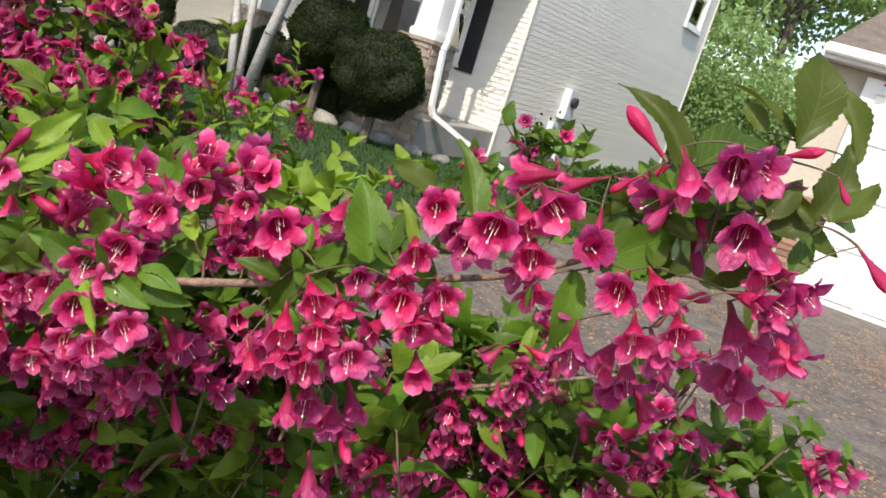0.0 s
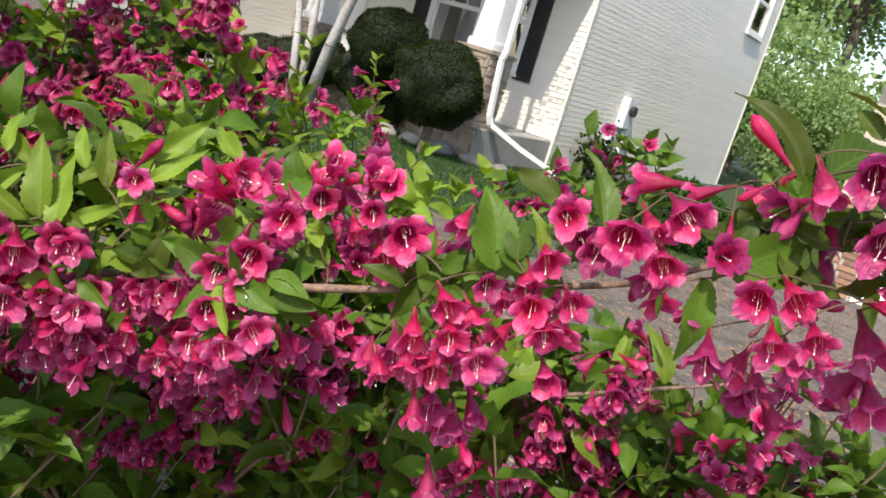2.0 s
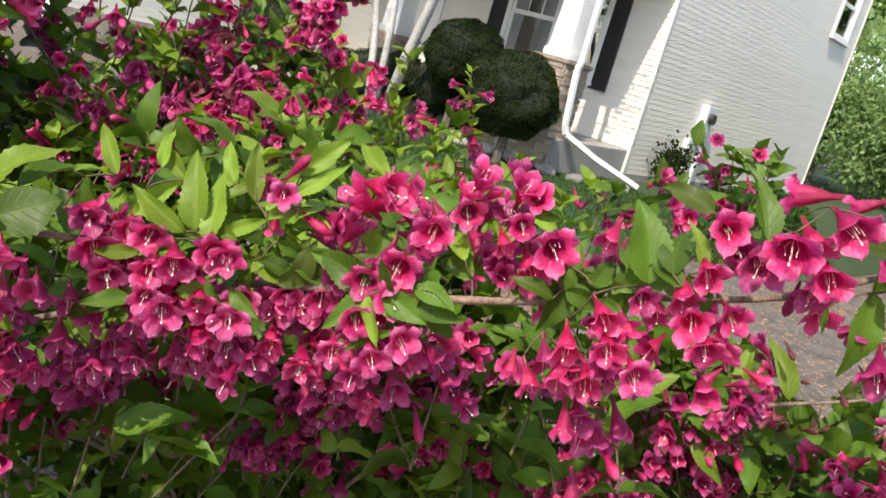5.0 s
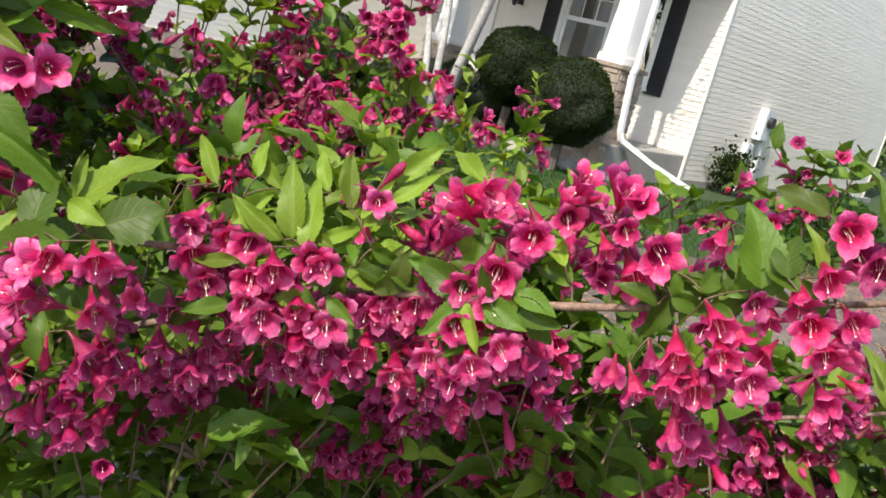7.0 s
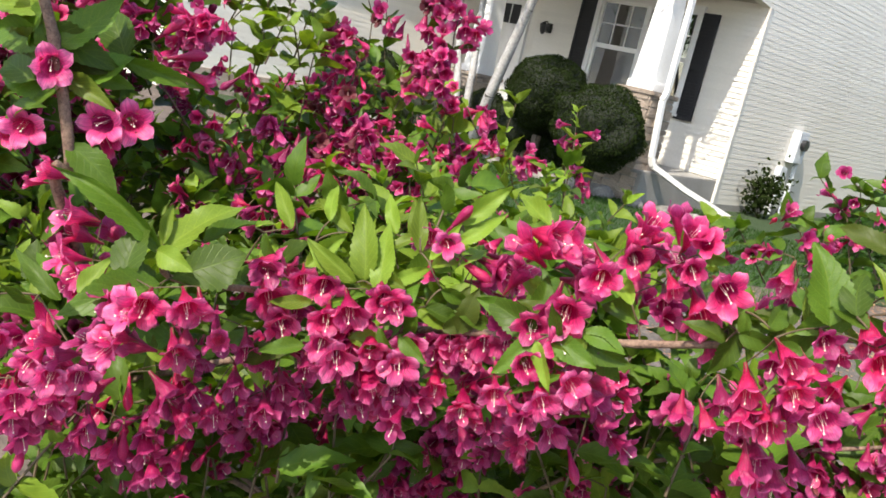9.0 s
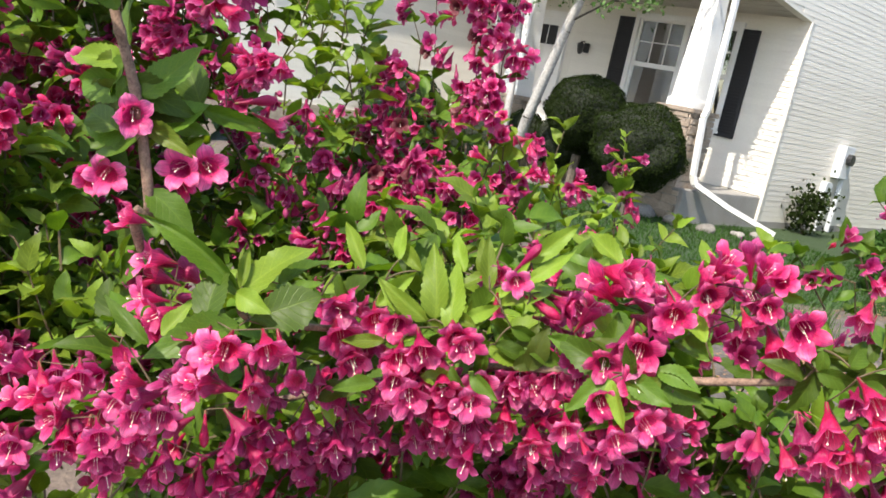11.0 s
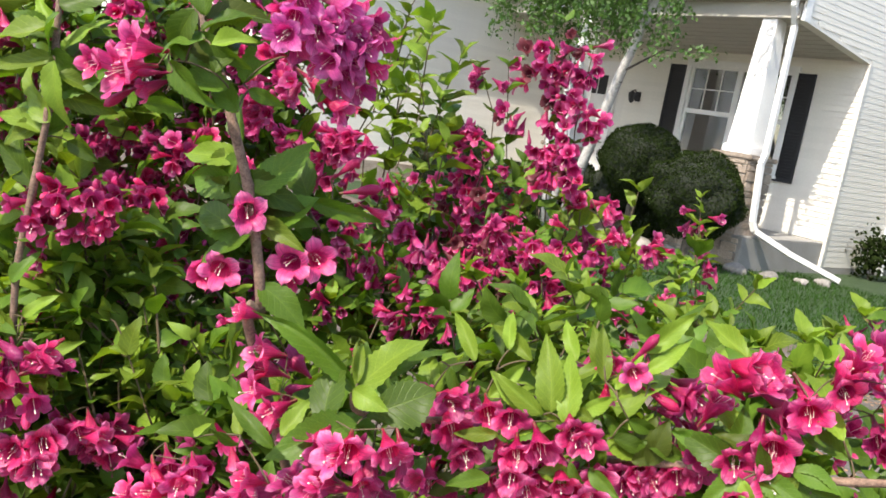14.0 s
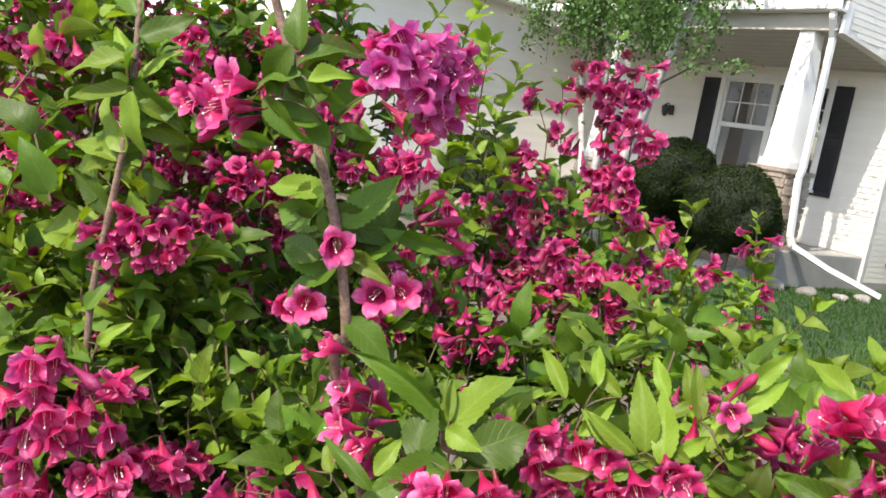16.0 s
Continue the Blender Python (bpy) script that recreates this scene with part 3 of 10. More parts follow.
for a, b in zip(rv, rv[1:]):
    rf.faces.new((a[0], a[1], b[1], b[0]))
bmesh.ops.solidify(rf, geom=rf.faces[:], thickness=0.12)
part("roof", rf, ROOF, house, "brown shingled main roof")
part("back_wall", box((-16, 19.7, 0), (XS - 0.2, 19.14, 5.6)), SIDING, house, "rear wall")
part("far_wall", box((-16.1, YF + 0.3, 0), (-16, 19.7, 5.6)), SIDING, house, "far end wall")
# garage wing on the far side of the porch
wing = part("wall", box((-14.2, 5.4, 0.0), (-11.02, YF + 0.1, 3.3)), SIDING, house, "sided garage wing beside the porch")
boards(wing, (-11.02, YF), radians(90), 0.35, 3.2, lambda z: [(5.4 - YF, -0.05)])
part("wing_stone", box((-11.03, 5.4, 0.0), (-10.98, 9.2, 0.35)), STONE, house, "low stone skirting of the wing")
part("wing_roof", box((-14.6, 5.0, 3.3), (-10.7, 9.3, 3.44), bevel=0.02), TRIM, house, "white eave of the wing")


def downspout():
    bm = bmesh.new()
    pts = [(-5.62, 9.33, 3.32), (-5.62, 9.34, 3.22), (-5.66, 9.50, 3.02), (-5.66, 9.52, 1.45), (-5.63, 9.42, 1.33), (-5.56, 9.42, 0.62), (-5.53, 9.45, 0.52)]
    for a, b in zip(pts, pts[1:]):
        add_tube(bm, [a, b], 0.045, 4)
    ds = part("downspout", bm, TRIM, house, "white square downspout")
    part("drain_pipe", tube([(-5.53, 9.45, 0.52), (-5.30, 9.95, 0.30), (-4.96, 10.66, 0.05)], 0.048, 4), TRIM, ds, "white drain pipe sloping to the lawn")


downspout()


def meter_box():
    bm = bmesh.new()
    add_box(bm, (XS - 0.01, 13.02, 0.86), (XS + 0.13, 13.34, 1.36), bevel=0.012)
    mb = part("meter_box", bm, METER, house, "pale grey electricity meter box")
    part("meter_dial", tube([(XS + 0.12, 13.18, 1.16), (XS + 0.20, 13.18, 1.16)], 0.085, 16), BLACK, mb, "dark glass meter dial")
    part("conduit", tube([(XS + 0.06, 13.30, 0.88), (XS + 0.06, 13.30, 0.02)], 0.04, 8), METER, mb, "grey conduit")
    part("conduit", tube([(XS + 0.05, 12.92, 0.70), (XS + 0.05, 12.92, 0.02)], 0.022, 8), METER, mb)
    part("cable_box", box((XS - 0.01, 12.80, 0.50), (XS + 0.09, 13.02, 0.78), bevel=0.01), METER, mb)


meter_box()


# ---- neighbouring garage ----
GA = radians(9)
GT = Matrix.Translation((-0.84, 9.88, 0)) @ Matrix.Rotation(GA, 4, "Z")
garage = empty("garage", (-0.84, 9.88, 0), "neighbouring garage with a wide white door and brick piers", "garage")
part("wall", box((-0.53, 0.10, 0), (7.0, 0.30, 2.48), GT), TAUPE, garage, "beige garage front")
part("wall", box((-0.53, 0.30, 0), (-0.33, 7.0, 2.48), GT), TAUPE, garage, "beige garage side")
part("wall", box((6.8, 0.30, 0), (7.0, 7.0, 2.48), GT), TAUPE, garage)
gd = part("garage_door", box((0.08, 0.02, 0.0), (5.0, 0.08, 2.2), GT), DOORWHITE, garage, "white panelled garage door")
for r in range(4):
    for k in range(8):
        part("door_panel", box((0.14 + k * 0.607, 0.0, 0.06 + r * 0.545), (0.14 + k * 0.607 + 0.55, 0.03, 0.06 + r * 0.545 + 0.46), GT, 0.012), DOORWHITE, gd)
part("door_frame", box((-0.06, -0.01, 0), (0.08, 0.12, 2.34), GT, 0.006), TRIM, garage)
part("door_frame", box((0.08, -0.008, 2.2), (5.1, 0.12, 2.34), GT, 0.006), TRIM, garage)
part("eave", box((-0.53, -0.20, 2.40), (7.2, 0.12, 2.48), GT, 0.01), TRIM, garage, "white eave and fascia")
part("gutter", box((-0.55, -0.28, 2.44), (7.2, -0.20, 2.55), GT, 0.02), TRIM, garage, "white gutter")
groof = bmesh.new()
gv = [[groof.verts.new(GT @ Vector((x, y, z))) for x in (-0.53 + 2.0 * (y == 3.6), 7.3)] for y, z in ((-0.26, 2.54), (3.6, 5.3), (7.6, 2.54))]
for a, b in zip(gv, gv[1:]):
    groof.faces.new((a[0], a[1], b[1], b[0]))
groof.faces.new((gv[0][0], gv[1][0], gv[2][0]))
bmesh.ops.recalc_face_normals(groof, faces=groof.faces[:])
bmesh.ops.solidify(groof, geom=groof.faces[:], thickness=0.1)
part("roof", groof, ROOF, garage, "brown shingled garage roof")
bp = part("brick_pier", box((-0.52, -0.015, 0), (-0.07, 0.11, 1.05), GT), MORTAR, garage, "brown brick pier")
bme = bpy.data.meshes.new("brick")
bb = box((0, 0, 0), (0.195, 0.05, 0.057), bevel=0.004)
bb.to_mesh(bme)
bb.free()
bme.materials.append(BRICK)
for r in range(15):
    for k in range(2):
        placed("brick", bme, GT @ Matrix.Translation((-0.515 + k * 0.225 + (0.04 if r % 2 else 0.0), -0.035, 0.01 + r * 0.068)), bp)

# ---- planting by the house ----
def rock(x, y, r, seed):
    bm = bmesh.new()
    bmesh.ops.create_icosphere(bm, subdivisions=3, radius=1)
    for v in bm.verts:
        n = noise.noise(v.co * 1.1 + Vector((seed * 3.1, 0, 0))) * 0.35 + noise.noise(v.co * 3 + Vector((0, seed, 0))) * 0.12
        v.co *= 1 + n
        v.co = Vector((v.co.x * r * 1.25, v.co.y * r, v.co.z * r * 0.72))
    me_bm = bm
    bmesh.ops.transform(me_bm, matrix=Matrix.Translation((x, y, r * 0.35)), verts=me_bm.verts)
    ob = part("boulder", me_bm, BOULDER, None, "", smooth=True)
    tagged(ob, "rounded grey landscape boulder at the bed's edge", "boulder", "boulders along the bed")


for k, (x, y, r) in enumerate(((-7.6, 8.75, 0.17), (-7.2, 8.72, 0.20), (-6.75, 8.85, 0.22), (-6.3, 8.95, 0.19), (-5.9, 9.02, 0.22), (-5.45, 9.10, 0.17), (-5.15, 9.35, 0.14), (-4.95, 9.75, 0.11), (-4.9, 10.15, 0.12), (-8.1, 8.8, 0.2), (-9.6, 8.1, 0.25), (-10.1, 7.9, 0.2))):
    rock(x, y, r * 0.68, k)


def scattered_leaves(name, points, normals, size, mat_, rng, parent=None, label="", long=1.6):
    """Many small blades at the given places, turned about at random."""
    n = len(points)
    a = rng.normal(size=(n, 3))
    a += normals * 0.7
    a /= np.linalg.norm(a, axis=1)[:, None]
    b = np.cross(a, rng.normal(size=(n, 3)))
    b /= np.linalg.norm(b, axis=1)[:, None]
    s = (size * rng.uniform(0.6, 1.3, n))[:, None]
    v = np.stack([points - a * s * long / 2, points + b * s * 0.5, points + a * s * long / 2, points - b * s * 0.5], 1)
    me = mesh_from(name, v.reshape(-1, 3), np.arange(4 * n).reshape(-1, 4), [mat_])
    return placed(name, me, Matrix.Identity(4), parent, label, "stuff")


def yew(x, y, z, r, seed, name="yew_bush", label="dark green clipped round yew beside the porch", group="clipped yews", n=30000):
    """A clipped round yew: a core coloured near black for the shade inside, a skin of fine needles, a short stem."""
    rng = np.random.default_rng(seed)
    ob = empty(name, (x, y, 0), label, "bush", group)
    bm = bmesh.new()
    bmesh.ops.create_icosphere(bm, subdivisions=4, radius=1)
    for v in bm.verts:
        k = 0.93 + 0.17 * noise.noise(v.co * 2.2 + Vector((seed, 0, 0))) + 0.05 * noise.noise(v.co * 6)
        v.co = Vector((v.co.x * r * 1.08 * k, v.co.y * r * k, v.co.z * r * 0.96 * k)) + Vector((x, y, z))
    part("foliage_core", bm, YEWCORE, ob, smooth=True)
    d = rng.normal(size=(n, 3))
    d /= np.linalg.norm(d, axis=1)[:, None]
    k = np.array([0.96 + 0.17 * noise.noise(Vector(v) * 2.2 + Vector((seed, 0, 0))) + 0.05 * noise.noise(Vector(v) * 6) for v in d])
    p = d * k[:, None] * r * np.array([1.08, 1, 0.96]) * rng.uniform(0.95, 1.04, n)[:, None] + (x, y, z)
    scattered_leaves("needles", p, d, 0.013, YEW, rng, ob, "fine dark needles", 2.2)
    part("stem", tube([(x, y, 0), (x + 0.02, y, z * 0.5)], 0.06, 7), TREEBARK, ob)


yew(-6.86, 8.66, 1.10, 0.50, 3)
yew(-5.76, 8.47, 0.85, 0.54, 8)
yew(-10.4, 8.4, 0.62, 0.62, 12)
# low bushes; some are added to stand in for dark shade below the yews
for k, (x, y, z, r) in enumerate([(-8.16, 8.95, 0.62, 0.34), (-7.43, 9.0, 0.62, 0.40), (-8.7, 9.0, 0.26, 0.32), (-6.89, 9.05, 0.33, 0.24), (-9.49, 9.0, 0.34, 0.42), (-8.82, 9.05, 0.42, 0.45)]):
    yew(x, y, z, r, 50 + k, "low_bush", "low dark green evergreen bush by the porch wall", "low bushes by the porch", 9000)


def wall_plant():
    rng = np.random.default_rng(31)
    ob = empty("foundation_plant", (XS + 0.25, 12.1, 0), "small dark leafy plant at the foot of the end wall", "plant")
    p = rng.normal(size=(700, 3)) * (0.13, 0.15, 0.17) + (XS + 0.27, 12.1, 0.38)
    p[:, 2] = np.abs(p[:, 2])
    scattered_leaves("leaves", p, rng.normal(size=(700, 3)), 0.05, YEW, rng, ob)
    for k in range(7):
        part("stem", tube([(XS + 0.25, 12.1, 0), (XS + 0.25 + rng.normal() * 0.1, 12.1 + rng.normal() * 0.12, 0.45)], 0.006, 5), TREEBARK, ob)


wall_plant()


def grey_shrub():
    """A low grey-green bush at the edge of the driveway."""
    rng = np.random.default_rng(37)
    ob = empty("low_shrub", (-2.6, 8.9, 0), "low grey-green feathery shrub at the lawn's edge", "shrub")
    d = rng.normal(size=(3800, 3))
    d /= np.linalg.norm(d, axis=1)[:, None]
    p = d * rng.uniform(0.5, 1.0, 3800)[:, None] ** 0.4 * (0.55, 0.45, 0.42) + (-2.6, 8.9, 0.32)
    p[:, 2] = np.abs(p[:, 2])
    scattered_leaves("leaves", p, d, 0.035, GRASS, rng, ob, "", 2.4)
    for k in range(8):
        a = k * 0.8
        part("stem", tube([(-2.6, 8.9, 0), (-2.6 + 0.3 * math.cos(a), 8.9 + 0.25 * math.sin(a), 0.4)], 0.007, 5), TREEBARK, ob)


grey_shrub()


def grass_clump(x, y, h, seed):
    """A tuft of long narrow blades."""
    rng = np.random.default_rng(seed)
    ob = empty("grass_tuft", (x, y, 0), "tuft of long pale green grass at the bed's edge", "grass", "grass tufts at the bed")
    verts, faces = [], []
    for k in range(90):
        a, ln, out = rng.uniform(0, 6.28), h * rng.uniform(0.6, 1.1), rng.uniform(0.1, 0.45) * h
        bx, by, w = x + rng.normal() * 0.05, y + rng.normal() * 0.05, 0.0035
        n0 = len(verts)
        for t in (0, 0.35, 0.7, 1.0):
            cx, cy, cz = bx + math.cos(a) * out * t * t, by + math.sin(a) * out * t * t, ln * (t - 0.15 * t * t)
            ww = w * (1 - 0.85 * t)
            verts += [(cx - math.sin(a) * ww, cy + math.cos(a) * ww, cz), (cx + math.sin(a) * ww, cy - math.cos(a) * ww, cz)]
        faces += [(n0 + 2 * q, n0 + 2 * q + 1, n0 + 2 * q + 3, n0 + 2 * q + 2) for q in range(3)]
    placed("grass_blade", mesh_from("grass_blade", verts, faces, [BIRCHLEAF]), Matrix.Identity(4), ob, "", "stuff")


for k, (dx, dy) in enumerate(((0, 0), (0.22, 0.12), (-0.2, 0.2), (0.4, 0.3))):
    grass_clump(-2.56 + dx, 5.81 + dy, 0.36, 70 + k)


def birch():
    ob = empty("birch_tree", (-7.75, 8.35, 0), "multi-stemmed white birch with hanging leafy twigs", "tree")
    rng = np.random.default_rng(17)
    stems = (((-7.72, 8.35, 0), (-7.45, 8.25, 0.9), (-6.95, 8.08, 2.1), (-6.42, 7.95, 3.3), (-6.1, 7.7, 5.0), (-6.3, 7.6, 6.8)),
             ((-7.98, 8.32, 0), (-8.20, 8.34, 1.0), (-8.56, 8.38, 2.2), (-8.8, 8.5, 4.0), (-8.8, 8.6, 6.5)),
             ((-7.92, 8.38, 0), (-8.02, 8.42, 1.1), (-8.26, 8.5, 2.6), (-8.3, 8.8, 4.5), (-8.1, 9.0, 7.2)))
    for s, pts in enumerate(stems):
        rad = np.linspace(0.082 if s == 0 else 0.06, 0.02, len(pts))
        tr = part("trunk", tube(pts, list(rad), 12), BIRCH, ob, "white peeling birch stem", smooth=True)
        for k in range(16):
            t = rng.uniform(0.1, 2.6)
            i = min(int(t), len(pts) - 2)
            c = Vector(pts[i]).lerp(Vector(pts[i + 1]), t - int(t))
            r = rad[i] + (rad[i + 1] - rad[i]) * (t - int(t))
            a = rng.uniform(0, 6.28)
            bm = bmesh.new()
            hgt, wid = rng.uniform(0.008, 0.03), rng.uniform(0.3, 0.9)
            g = [[bm.verts.new(c + Vector((math.cos(q), math.sin(q), 0)) * (r + 0.002) + Vector((0, 0, z))) for q in np.linspace(a - wid, a + wid, 6)] for z in (-hgt, hgt)]
            for q in range(5):
                bm.faces.new((g[0][q], g[0][q + 1], g[1][q + 1], g[1][q]))
            part("bark_scar", bm, SCAR, tr)
    for k in range(34):
        s = stems[k % 3]
        i = int(rng.integers(2, len(s) - 1))
        c = np.array(Vector(s[i]).lerp(Vector(s[i + 1]), rng.uniform(0, 1)))
        a, ln = rng.uniform(0, 6.28), rng.uniform(0.7, 1.6)
        e = c + np.array((math.cos(a), math.sin(a), 0.25)) * ln
        part("limb", tube([c, (c + e) / 2 + (0, 0, 0.15), e], [0.016, 0.010, 0.004], 5), SCAR, ob)
        pts = []
        for j in range(9):
            h = c + (e - c) * rng.uniform(0.3, 1.05)
            for q in range(26):
                pts.append(h + (rng.normal() * 0.10, rng.normal() * 0.10, -rng.uniform(0, 1.0) * (0.75 if h[2] > 3.2 else 0.4) + 0.1))
        pts = np.array(pts)
        pts = pts[pts[:, 2] > 2.35]
        if len(pts):
            scattered_leaves("leaves", pts, np.tile((0, 0, -0.6), (len(pts), 1)), 0.042, BIRCHLEAF, rng, ob, "small green birch leaves")
    for k in range(50):
        c = np.array((rng.uniform(-8.9, -6.10), rng.uniform(7.5, 8.4), 3.4))
        e = c + (rng.normal() * 0.1, rng.normal() * 0.1, -rng.uniform(0.4, 1.15))
        part("limb", tube([c + (0, 0, 0.4), c, e], [0.006, 0.004, 0.002], 4), SCAR, ob)
        pts = c + (e - c) * rng.uniform(0, 1, 120)[:, None] + rng.normal(size=(120, 3)) * 0.07
        scattered_leaves("leaves", pts, np.tile((0, 0, -0.6), (120, 1)), 0.042, BIRCHLEAF, rng, ob, "small green birch leaves")


birch()


def tree(x, y, h, r, seed, label, n=9000, leaf=0.2, low=0.35):
    """A broad tree: tapered trunk, limbs, and a crown of many small leaf clumps with gaps."""
    rng = np.random.default_rng(seed)
    ob = empty("tree", (x, y, 0), label, "tree")
    part("trunk", tube([(x, y, 0), (x + 0.2, y, h * 0.4), (x, y, h * 0.85)], [0.03 * h * 0.6, 0.018 * h * 0.6, 0.03], 9), TREEBARK, ob)
    blobs = []
    for k in range(46):
        d = rng.normal(size=3)
        d /= np.linalg.norm(d)
        c = np.array((x, y, h * (0.5 + low / 2))) + d * rng.uniform(0.35, 1.0) * np.array((r, r, h * (1 - low) / 2))
        blobs.append(c)
        base = np.array((x, y, h * low + (c[2] - h * low) * 0.4))
        part("limb", tube([base, (base + c) / 2 + (0, 0, 0.1 * h * 0.3), c], [0.0045 * h, 0.0028 * h, 0.01], 5), TREEBARK, ob)
    c = np.array(blobs)[rng.integers(0, len(blobs), n)]
    d = rng.normal(size=(n, 3))
    p = c + d * np.array((0.17 * r, 0.17 * r, 0.13 * r))
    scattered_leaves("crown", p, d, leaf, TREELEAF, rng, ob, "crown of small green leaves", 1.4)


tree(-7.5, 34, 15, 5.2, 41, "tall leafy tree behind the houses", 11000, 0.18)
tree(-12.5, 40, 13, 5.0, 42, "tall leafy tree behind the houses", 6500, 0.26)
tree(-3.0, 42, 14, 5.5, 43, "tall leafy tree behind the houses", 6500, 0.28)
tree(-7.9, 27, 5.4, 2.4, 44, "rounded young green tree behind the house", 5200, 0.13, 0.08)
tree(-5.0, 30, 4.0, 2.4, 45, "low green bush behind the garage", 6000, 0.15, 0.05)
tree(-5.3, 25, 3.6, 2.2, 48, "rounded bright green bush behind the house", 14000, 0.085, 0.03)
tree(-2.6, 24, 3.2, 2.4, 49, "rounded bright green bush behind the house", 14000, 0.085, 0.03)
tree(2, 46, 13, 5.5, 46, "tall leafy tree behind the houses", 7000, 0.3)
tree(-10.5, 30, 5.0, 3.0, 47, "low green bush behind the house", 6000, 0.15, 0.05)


# ---- weigela: flowers, leaves, stems ----
def flower_mesh(seed, spread=1.0, mat_=None, sides=20, detail=2, long=1.0):
    """A weigela flower along +z, its stalk end at the origin and its mouth near z = 0.034: calyx, slender tube that
    widens to a bell, five separate rounded lobes that overlap a little and, inside, stamens and a white stigma."""
    rng = np.random.default_rng(seed)
    tube_z = (0.0, 0.005, 0.011, 0.017, 0.022, 0.0265) if detail > 1 else (0.0, 0.011, 0.019, 0.0265)
    tube_r = (0.0013, 0.0017, 0.0029, 0.0056, 0.0074, 0.0082) if detail > 1 else (0.0014, 0.0030, 0.0062, 0.0082)
    rows, cols = (7, 6) if detail > 1 else (4, 2)
    shut = 1 - 0.35 * max(0.0, 0.35 - spread)
    rim = 0.0082 * shut
    droop = rng.uniform(-0.0030, 0.0010)
    oval = 1 + rng.uniform(-0.10, 0.10)
    verts, uvs, faces, ids = [], [], [], []
    for i, (z, r) in enumerate(zip(tube_z, tube_r)):
        for k in range(sides):
            a = 2 * math.pi * k / sides - math.pi / 2
            rr = r * shut * (1 + 0.09 * math.cos(5 * a + 2.5 * math.pi) * z / 0.026 + rng.normal(0, 0.025))
            verts.append((rr * math.cos(a) * oval, rr * math.sin(a) / oval + droop * (z / 0.026) ** 2, z * long))
            uvs.append((k / sides, 0.55 * i / (len(tube_z) - 1)))
    for i in range(len(tube_z) - 1):
        for k in range(sides):
            faces.append((i * sides + k, i * sides + (k + 1) % sides, (i + 1) * sides + (k + 1) % sides, (i + 1) * sides + k))
            ids.append(0)
    for q in range(5):
        a = q * 2 * math.pi / 5 - math.pi / 2 + rng.normal(0, 0.05)
        er, et = (math.cos(a), math.sin(a)), (-math.sin(a), math.cos(a))
        reach = 0.0128 * (1 + rng.normal(0, 0.10)) * (1.08 if q == 0 else 1.0)
        wide = 0.0057 * (1 + rng.normal(0, 0.08))
        first = 0.28 + rng.normal(0, 0.08)
        swing = 1.05 * (spread * (0.78, 1.0, 1.22, 1.22, 1.0)[q] + rng.normal(0, 0.22 * (0.4 + min(abs(spread), 1))))
        bow = rng.uniform(-75, 25)
        over = rng.choice((-1, 1)) * rng.uniform(0.0004, 0.0013)
        ph, tip_roll = rng.uniform(0, 6.28), rng.uniform(-0.2, 1.3)
        notch = rng.uniform(0.02, 0.12)
        n0 = len(verts)
        out, high = rim * 0.97, 0.0256 * long
        for j in range(rows + 1):
            t = j / rows
            bend = first + swing * t ** 0.9 + tip_roll * max(t - 0.62, 0) * spread
            if j:
                out += reach / rows * math.sin(bend)
                high += reach / rows * math.cos(bend)
            half = wide * (1 + 0.20 * math.sin(math.pi * t)) * max(1 - t ** 3.2, 0.0) ** 0.5 + 0.0006 * t
            mix = min(1.0, 2.2 * t)
            for c in range(cols + 1):
                s = 2 * c / cols - 1
                lat = s * half
                back = reach * (0.05 * s * s * t * t - notch * t * t * (1 - abs(s)) * (t > 0.7))
                lift = ((1 - mix) / (2 * rim) + mix * bow) * lat * lat + over * s * t
                lift += 0.0008 * t * s * s * math.sin(7 * t + ph + 2.2 * s) - 0.0006 * t * (abs(s) < 0.2) + rng.normal(0, 0.00013) * t
                ro = out - math.cos(bend) * lift - back * math.sin(bend)
                z = high + math.sin(bend) * lift - back * math.cos(bend)
                verts.append(((ro * er[0] + lat * et[0]) * oval, (ro * er[1] + lat * et[1]) / oval + droop, z))
                uvs.append(((q + 0.5 + 0.45 * s) / 5, 0.52 + 0.48 * t * (0.86 + 0.14 * abs(s))))
        for j in range(rows):
            for c in range(cols):
                p = n0 + j * (cols + 1) + c
                faces.append((p, p + 1, p + cols + 2, p + cols + 1))
                ids.append(0)

    def rod(path, r, tip, slot):
        """A bent thread with a knob at its end."""
        path = [Vector(p) for p in path]
        n0 = len(verts)
        for i, p in enumerate(path):
            way = (path[min(i + 1, len(path) - 1)] - path[max(i - 1, 0)]).normalized()
            u = way.orthogonal().normalized()
            w = way.cross(u)
            for k in range(3):
                verts.append(tuple(p + (u * math.cos(k * 2.094) + w * math.sin(k * 2.094)) * r))
                uvs.append((0.5, 0.5))
        for i in range(len(path) - 1):
            for k in range(3):
                faces.append((n0 + 3 * i + k, n0 + 3 * i + (k + 1) % 3, n0 + 3 * i + 3 + (k + 1) % 3, n0 + 3 * i + 3 + k))
                ids.append(slot)
        n0, b = len(verts), path[-1]
        for off in (way * -tip * 1.3, u * tip * 0.75, w * tip * 0.75, u * -tip * 0.75, w * -tip * 0.75, way * tip * 1.1):
            verts.append(tuple(b + off))
            uvs.append((0.5, 0.5))
        for k in range(4):
            p, o = n0 + 1 + k, n0 + 1 + (k + 1) % 4
            faces.extend(((n0, o, p), (n0 + 5, p, o)))
            ids.extend((slot, slot))

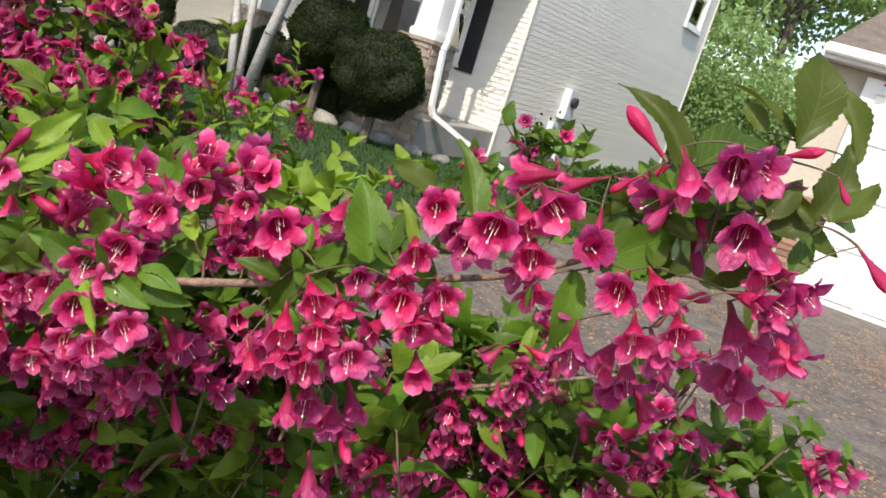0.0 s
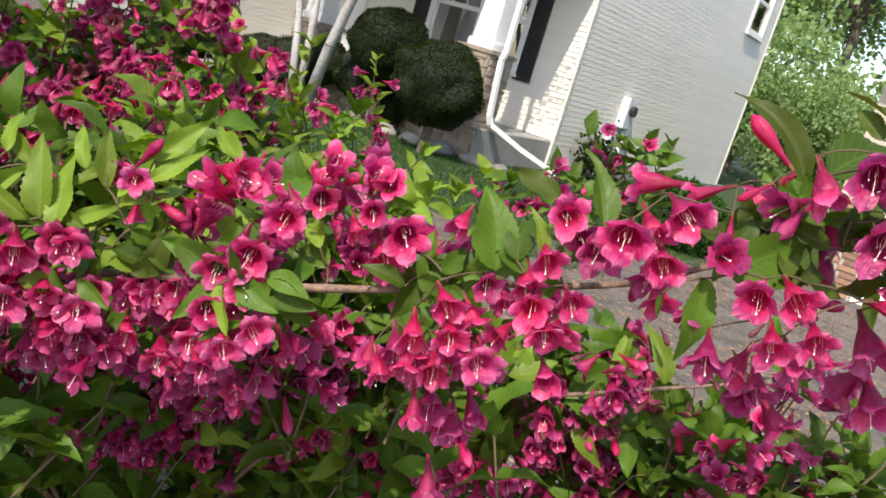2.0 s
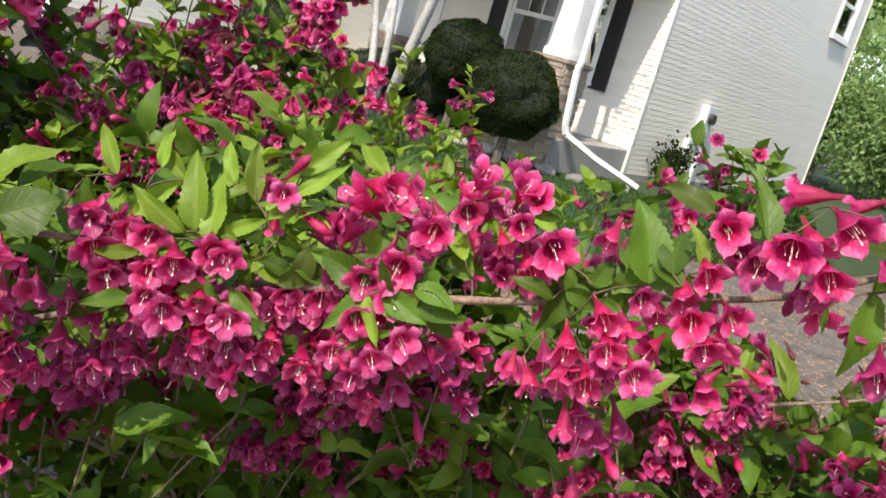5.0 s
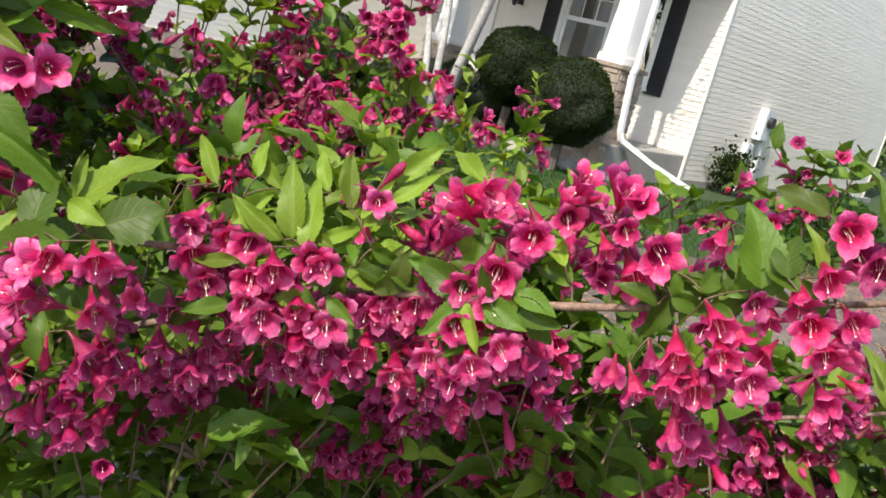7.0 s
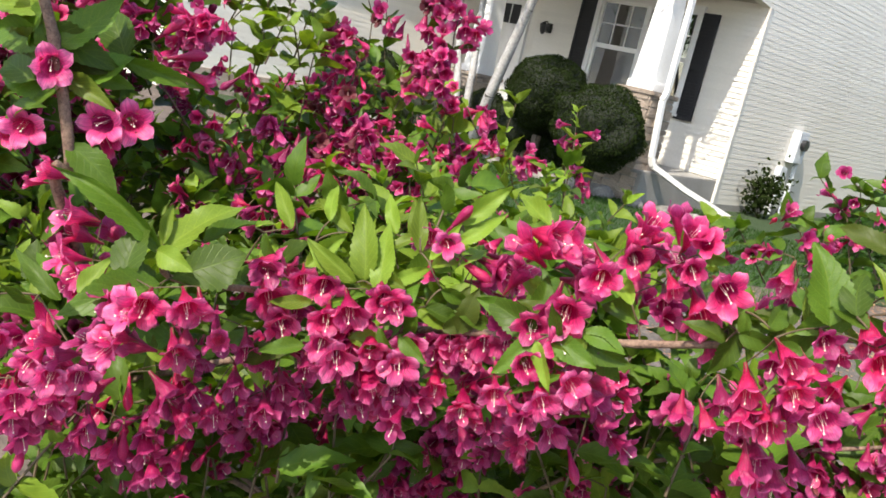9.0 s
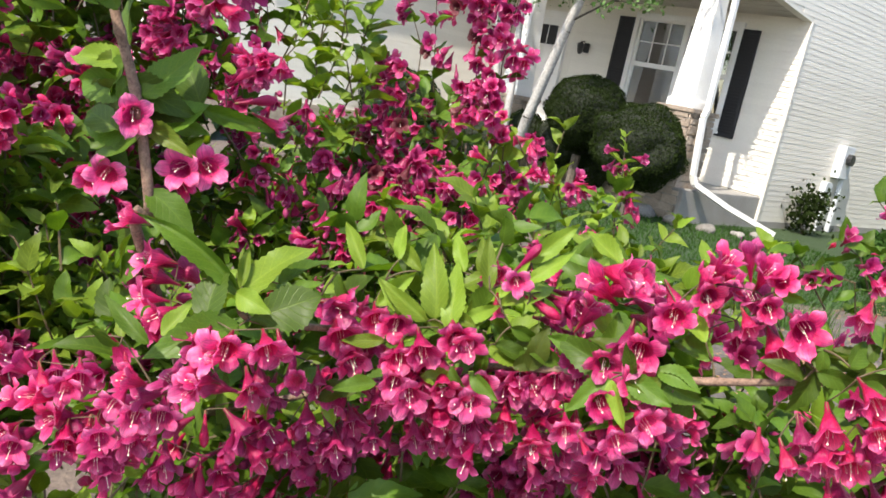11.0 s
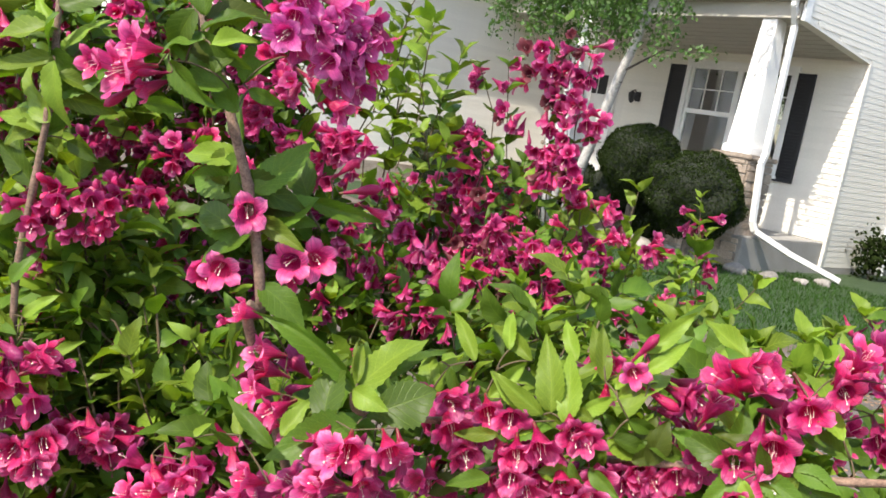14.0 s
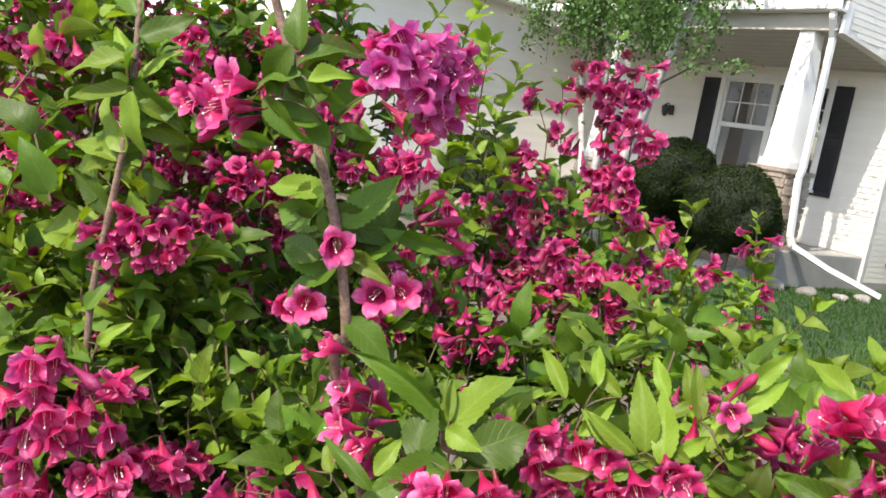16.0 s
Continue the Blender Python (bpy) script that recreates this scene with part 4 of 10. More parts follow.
    if spread < 0.15:
        pass
    elif detail > 1:
        for q in range(4):
            a = q * 1.4 + 0.5 + rng.normal(0, 0.3)
            rr = rng.uniform(0.0020, 0.0052)
            h = rng.uniform(0.025, 0.033)
            rod(((0.0014 * math.cos(a), 0.0014 * math.sin(a), 0.013), (rr * math.cos(a), rr * math.sin(a) - 0.0006, 0.7 * h), (rr * 0.8 * math.cos(a), rr * 0.8 * math.sin(a) - 0.0016, h)), 0.00013, 0.00055, 1)
        rod(((0, 0, 0.013), (0, -0.0020, 0.026), (rng.normal(0, 0.0012), -0.0052, 0.0352)), 0.00018, 0.0013, 1)
    else:
        rod(((0, 0, 0.016), (0, -0.0045, 0.036)), 0.0003, 0.0013, 1)
    if detail > 1:
        for q in range(5):
            a = q * 1.257
            n0 = len(verts)
            for r, z, w in ((0.0016, 0.0, 0.25), (0.0024, 0.005, 0.22), (0.0034, 0.011, 0.02)):
                for s in (-w, w):
                    verts.append((r * math.cos(a + s), r * math.sin(a + s), z))
                    uvs.append((0.5, 0.2))
            for j in (0, 2):
                faces.append((n0 + j, n0 + j + 1, n0 + j + 3, n0 + j + 2))
                ids.append(2)
    return verts, faces, ids, uvs, [mat_ or PETAL, STAMEN, SEPAL]


def bud_mesh(seed, mat_, long=1.0, sides=10, fat=1.0):
    """A closed bud or a withered tube along +z."""
    rng = np.random.default_rng(seed)
    prof = ((0, 0.0012), (0.004, 0.0017), (0.011, 0.0021), (0.018, 0.0034), (0.025, 0.0052), (0.031, 0.0058), (0.036, 0.0044), (0.0395, 0.0012))
    verts, uvs, faces, ids = [], [], [], []
    for i, (z, r) in enumerate(prof):
        for k in range(sides):
            a = 2 * math.pi * k / sides
            rr = r * fat * (1 + 0.10 * math.cos(5 * a + z * 120) + rng.normal(0, 0.03))
            verts.append((rr * math.cos(a), rr * math.sin(a), z * long))
            uvs.append((k / sides, 0.25 + 0.6 * i / 7))
    for i in range(len(prof) - 1):
        for k in range(sides):
            faces.append((i * sides + k, i * sides + (k + 1) % sides, (i + 1) * sides + (k + 1) % sides, (i + 1) * sides + k))
            ids.append(0 if i else 1)
    faces.append(tuple(range((len(prof) - 1) * sides, len(prof) * sides)))
    ids.append(0)
    return verts, faces, ids, uvs, [mat_, SEPAL]


def leaf_mesh(seed, mat_, curl=0.25, fold=0.25, wide=0.46, rows=24, cols=6, peak=0.80, bow=0.0):
    """A pointed, finely toothed leaf one unit long along +y, its face towards +z: keeled, wavy at the margin, its tip bent back."""
    rng = np.random.default_rng(seed)
    twist, sway = rng.normal(0, 0.28), rng.normal(0, 0.06)
    wave, pace, high = rng.uniform(0, 6.28, 2), rng.uniform(8, 13, 2), rng.uniform(0.02, 0.055, 2)
    lop = 1 + rng.normal(0, 0.07)
    tip = rng.uniform(0.05, 0.28)
    verts, uvs, faces = [], [], []
    for i in range(rows + 1):
        t = i / rows
        w = wide / 2 * max(math.sin(math.pi * min(t**peak, 1.0)), 0) ** 0.85 * (1 - 0.30 * t) * 1.16 + 0.007
        for k in range(cols + 1):
            s = 2 * k / cols - 1
            e = 0 if s < 0 else 1
            tooth = 1 + (0.070 if (i % 2) else -0.045) * (abs(s) > 0.99) * (rows > 8)
            x = s * w * tooth * (lop if e else 2 - lop)
            quilt = 0.008 * math.cos(6.28 * (t - 0.28 * abs(s)) * 7) * abs(s) * (1 - abs(s) * 0.6) * (rows > 8)
            margin = high[e] * math.sin(pace[e] * t + wave[e]) * abs(s) ** 1.6
            z = -curl * t * t - tip * max(t - 0.55, 0) ** 1.6 + fold * abs(x) + margin + twist * x * t + quilt
            verts.append((x + bow * 2 * t * (1 - t) + sway * math.sin(3.1 * t), t - 0.12 * curl * t * t, z))
            uvs.append((0.5 + s / 2, t))
    for i in range(rows):
        for k in range(cols):
            a = i * (cols + 1) + k
            faces.append((a, a + 1, a + cols + 2, a + cols + 1))
    return verts, faces, [0] * len(faces), uvs, [mat_]


def as_mesh(name, data):
    v, f, ids, uv, mats = data
    return mesh_from(name, v, f, mats, ids, uv)


BLOOMS = {
    "full": [as_mesh("flower", flower_mesh(k, 0.62 + 0.06 * k, PETAL)) for k in range(10)],
    "half": [as_mesh("flower", flower_mesh(20 + k, 0.18 + 0.09 * k, PETAL)) for k in range(6)],
    "pink": [as_mesh("flower", flower_mesh(30 + k, 0.80 + 0.06 * k, PINK)) for k in range(8)],
    "mauve": [as_mesh("flower", flower_mesh(40 + k, 0.38 + 0.1 * k, MAUVE)) for k in range(7)],
    "lilac": [as_mesh("flower", flower_mesh(80 + k, 0.6 + 0.08 * k, LILAC)) for k in range(7)],
    "bud": [as_mesh("flower_bud", bud_mesh(50 + k, BUD, 1.0, fat=0.85)) for k in range(3)],
    "withered": [as_mesh("withered_flower", bud_mesh(65 + k, WITHERED, 0.8, 8, 0.75)) for k in range(3)],
    "tube": [as_mesh("flower_bud", flower_mesh(60 + k, -0.18 + 0.06 * k, PETAL, long=1.4)) for k in range(4)],
    "trumpet": [as_mesh("flower", flower_mesh(75 + k, 0.35 + 0.2 * k, PETAL, long=1.5)) for k in range(3)],
}
BLADES = {tone: [as_mesh("leaf", leaf_mesh(70 + 10 * j + k, m, c, f, w)) for k, (c, f, w) in enumerate(((0.15, 0.35, 0.46), (0.30, 0.40, 0.44), (0.48, 0.30, 0.42), (0.10, 0.55, 0.48), (-0.15, 0.35, 0.45)))]
          for j, (tone, m) in enumerate((("leaf", LEAF), ("lime", LIME), ("olive", OLIVE)))}
for j, (tone, m) in enumerate((("leaf", LEAF), ("lime", LIME), ("olive", OLIVE))):
    BLADES[tone] += [as_mesh("leaf", leaf_mesh(110 + j, m, 0.1, 0.2, 0.50, peak=1.35)), as_mesh("leaf", leaf_mesh(120 + j, m, 0.1, 0.5, 0.44, bow=0.45)), as_mesh("leaf", leaf_mesh(130 + j, m, 0.1, 0.5, 0.44, bow=-0.45))]
PICK = random.Random(11)
FRONT = Vector((0.45, -0.84, 0.30)).normalized()


def facing(way, ref):
    """A turn whose z runs along way and whose y leans towards ref."""
    z = Vector(way).normalized()
    y = ref - z * ref.dot(z)
    if y.length < 1e-4:
        y = z.orthogonal()
    y.normalize()
    return Matrix((y.cross(z), y, z)).transposed().to_4x4()


class Stem:
    """A branch: its path, its mesh, and what grows on it."""

    def __init__(self, shrub, path, r0, r1, name="branch", label="", mat_=None):
        self.path = [Vector(p) for p in path]
        n = len(self.path)
        smooth_path = []
        for i in range(n - 1):
            a, b = self.path[i], self.path[i + 1]
            ta = (self.path[min(i + 1, n - 1)] - self.path[max(i - 1, 0)]) / 2
            tb = (self.path[min(i + 2, n - 1)] - self.path[i]) / 2
            for k in range(6):
                t = k / 6
                smooth_path.append(a * (2 * t**3 - 3 * t**2 + 1) + ta * (t**3 - 2 * t**2 + t) + b * (3 * t**2 - 2 * t**3) + tb * (t**3 - t**2))
        smooth_path.append(self.path[-1])
        self.path = smooth_path
        self.feet = list(smooth_path)
        self.blooms = []
        m = len(smooth_path)
        radii = [(r0 + (r1 - r0) * i / (m - 1)) * (1.18 if i % 6 == 0 else 1.0) for i in range(m)]
        self.ob = part(name, tube(smooth_path, radii, 9), mat_ or BARK, shrub, label, smooth=True)

    def stalk(self, p, r=0.0005):
        """A thin curved stalk to p from the nearest place of the stem or of a stalk's end."""
        q = min(self.feet, key=lambda f: (f - p).length)
        gap = (p - q).length
        self.feet.append(p)
        if gap < 0.004 or gap > 0.05:
            return
        mid = (p + q) / 2 + Vector((PICK.uniform(-0.12, 0.12), PICK.uniform(-0.12, 0.12), PICK.uniform(0.0, 0.2))) * gap
        bend = [q * (1 - t) ** 2 + mid * 2 * t * (1 - t) + p * t * t for t in (0, 0.17, 0.33, 0.5, 0.67, 0.83, 1)]
        part("stalk", tube(bend, [r * (1.5 - 0.08 * k) for k in range(7)], 5), TWIG, self.ob, smooth=True)

    def bloom(self, x, y, z, az, el, size=1.0, kind="full"):
        """A flower whose mouth is at the place (mm), facing the compass angle az and the height el (degrees)."""
        mouth = Vector((x, y, z)) / 1000
        size *= 0.86 if kind == "lilac" else 0.94
        way = Vector((math.cos(radians(az)) * math.cos(radians(el)), math.sin(radians(az)) * math.cos(radians(el)), math.sin(radians(el))))
        long = {"bud": 0.036, "withered": 0.036, "tube": 0.047, "trumpet": 0.050}.get(kind, 0.033) * size
        base = mouth - way * long
        if kind not in ("bud", "tube", "trumpet", "withered"):
            self.blooms.append((mouth, way, size))
        turn = facing(way, Vector((0, 0, 1))) @ Matrix.Rotation(PICK.uniform(-0.5, 0.5), 4, "Z")
        placed("flower_bud" if kind in ("bud", "tube") else "withered_flower" if kind == "withered" else "flower", PICK.choice(BLOOMS[kind]), Matrix.Translation(base) @ turn @ Matrix.Scale(size, 4), self.ob)
        self.stalk(base)

    def leaf(self, x, y, z, u, v, w, roll=0, wide=1.0, tone="leaf", form=None):
        """A leaf from its foot to its tip (mm), rolled about its length from facing the front."""
        foot, tip = Vector((x, y, z)) / 1000, Vector((u, v, w)) / 1000
        way = tip - foot
        t = facing(way, FRONT) @ Matrix.Rotation(radians(roll), 4, "Z")
        m = Matrix((t.col[0].xyz, t.col[2].xyz, t.col[1].xyz)).transposed()
        if m.determinant() < 0:
            m.col[0] = -m.col[0]
        s = way.length
        me = BLADES[tone][PICK.randrange(5) if form is None else form]
        placed("leaf", me, Matrix.Translation(foot) @ m.to_4x4() @ Matrix.Diagonal((s * wide, s, s, 1)), self.ob)
        self.stalk(foot, 0.0007)


def template(data):
    v, f, ids, uv, mats = data
    return np.array(v), [np.array(x) for x in f], np.array(ids), np.array(uv)


LOW_LEAF = [template(leaf_mesh(200 + k, LEAF, c, f, w, 13, 2)) for k, (c, f, w) in enumerate(((0.15, 0.4, 0.48), (0.35, 0.5, 0.42), (0.6, 0.35, 0.46), (0.0, 0.55, 0.50), (0.25, 0.8, 0.50), (-0.2, 0.4, 0.46), (0.45, 0.65, 0.42), (0.1, 0.3, 0.54)))]
LOW_BLOOM = [template(flower_mesh(220 + k, s, PETAL, 10, 1)) for k, s in enumerate((1.0, 0.85, 0.7, 0.6, 0.5, 0.4, 0.3, 0.2, 0.05, -0.1, -0.2))]
for k in range(3):
    v, f, ids, uv = template(bud_mesh(240 + k, PETAL, 0.9, 7, 0.9))
    LOW_BLOOM.append((v, f, ids * 0, uv))


class Mass:
    """Countless leaves or flowers joined into one mesh."""

    def __init__(self):
        self.v, self.f, self.uv, self.n, self.ids = [], [], [], 0, []

    def add(self, tpl, m, slot=0):
        v, f, ids, uv = tpl
        a = np.array(m)
        self.v.append(v @ a[:3, :3].T + a[:3, 3])
        self.f.extend([x + self.n for x in f])
        self.ids.extend(np.where(ids > 0, 3, slot).tolist())
        self.uv.append(uv)
        self.n += len(v)

    def put(self, name, parent, mats, label):
        me = mesh_from(name, np.concatenate(self.v), self.f, mats, self.ids, np.concatenate(self.uv))
        return placed(name, me, Matrix.Identity(4), parent, label, "stuff")


FOLIAGE, BLOSSOM = Mass(), Mass()
TWIGS = bmesh.new()


def leaf_turn(way, up, roll=0.0):
    t = facing(way, up)
    m = Matrix((-t.col[0].xyz, t.col[2].xyz, t.col[1].xyz)).transposed()
    return m.to_4x4() @ Matrix.Rotation(roll, 4, "Y")


def shoot(foot, tip, rng, size=0.055, pairs=5, slot=0, flowers=0, start=0.06, bend=0.03):
    """A leafy shoot: a thin stem with crossed pairs of leaves, and clusters of flowers in its upper axils."""
    foot, tip = Vector(foot), Vector(tip)
    way = (tip - foot)
    mid = (foot + tip) / 2 + Vector((rng.uniform(-bend, bend), rng.uniform(-bend, bend), bend))
    add_tube(TWIGS, [foot, mid, tip], [0.0018, 0.0014, 0.0009], 5, False)
    turn0 = rng.uniform(0, 3.1)
    d = way.normalized()
    a = d.orthogonal().normalized()
    b = d.cross(a)
    for i in range(pairs):
        t = start + (1 - start) * i / max(pairs - 1, 1)
        p = foot.lerp(mid, 2 * t) if t < 0.5 else mid.lerp(tip, 2 * t - 1)
        for s in (0, math.pi):
            g = turn0 + i * 1.57 + s + rng.uniform(-0.3, 0.3)
            side = a * math.cos(g) + b * math.sin(g)
            rise = 0.35 + 0.35 * slot + 0.9 * (i / max(pairs - 1, 1)) ** 2 + rng.uniform(-0.25, 0.25)
            lw = (side + d * rise + Vector((0, 0, -0.15))).normalized()
            ln = size * rng.uniform(0.42, 1.18) * (1 - 0.35 * (i / max(pairs, 1)) ** 3)
            FOLIAGE.add(rng.choice(LOW_LEAF), Matrix.Translation(p) @ leaf_turn(lw, Vector((0, 0, 0.8)) + d * 0.3 + FRONT * rng.uniform(-0.5, 0.9), rng.uniform(-0.85, 0.85)) @ Matrix.Scale(ln, 4), slot)
    for k in range(flowers):
        t = rng.uniform(0.35, 1.0)
        p = foot.lerp(mid, 2 * t) if t < 0.5 else mid.lerp(tip, 2 * t - 1)
        truss(p, rng, rng.randint(2, 5))


def truss(p, rng, n=4, reach=0.022, size=1.0, ahead=None, tones=(0, 1, 1, 0, 1, 2)):
    """A cluster of flowers that spring from one place."""
    p = Vector(p)
    main = ahead or Vector((0.35 + rng.uniform(-0.6, 0.6), -0.75 + rng.uniform(-0.5, 0.5), rng.uniform(-0.95, 0.25)))
    for k in range(n):
        w = (main.normalized() + Vector((rng.gauss(0, 0.75), rng.gauss(0, 0.6), rng.gauss(0, 0.6)))).normalized()
        s = size * rng.uniform(0.82, 1.12)
        q = p + w * 0.006 + Vector((rng.gauss(0, reach * 0.5), rng.gauss(0, reach * 0.5), rng.gauss(0, reach * 0.5)))
        BLOSSOM.add(rng.choice(LOW_BLOOM), Matrix.Translation(q) @ facing(w, Vector((0, 0, 1))) @ Matrix.Scale(s, 4), rng.choice(tones))


def thicket(cx, cy, cz, rx, ry, rz, n, seed, size=0.066, slot=0, flowers=0.6, lean=(0.2, -0.2, 0.9), long=0.16, pairs=5):
    """n shoots with their tips spread through an ellipsoid (cm)."""
    rng = random.Random(seed)
    for k in range(n):
        while True:
            u = Vector((rng.uniform(-1, 1), rng.uniform(-1, 1), rng.uniform(-1, 1)))
            if u.length < 1:
                break
        tip = Vector((cx + u.x * rx, cy + u.y * ry, cz + u.z * rz)) / 100
        d = (Vector(lean) + Vector((rng.gauss(0, 0.45), rng.gauss(0, 0.45), rng.gauss(0, 0.3)))).normalized()
        tone = slot if rng.random() < (0.5 if slot else 0.84) else 1 - slot
        f = int(flowers) + (1 if rng.random() < flowers % 1 else 0)
        shoot(tip - d * long * rng.uniform(0.7, 1.3), tip, rng, size, pairs, tone, f)


shrub = empty("weigela_shrub", (-0.75, 1.25, 0.0), "large weigela shrub covered in crimson-pink trumpet flowers", "shrub")


# ---- weigela: branches with their flowers and leaves, then the masses behind ----
arch = Stem(shrub, ((-0.720, 1.280, 0.020), (-0.670, 0.930, 0.570), (-0.763, 0.476, 0.753), (-0.570, 0.591, 0.866), (-0.411, 0.670, 0.962), (-0.284, 0.720, 1.036), (-0.194, 0.743, 1.071), (-0.135, 0.754, 1.089), (-0.056, 0.779, 1.115), (0.009, 0.818, 1.139), (0.041, 0.849, 1.154), (0.093, 0.872, 1.173), (0.130, 0.886, 1.190), (0.161, 0.909, 1.211), (0.179, 0.941, 1.227), (0.194, 0.970, 1.259), (0.232, 1.001, 1.274), (0.273, 1.034, 1.287), (0.306, 1.048, 1.294)), 0.0044, 0.0015, label="long arching weigela branch laden with flowers")
arch.bloom(-126, 744, 1179, 7, 45, 1.31, "half")
arch.bloom(-83, 743, 1159, -58, -9, 1.07)
arch.bloom(-70, 766, 1178, -39, -16, 0.91)
arch.bloom(-37, 781, 1217, -40, 52, 1.02, "half")
arch.bloom(-22, 768, 1186, -45, -11, 0.78)
arch.bloom(4, 779, 1179, -39, -5, 1.18)
arch.bloom(-51, 798, 1143, -43, -28, 1.06, "mauve")
arch.bloom(28, 801, 1193, -81, -50, 0.79, "half")
arch.bloom(116, 784, 1234, -56, 1, 0.89)
arch.bloom(155, 785, 1234, -68, -14, 1.18)
arch.bloom(178, 820, 1255, -35, -16, 1.09)
arch.bloom(176, 811, 1222, -55, -21, 0.94)
arch.bloom(197, 841, 1249, -52, -60, 0.55, "bud")
arch.bloom(103, 887, 1261, -173, -12, 0.98, "trumpet")
arch.bloom(152, 867, 1264, -167, -30, 0.78, "tube")
arch.bloom(188, 865, 1274, -160, -46, 0.63, "bud")
arch.bloom(167, 907, 1325, -173, 36, 1.27, "bud")
arch.bloom(263, 838, 1308, -74, -28, 1.14, "mauve")
arch.bloom(277, 855, 1316, -41, -1, 1.02, "mauve")
arch.bloom(295, 876, 1335, -5, 26, 0.74, "bud")
arch.bloom(280, 845, 1273, -75, -29, 1.16, "mauve")
arch.bloom(236, 796, 1226, -76, -23, 0.96)
arch.bloom(256, 817, 1231, -44, -21, 0.96)
arch.bloom(271, 827, 1211, -53, -28, 0.83)
arch.bloom(253, 804, 1201, -55, -40, 0.81)
arch.bloom(221, 804, 1178, -60, -42, 0.93, "mauve")
arch.bloom(244, 861, 1159, -39, -49, 0.92, "mauve")
arch.bloom(294, 898, 1200, -37, -44, 1.27, "mauve")
arch.bloom(308, 902, 1219, -32, -37, 1.03, "mauve")
arch.bloom(313, 855, 1246, -28, 6, 0.90, "mauve")
arch.bloom(324, 863, 1256, -26, -5, 0.78, "mauve")
arch.bloom(355, 884, 1273, -14, -35, 0.87, "bud")
arch.bloom(318, 883, 1312, -25, -46, 0.51, "bud")
arch.bloom(75, 749, 1156, -24, -23, 0.88)
arch.bloom(79, 778, 1171, -50, -13, 0.73, "mauve")
arch.bloom(119, 770, 1174, -56, -8, 0.91)
arch.bloom(118, 775, 1202, -43, -25, 0.88)
arch.bloom(136, 791, 1180, -39, -19, 0.81)
arch.bloom(130, 779, 1157, -50, -28, 0.83)
arch.bloom(50, 755, 1121, -41, -40, 0.92, "half")
arch.bloom(82, 749, 1136, -39, -25, 0.86)
arch.bloom(101, 765, 1124, -38, -16, 1.04, "pink")
arch.bloom(65, 768, 1101, -44, -31, 0.93, "half")
arch.bloom(58, 791, 1064, -41, -35, 1.01, "mauve")
arch.bloom(49, 757, 1098, -41, -48, 0.86, "half")
arch.bloom(-93, 735, 1101, -32, 7, 1.09)
arch.bloom(-107, 715, 1079, -36, 0, 1.00)
arch.bloom(-73, 738, 1072, -17, -7, 1.09, "pink")
arch.bloom(-89, 725, 1053, -27, -19, 0.99, "pink")
arch.bloom(-161, 753, 1019, -39, -23, 1.02, "pink")
arch.bloom(-191, 749, 988, -34, -32, 0.93)
arch.bloom(-139, 824, 981, -28, -24, 1.11, "mauve")
arch.bloom(-112, 846, 1022, 8, -23, 1.19, "mauve")
arch.bloom(-209, 732, 1053, -41, -13, 0.99)
arch.bloom(-202, 744, 1072, -27, -19, 0.82, "mauve")
arch.bloom(-195, 767, 1125, 10, -5, 1.11, "mauve")
arch.bloom(-206, 753, 1117, 40, -29, 0.82, "bud")
arch.bloom(17, 875, 1212, -146, 84, 0.56, "bud")
arch.bloom(-157, 745, 1147, 17, 66, 1.12)
arch.bloom(-103, 778, 1161, -3, -41, 0.83, "half")
arch.bloom(-51, 789, 1192, -127, 58, 1.04, "mauve")
arch.bloom(-35, 775, 1165, -13, -41, 0.70, "half")
arch.bloom(-11, 783, 1152, -29, -30, 1.14)
arch.bloom(-79, 811, 1117, 11, -43, 0.86)
arch.bloom(22, 832, 1175, -86, -62, 0.77, "mauve")
arch.bloom(118, 816, 1217, -40, -16, 0.85, "mauve")
arch.bloom(135, 803, 1215, -63, -27, 1.06, "mauve")
arch.bloom(156, 835, 1233, -27, -37, 1.02)
arch.bloom(165, 820, 1206, -75, -45, 0.86, "mauve")
arch.bloom(244, 844, 1290, -26, -48, 1.04, "half")
arch.bloom(286, 895, 1299, -29, -8, 0.98, "mauve")
arch.bloom(297, 873, 1256, -30, -45, 1.08)
arch.bloom(277, 852, 1196, -21, -40, 0.68)
arch.bloom(263, 837, 1188, -22, -48, 0.80, "mauve")
arch.bloom(229, 833, 1170, -102, -59, 0.93)
arch.bloom(254, 891, 1159, -85, -63, 0.82, "mauve")
arch.bloom(315, 931, 1194, -45, -61, 1.23, "half")
arch.bloom(325, 931, 1205, -29, -52, 0.84, "mauve")
arch.bloom(298, 866, 1242, -9, 5, 0.74, "half")
arch.bloom(314, 888, 1246, -16, -19, 0.68, "half")
arch.bloom(80, 775, 1144, -5, -47, 0.83)
arch.bloom(83, 804, 1158, -35, -43, 0.71)
arch.bloom(132, 792, 1158, -62, -28, 0.91)
arch.bloom(102, 790, 1177, -36, -46, 0.93)
arch.bloom(116, 803, 1169, -68, -50, 0.74, "mauve")
arch.bloom(28, 772, 1097, -26, -54, 0.92, "mauve")
arch.bloom(53, 765, 1105, -12, -31, 0.74)
arch.bloom(78, 783, 1112, -5, -32, 1.01, "mauve")
arch.bloom(45, 782, 1087, -29, -54, 0.65, "tube")
arch.bloom(63, 825, 1039, -33, -50, 1.00, "mauve")
arch.bloom(29, 762, 1081, -13, -48, 0.88)
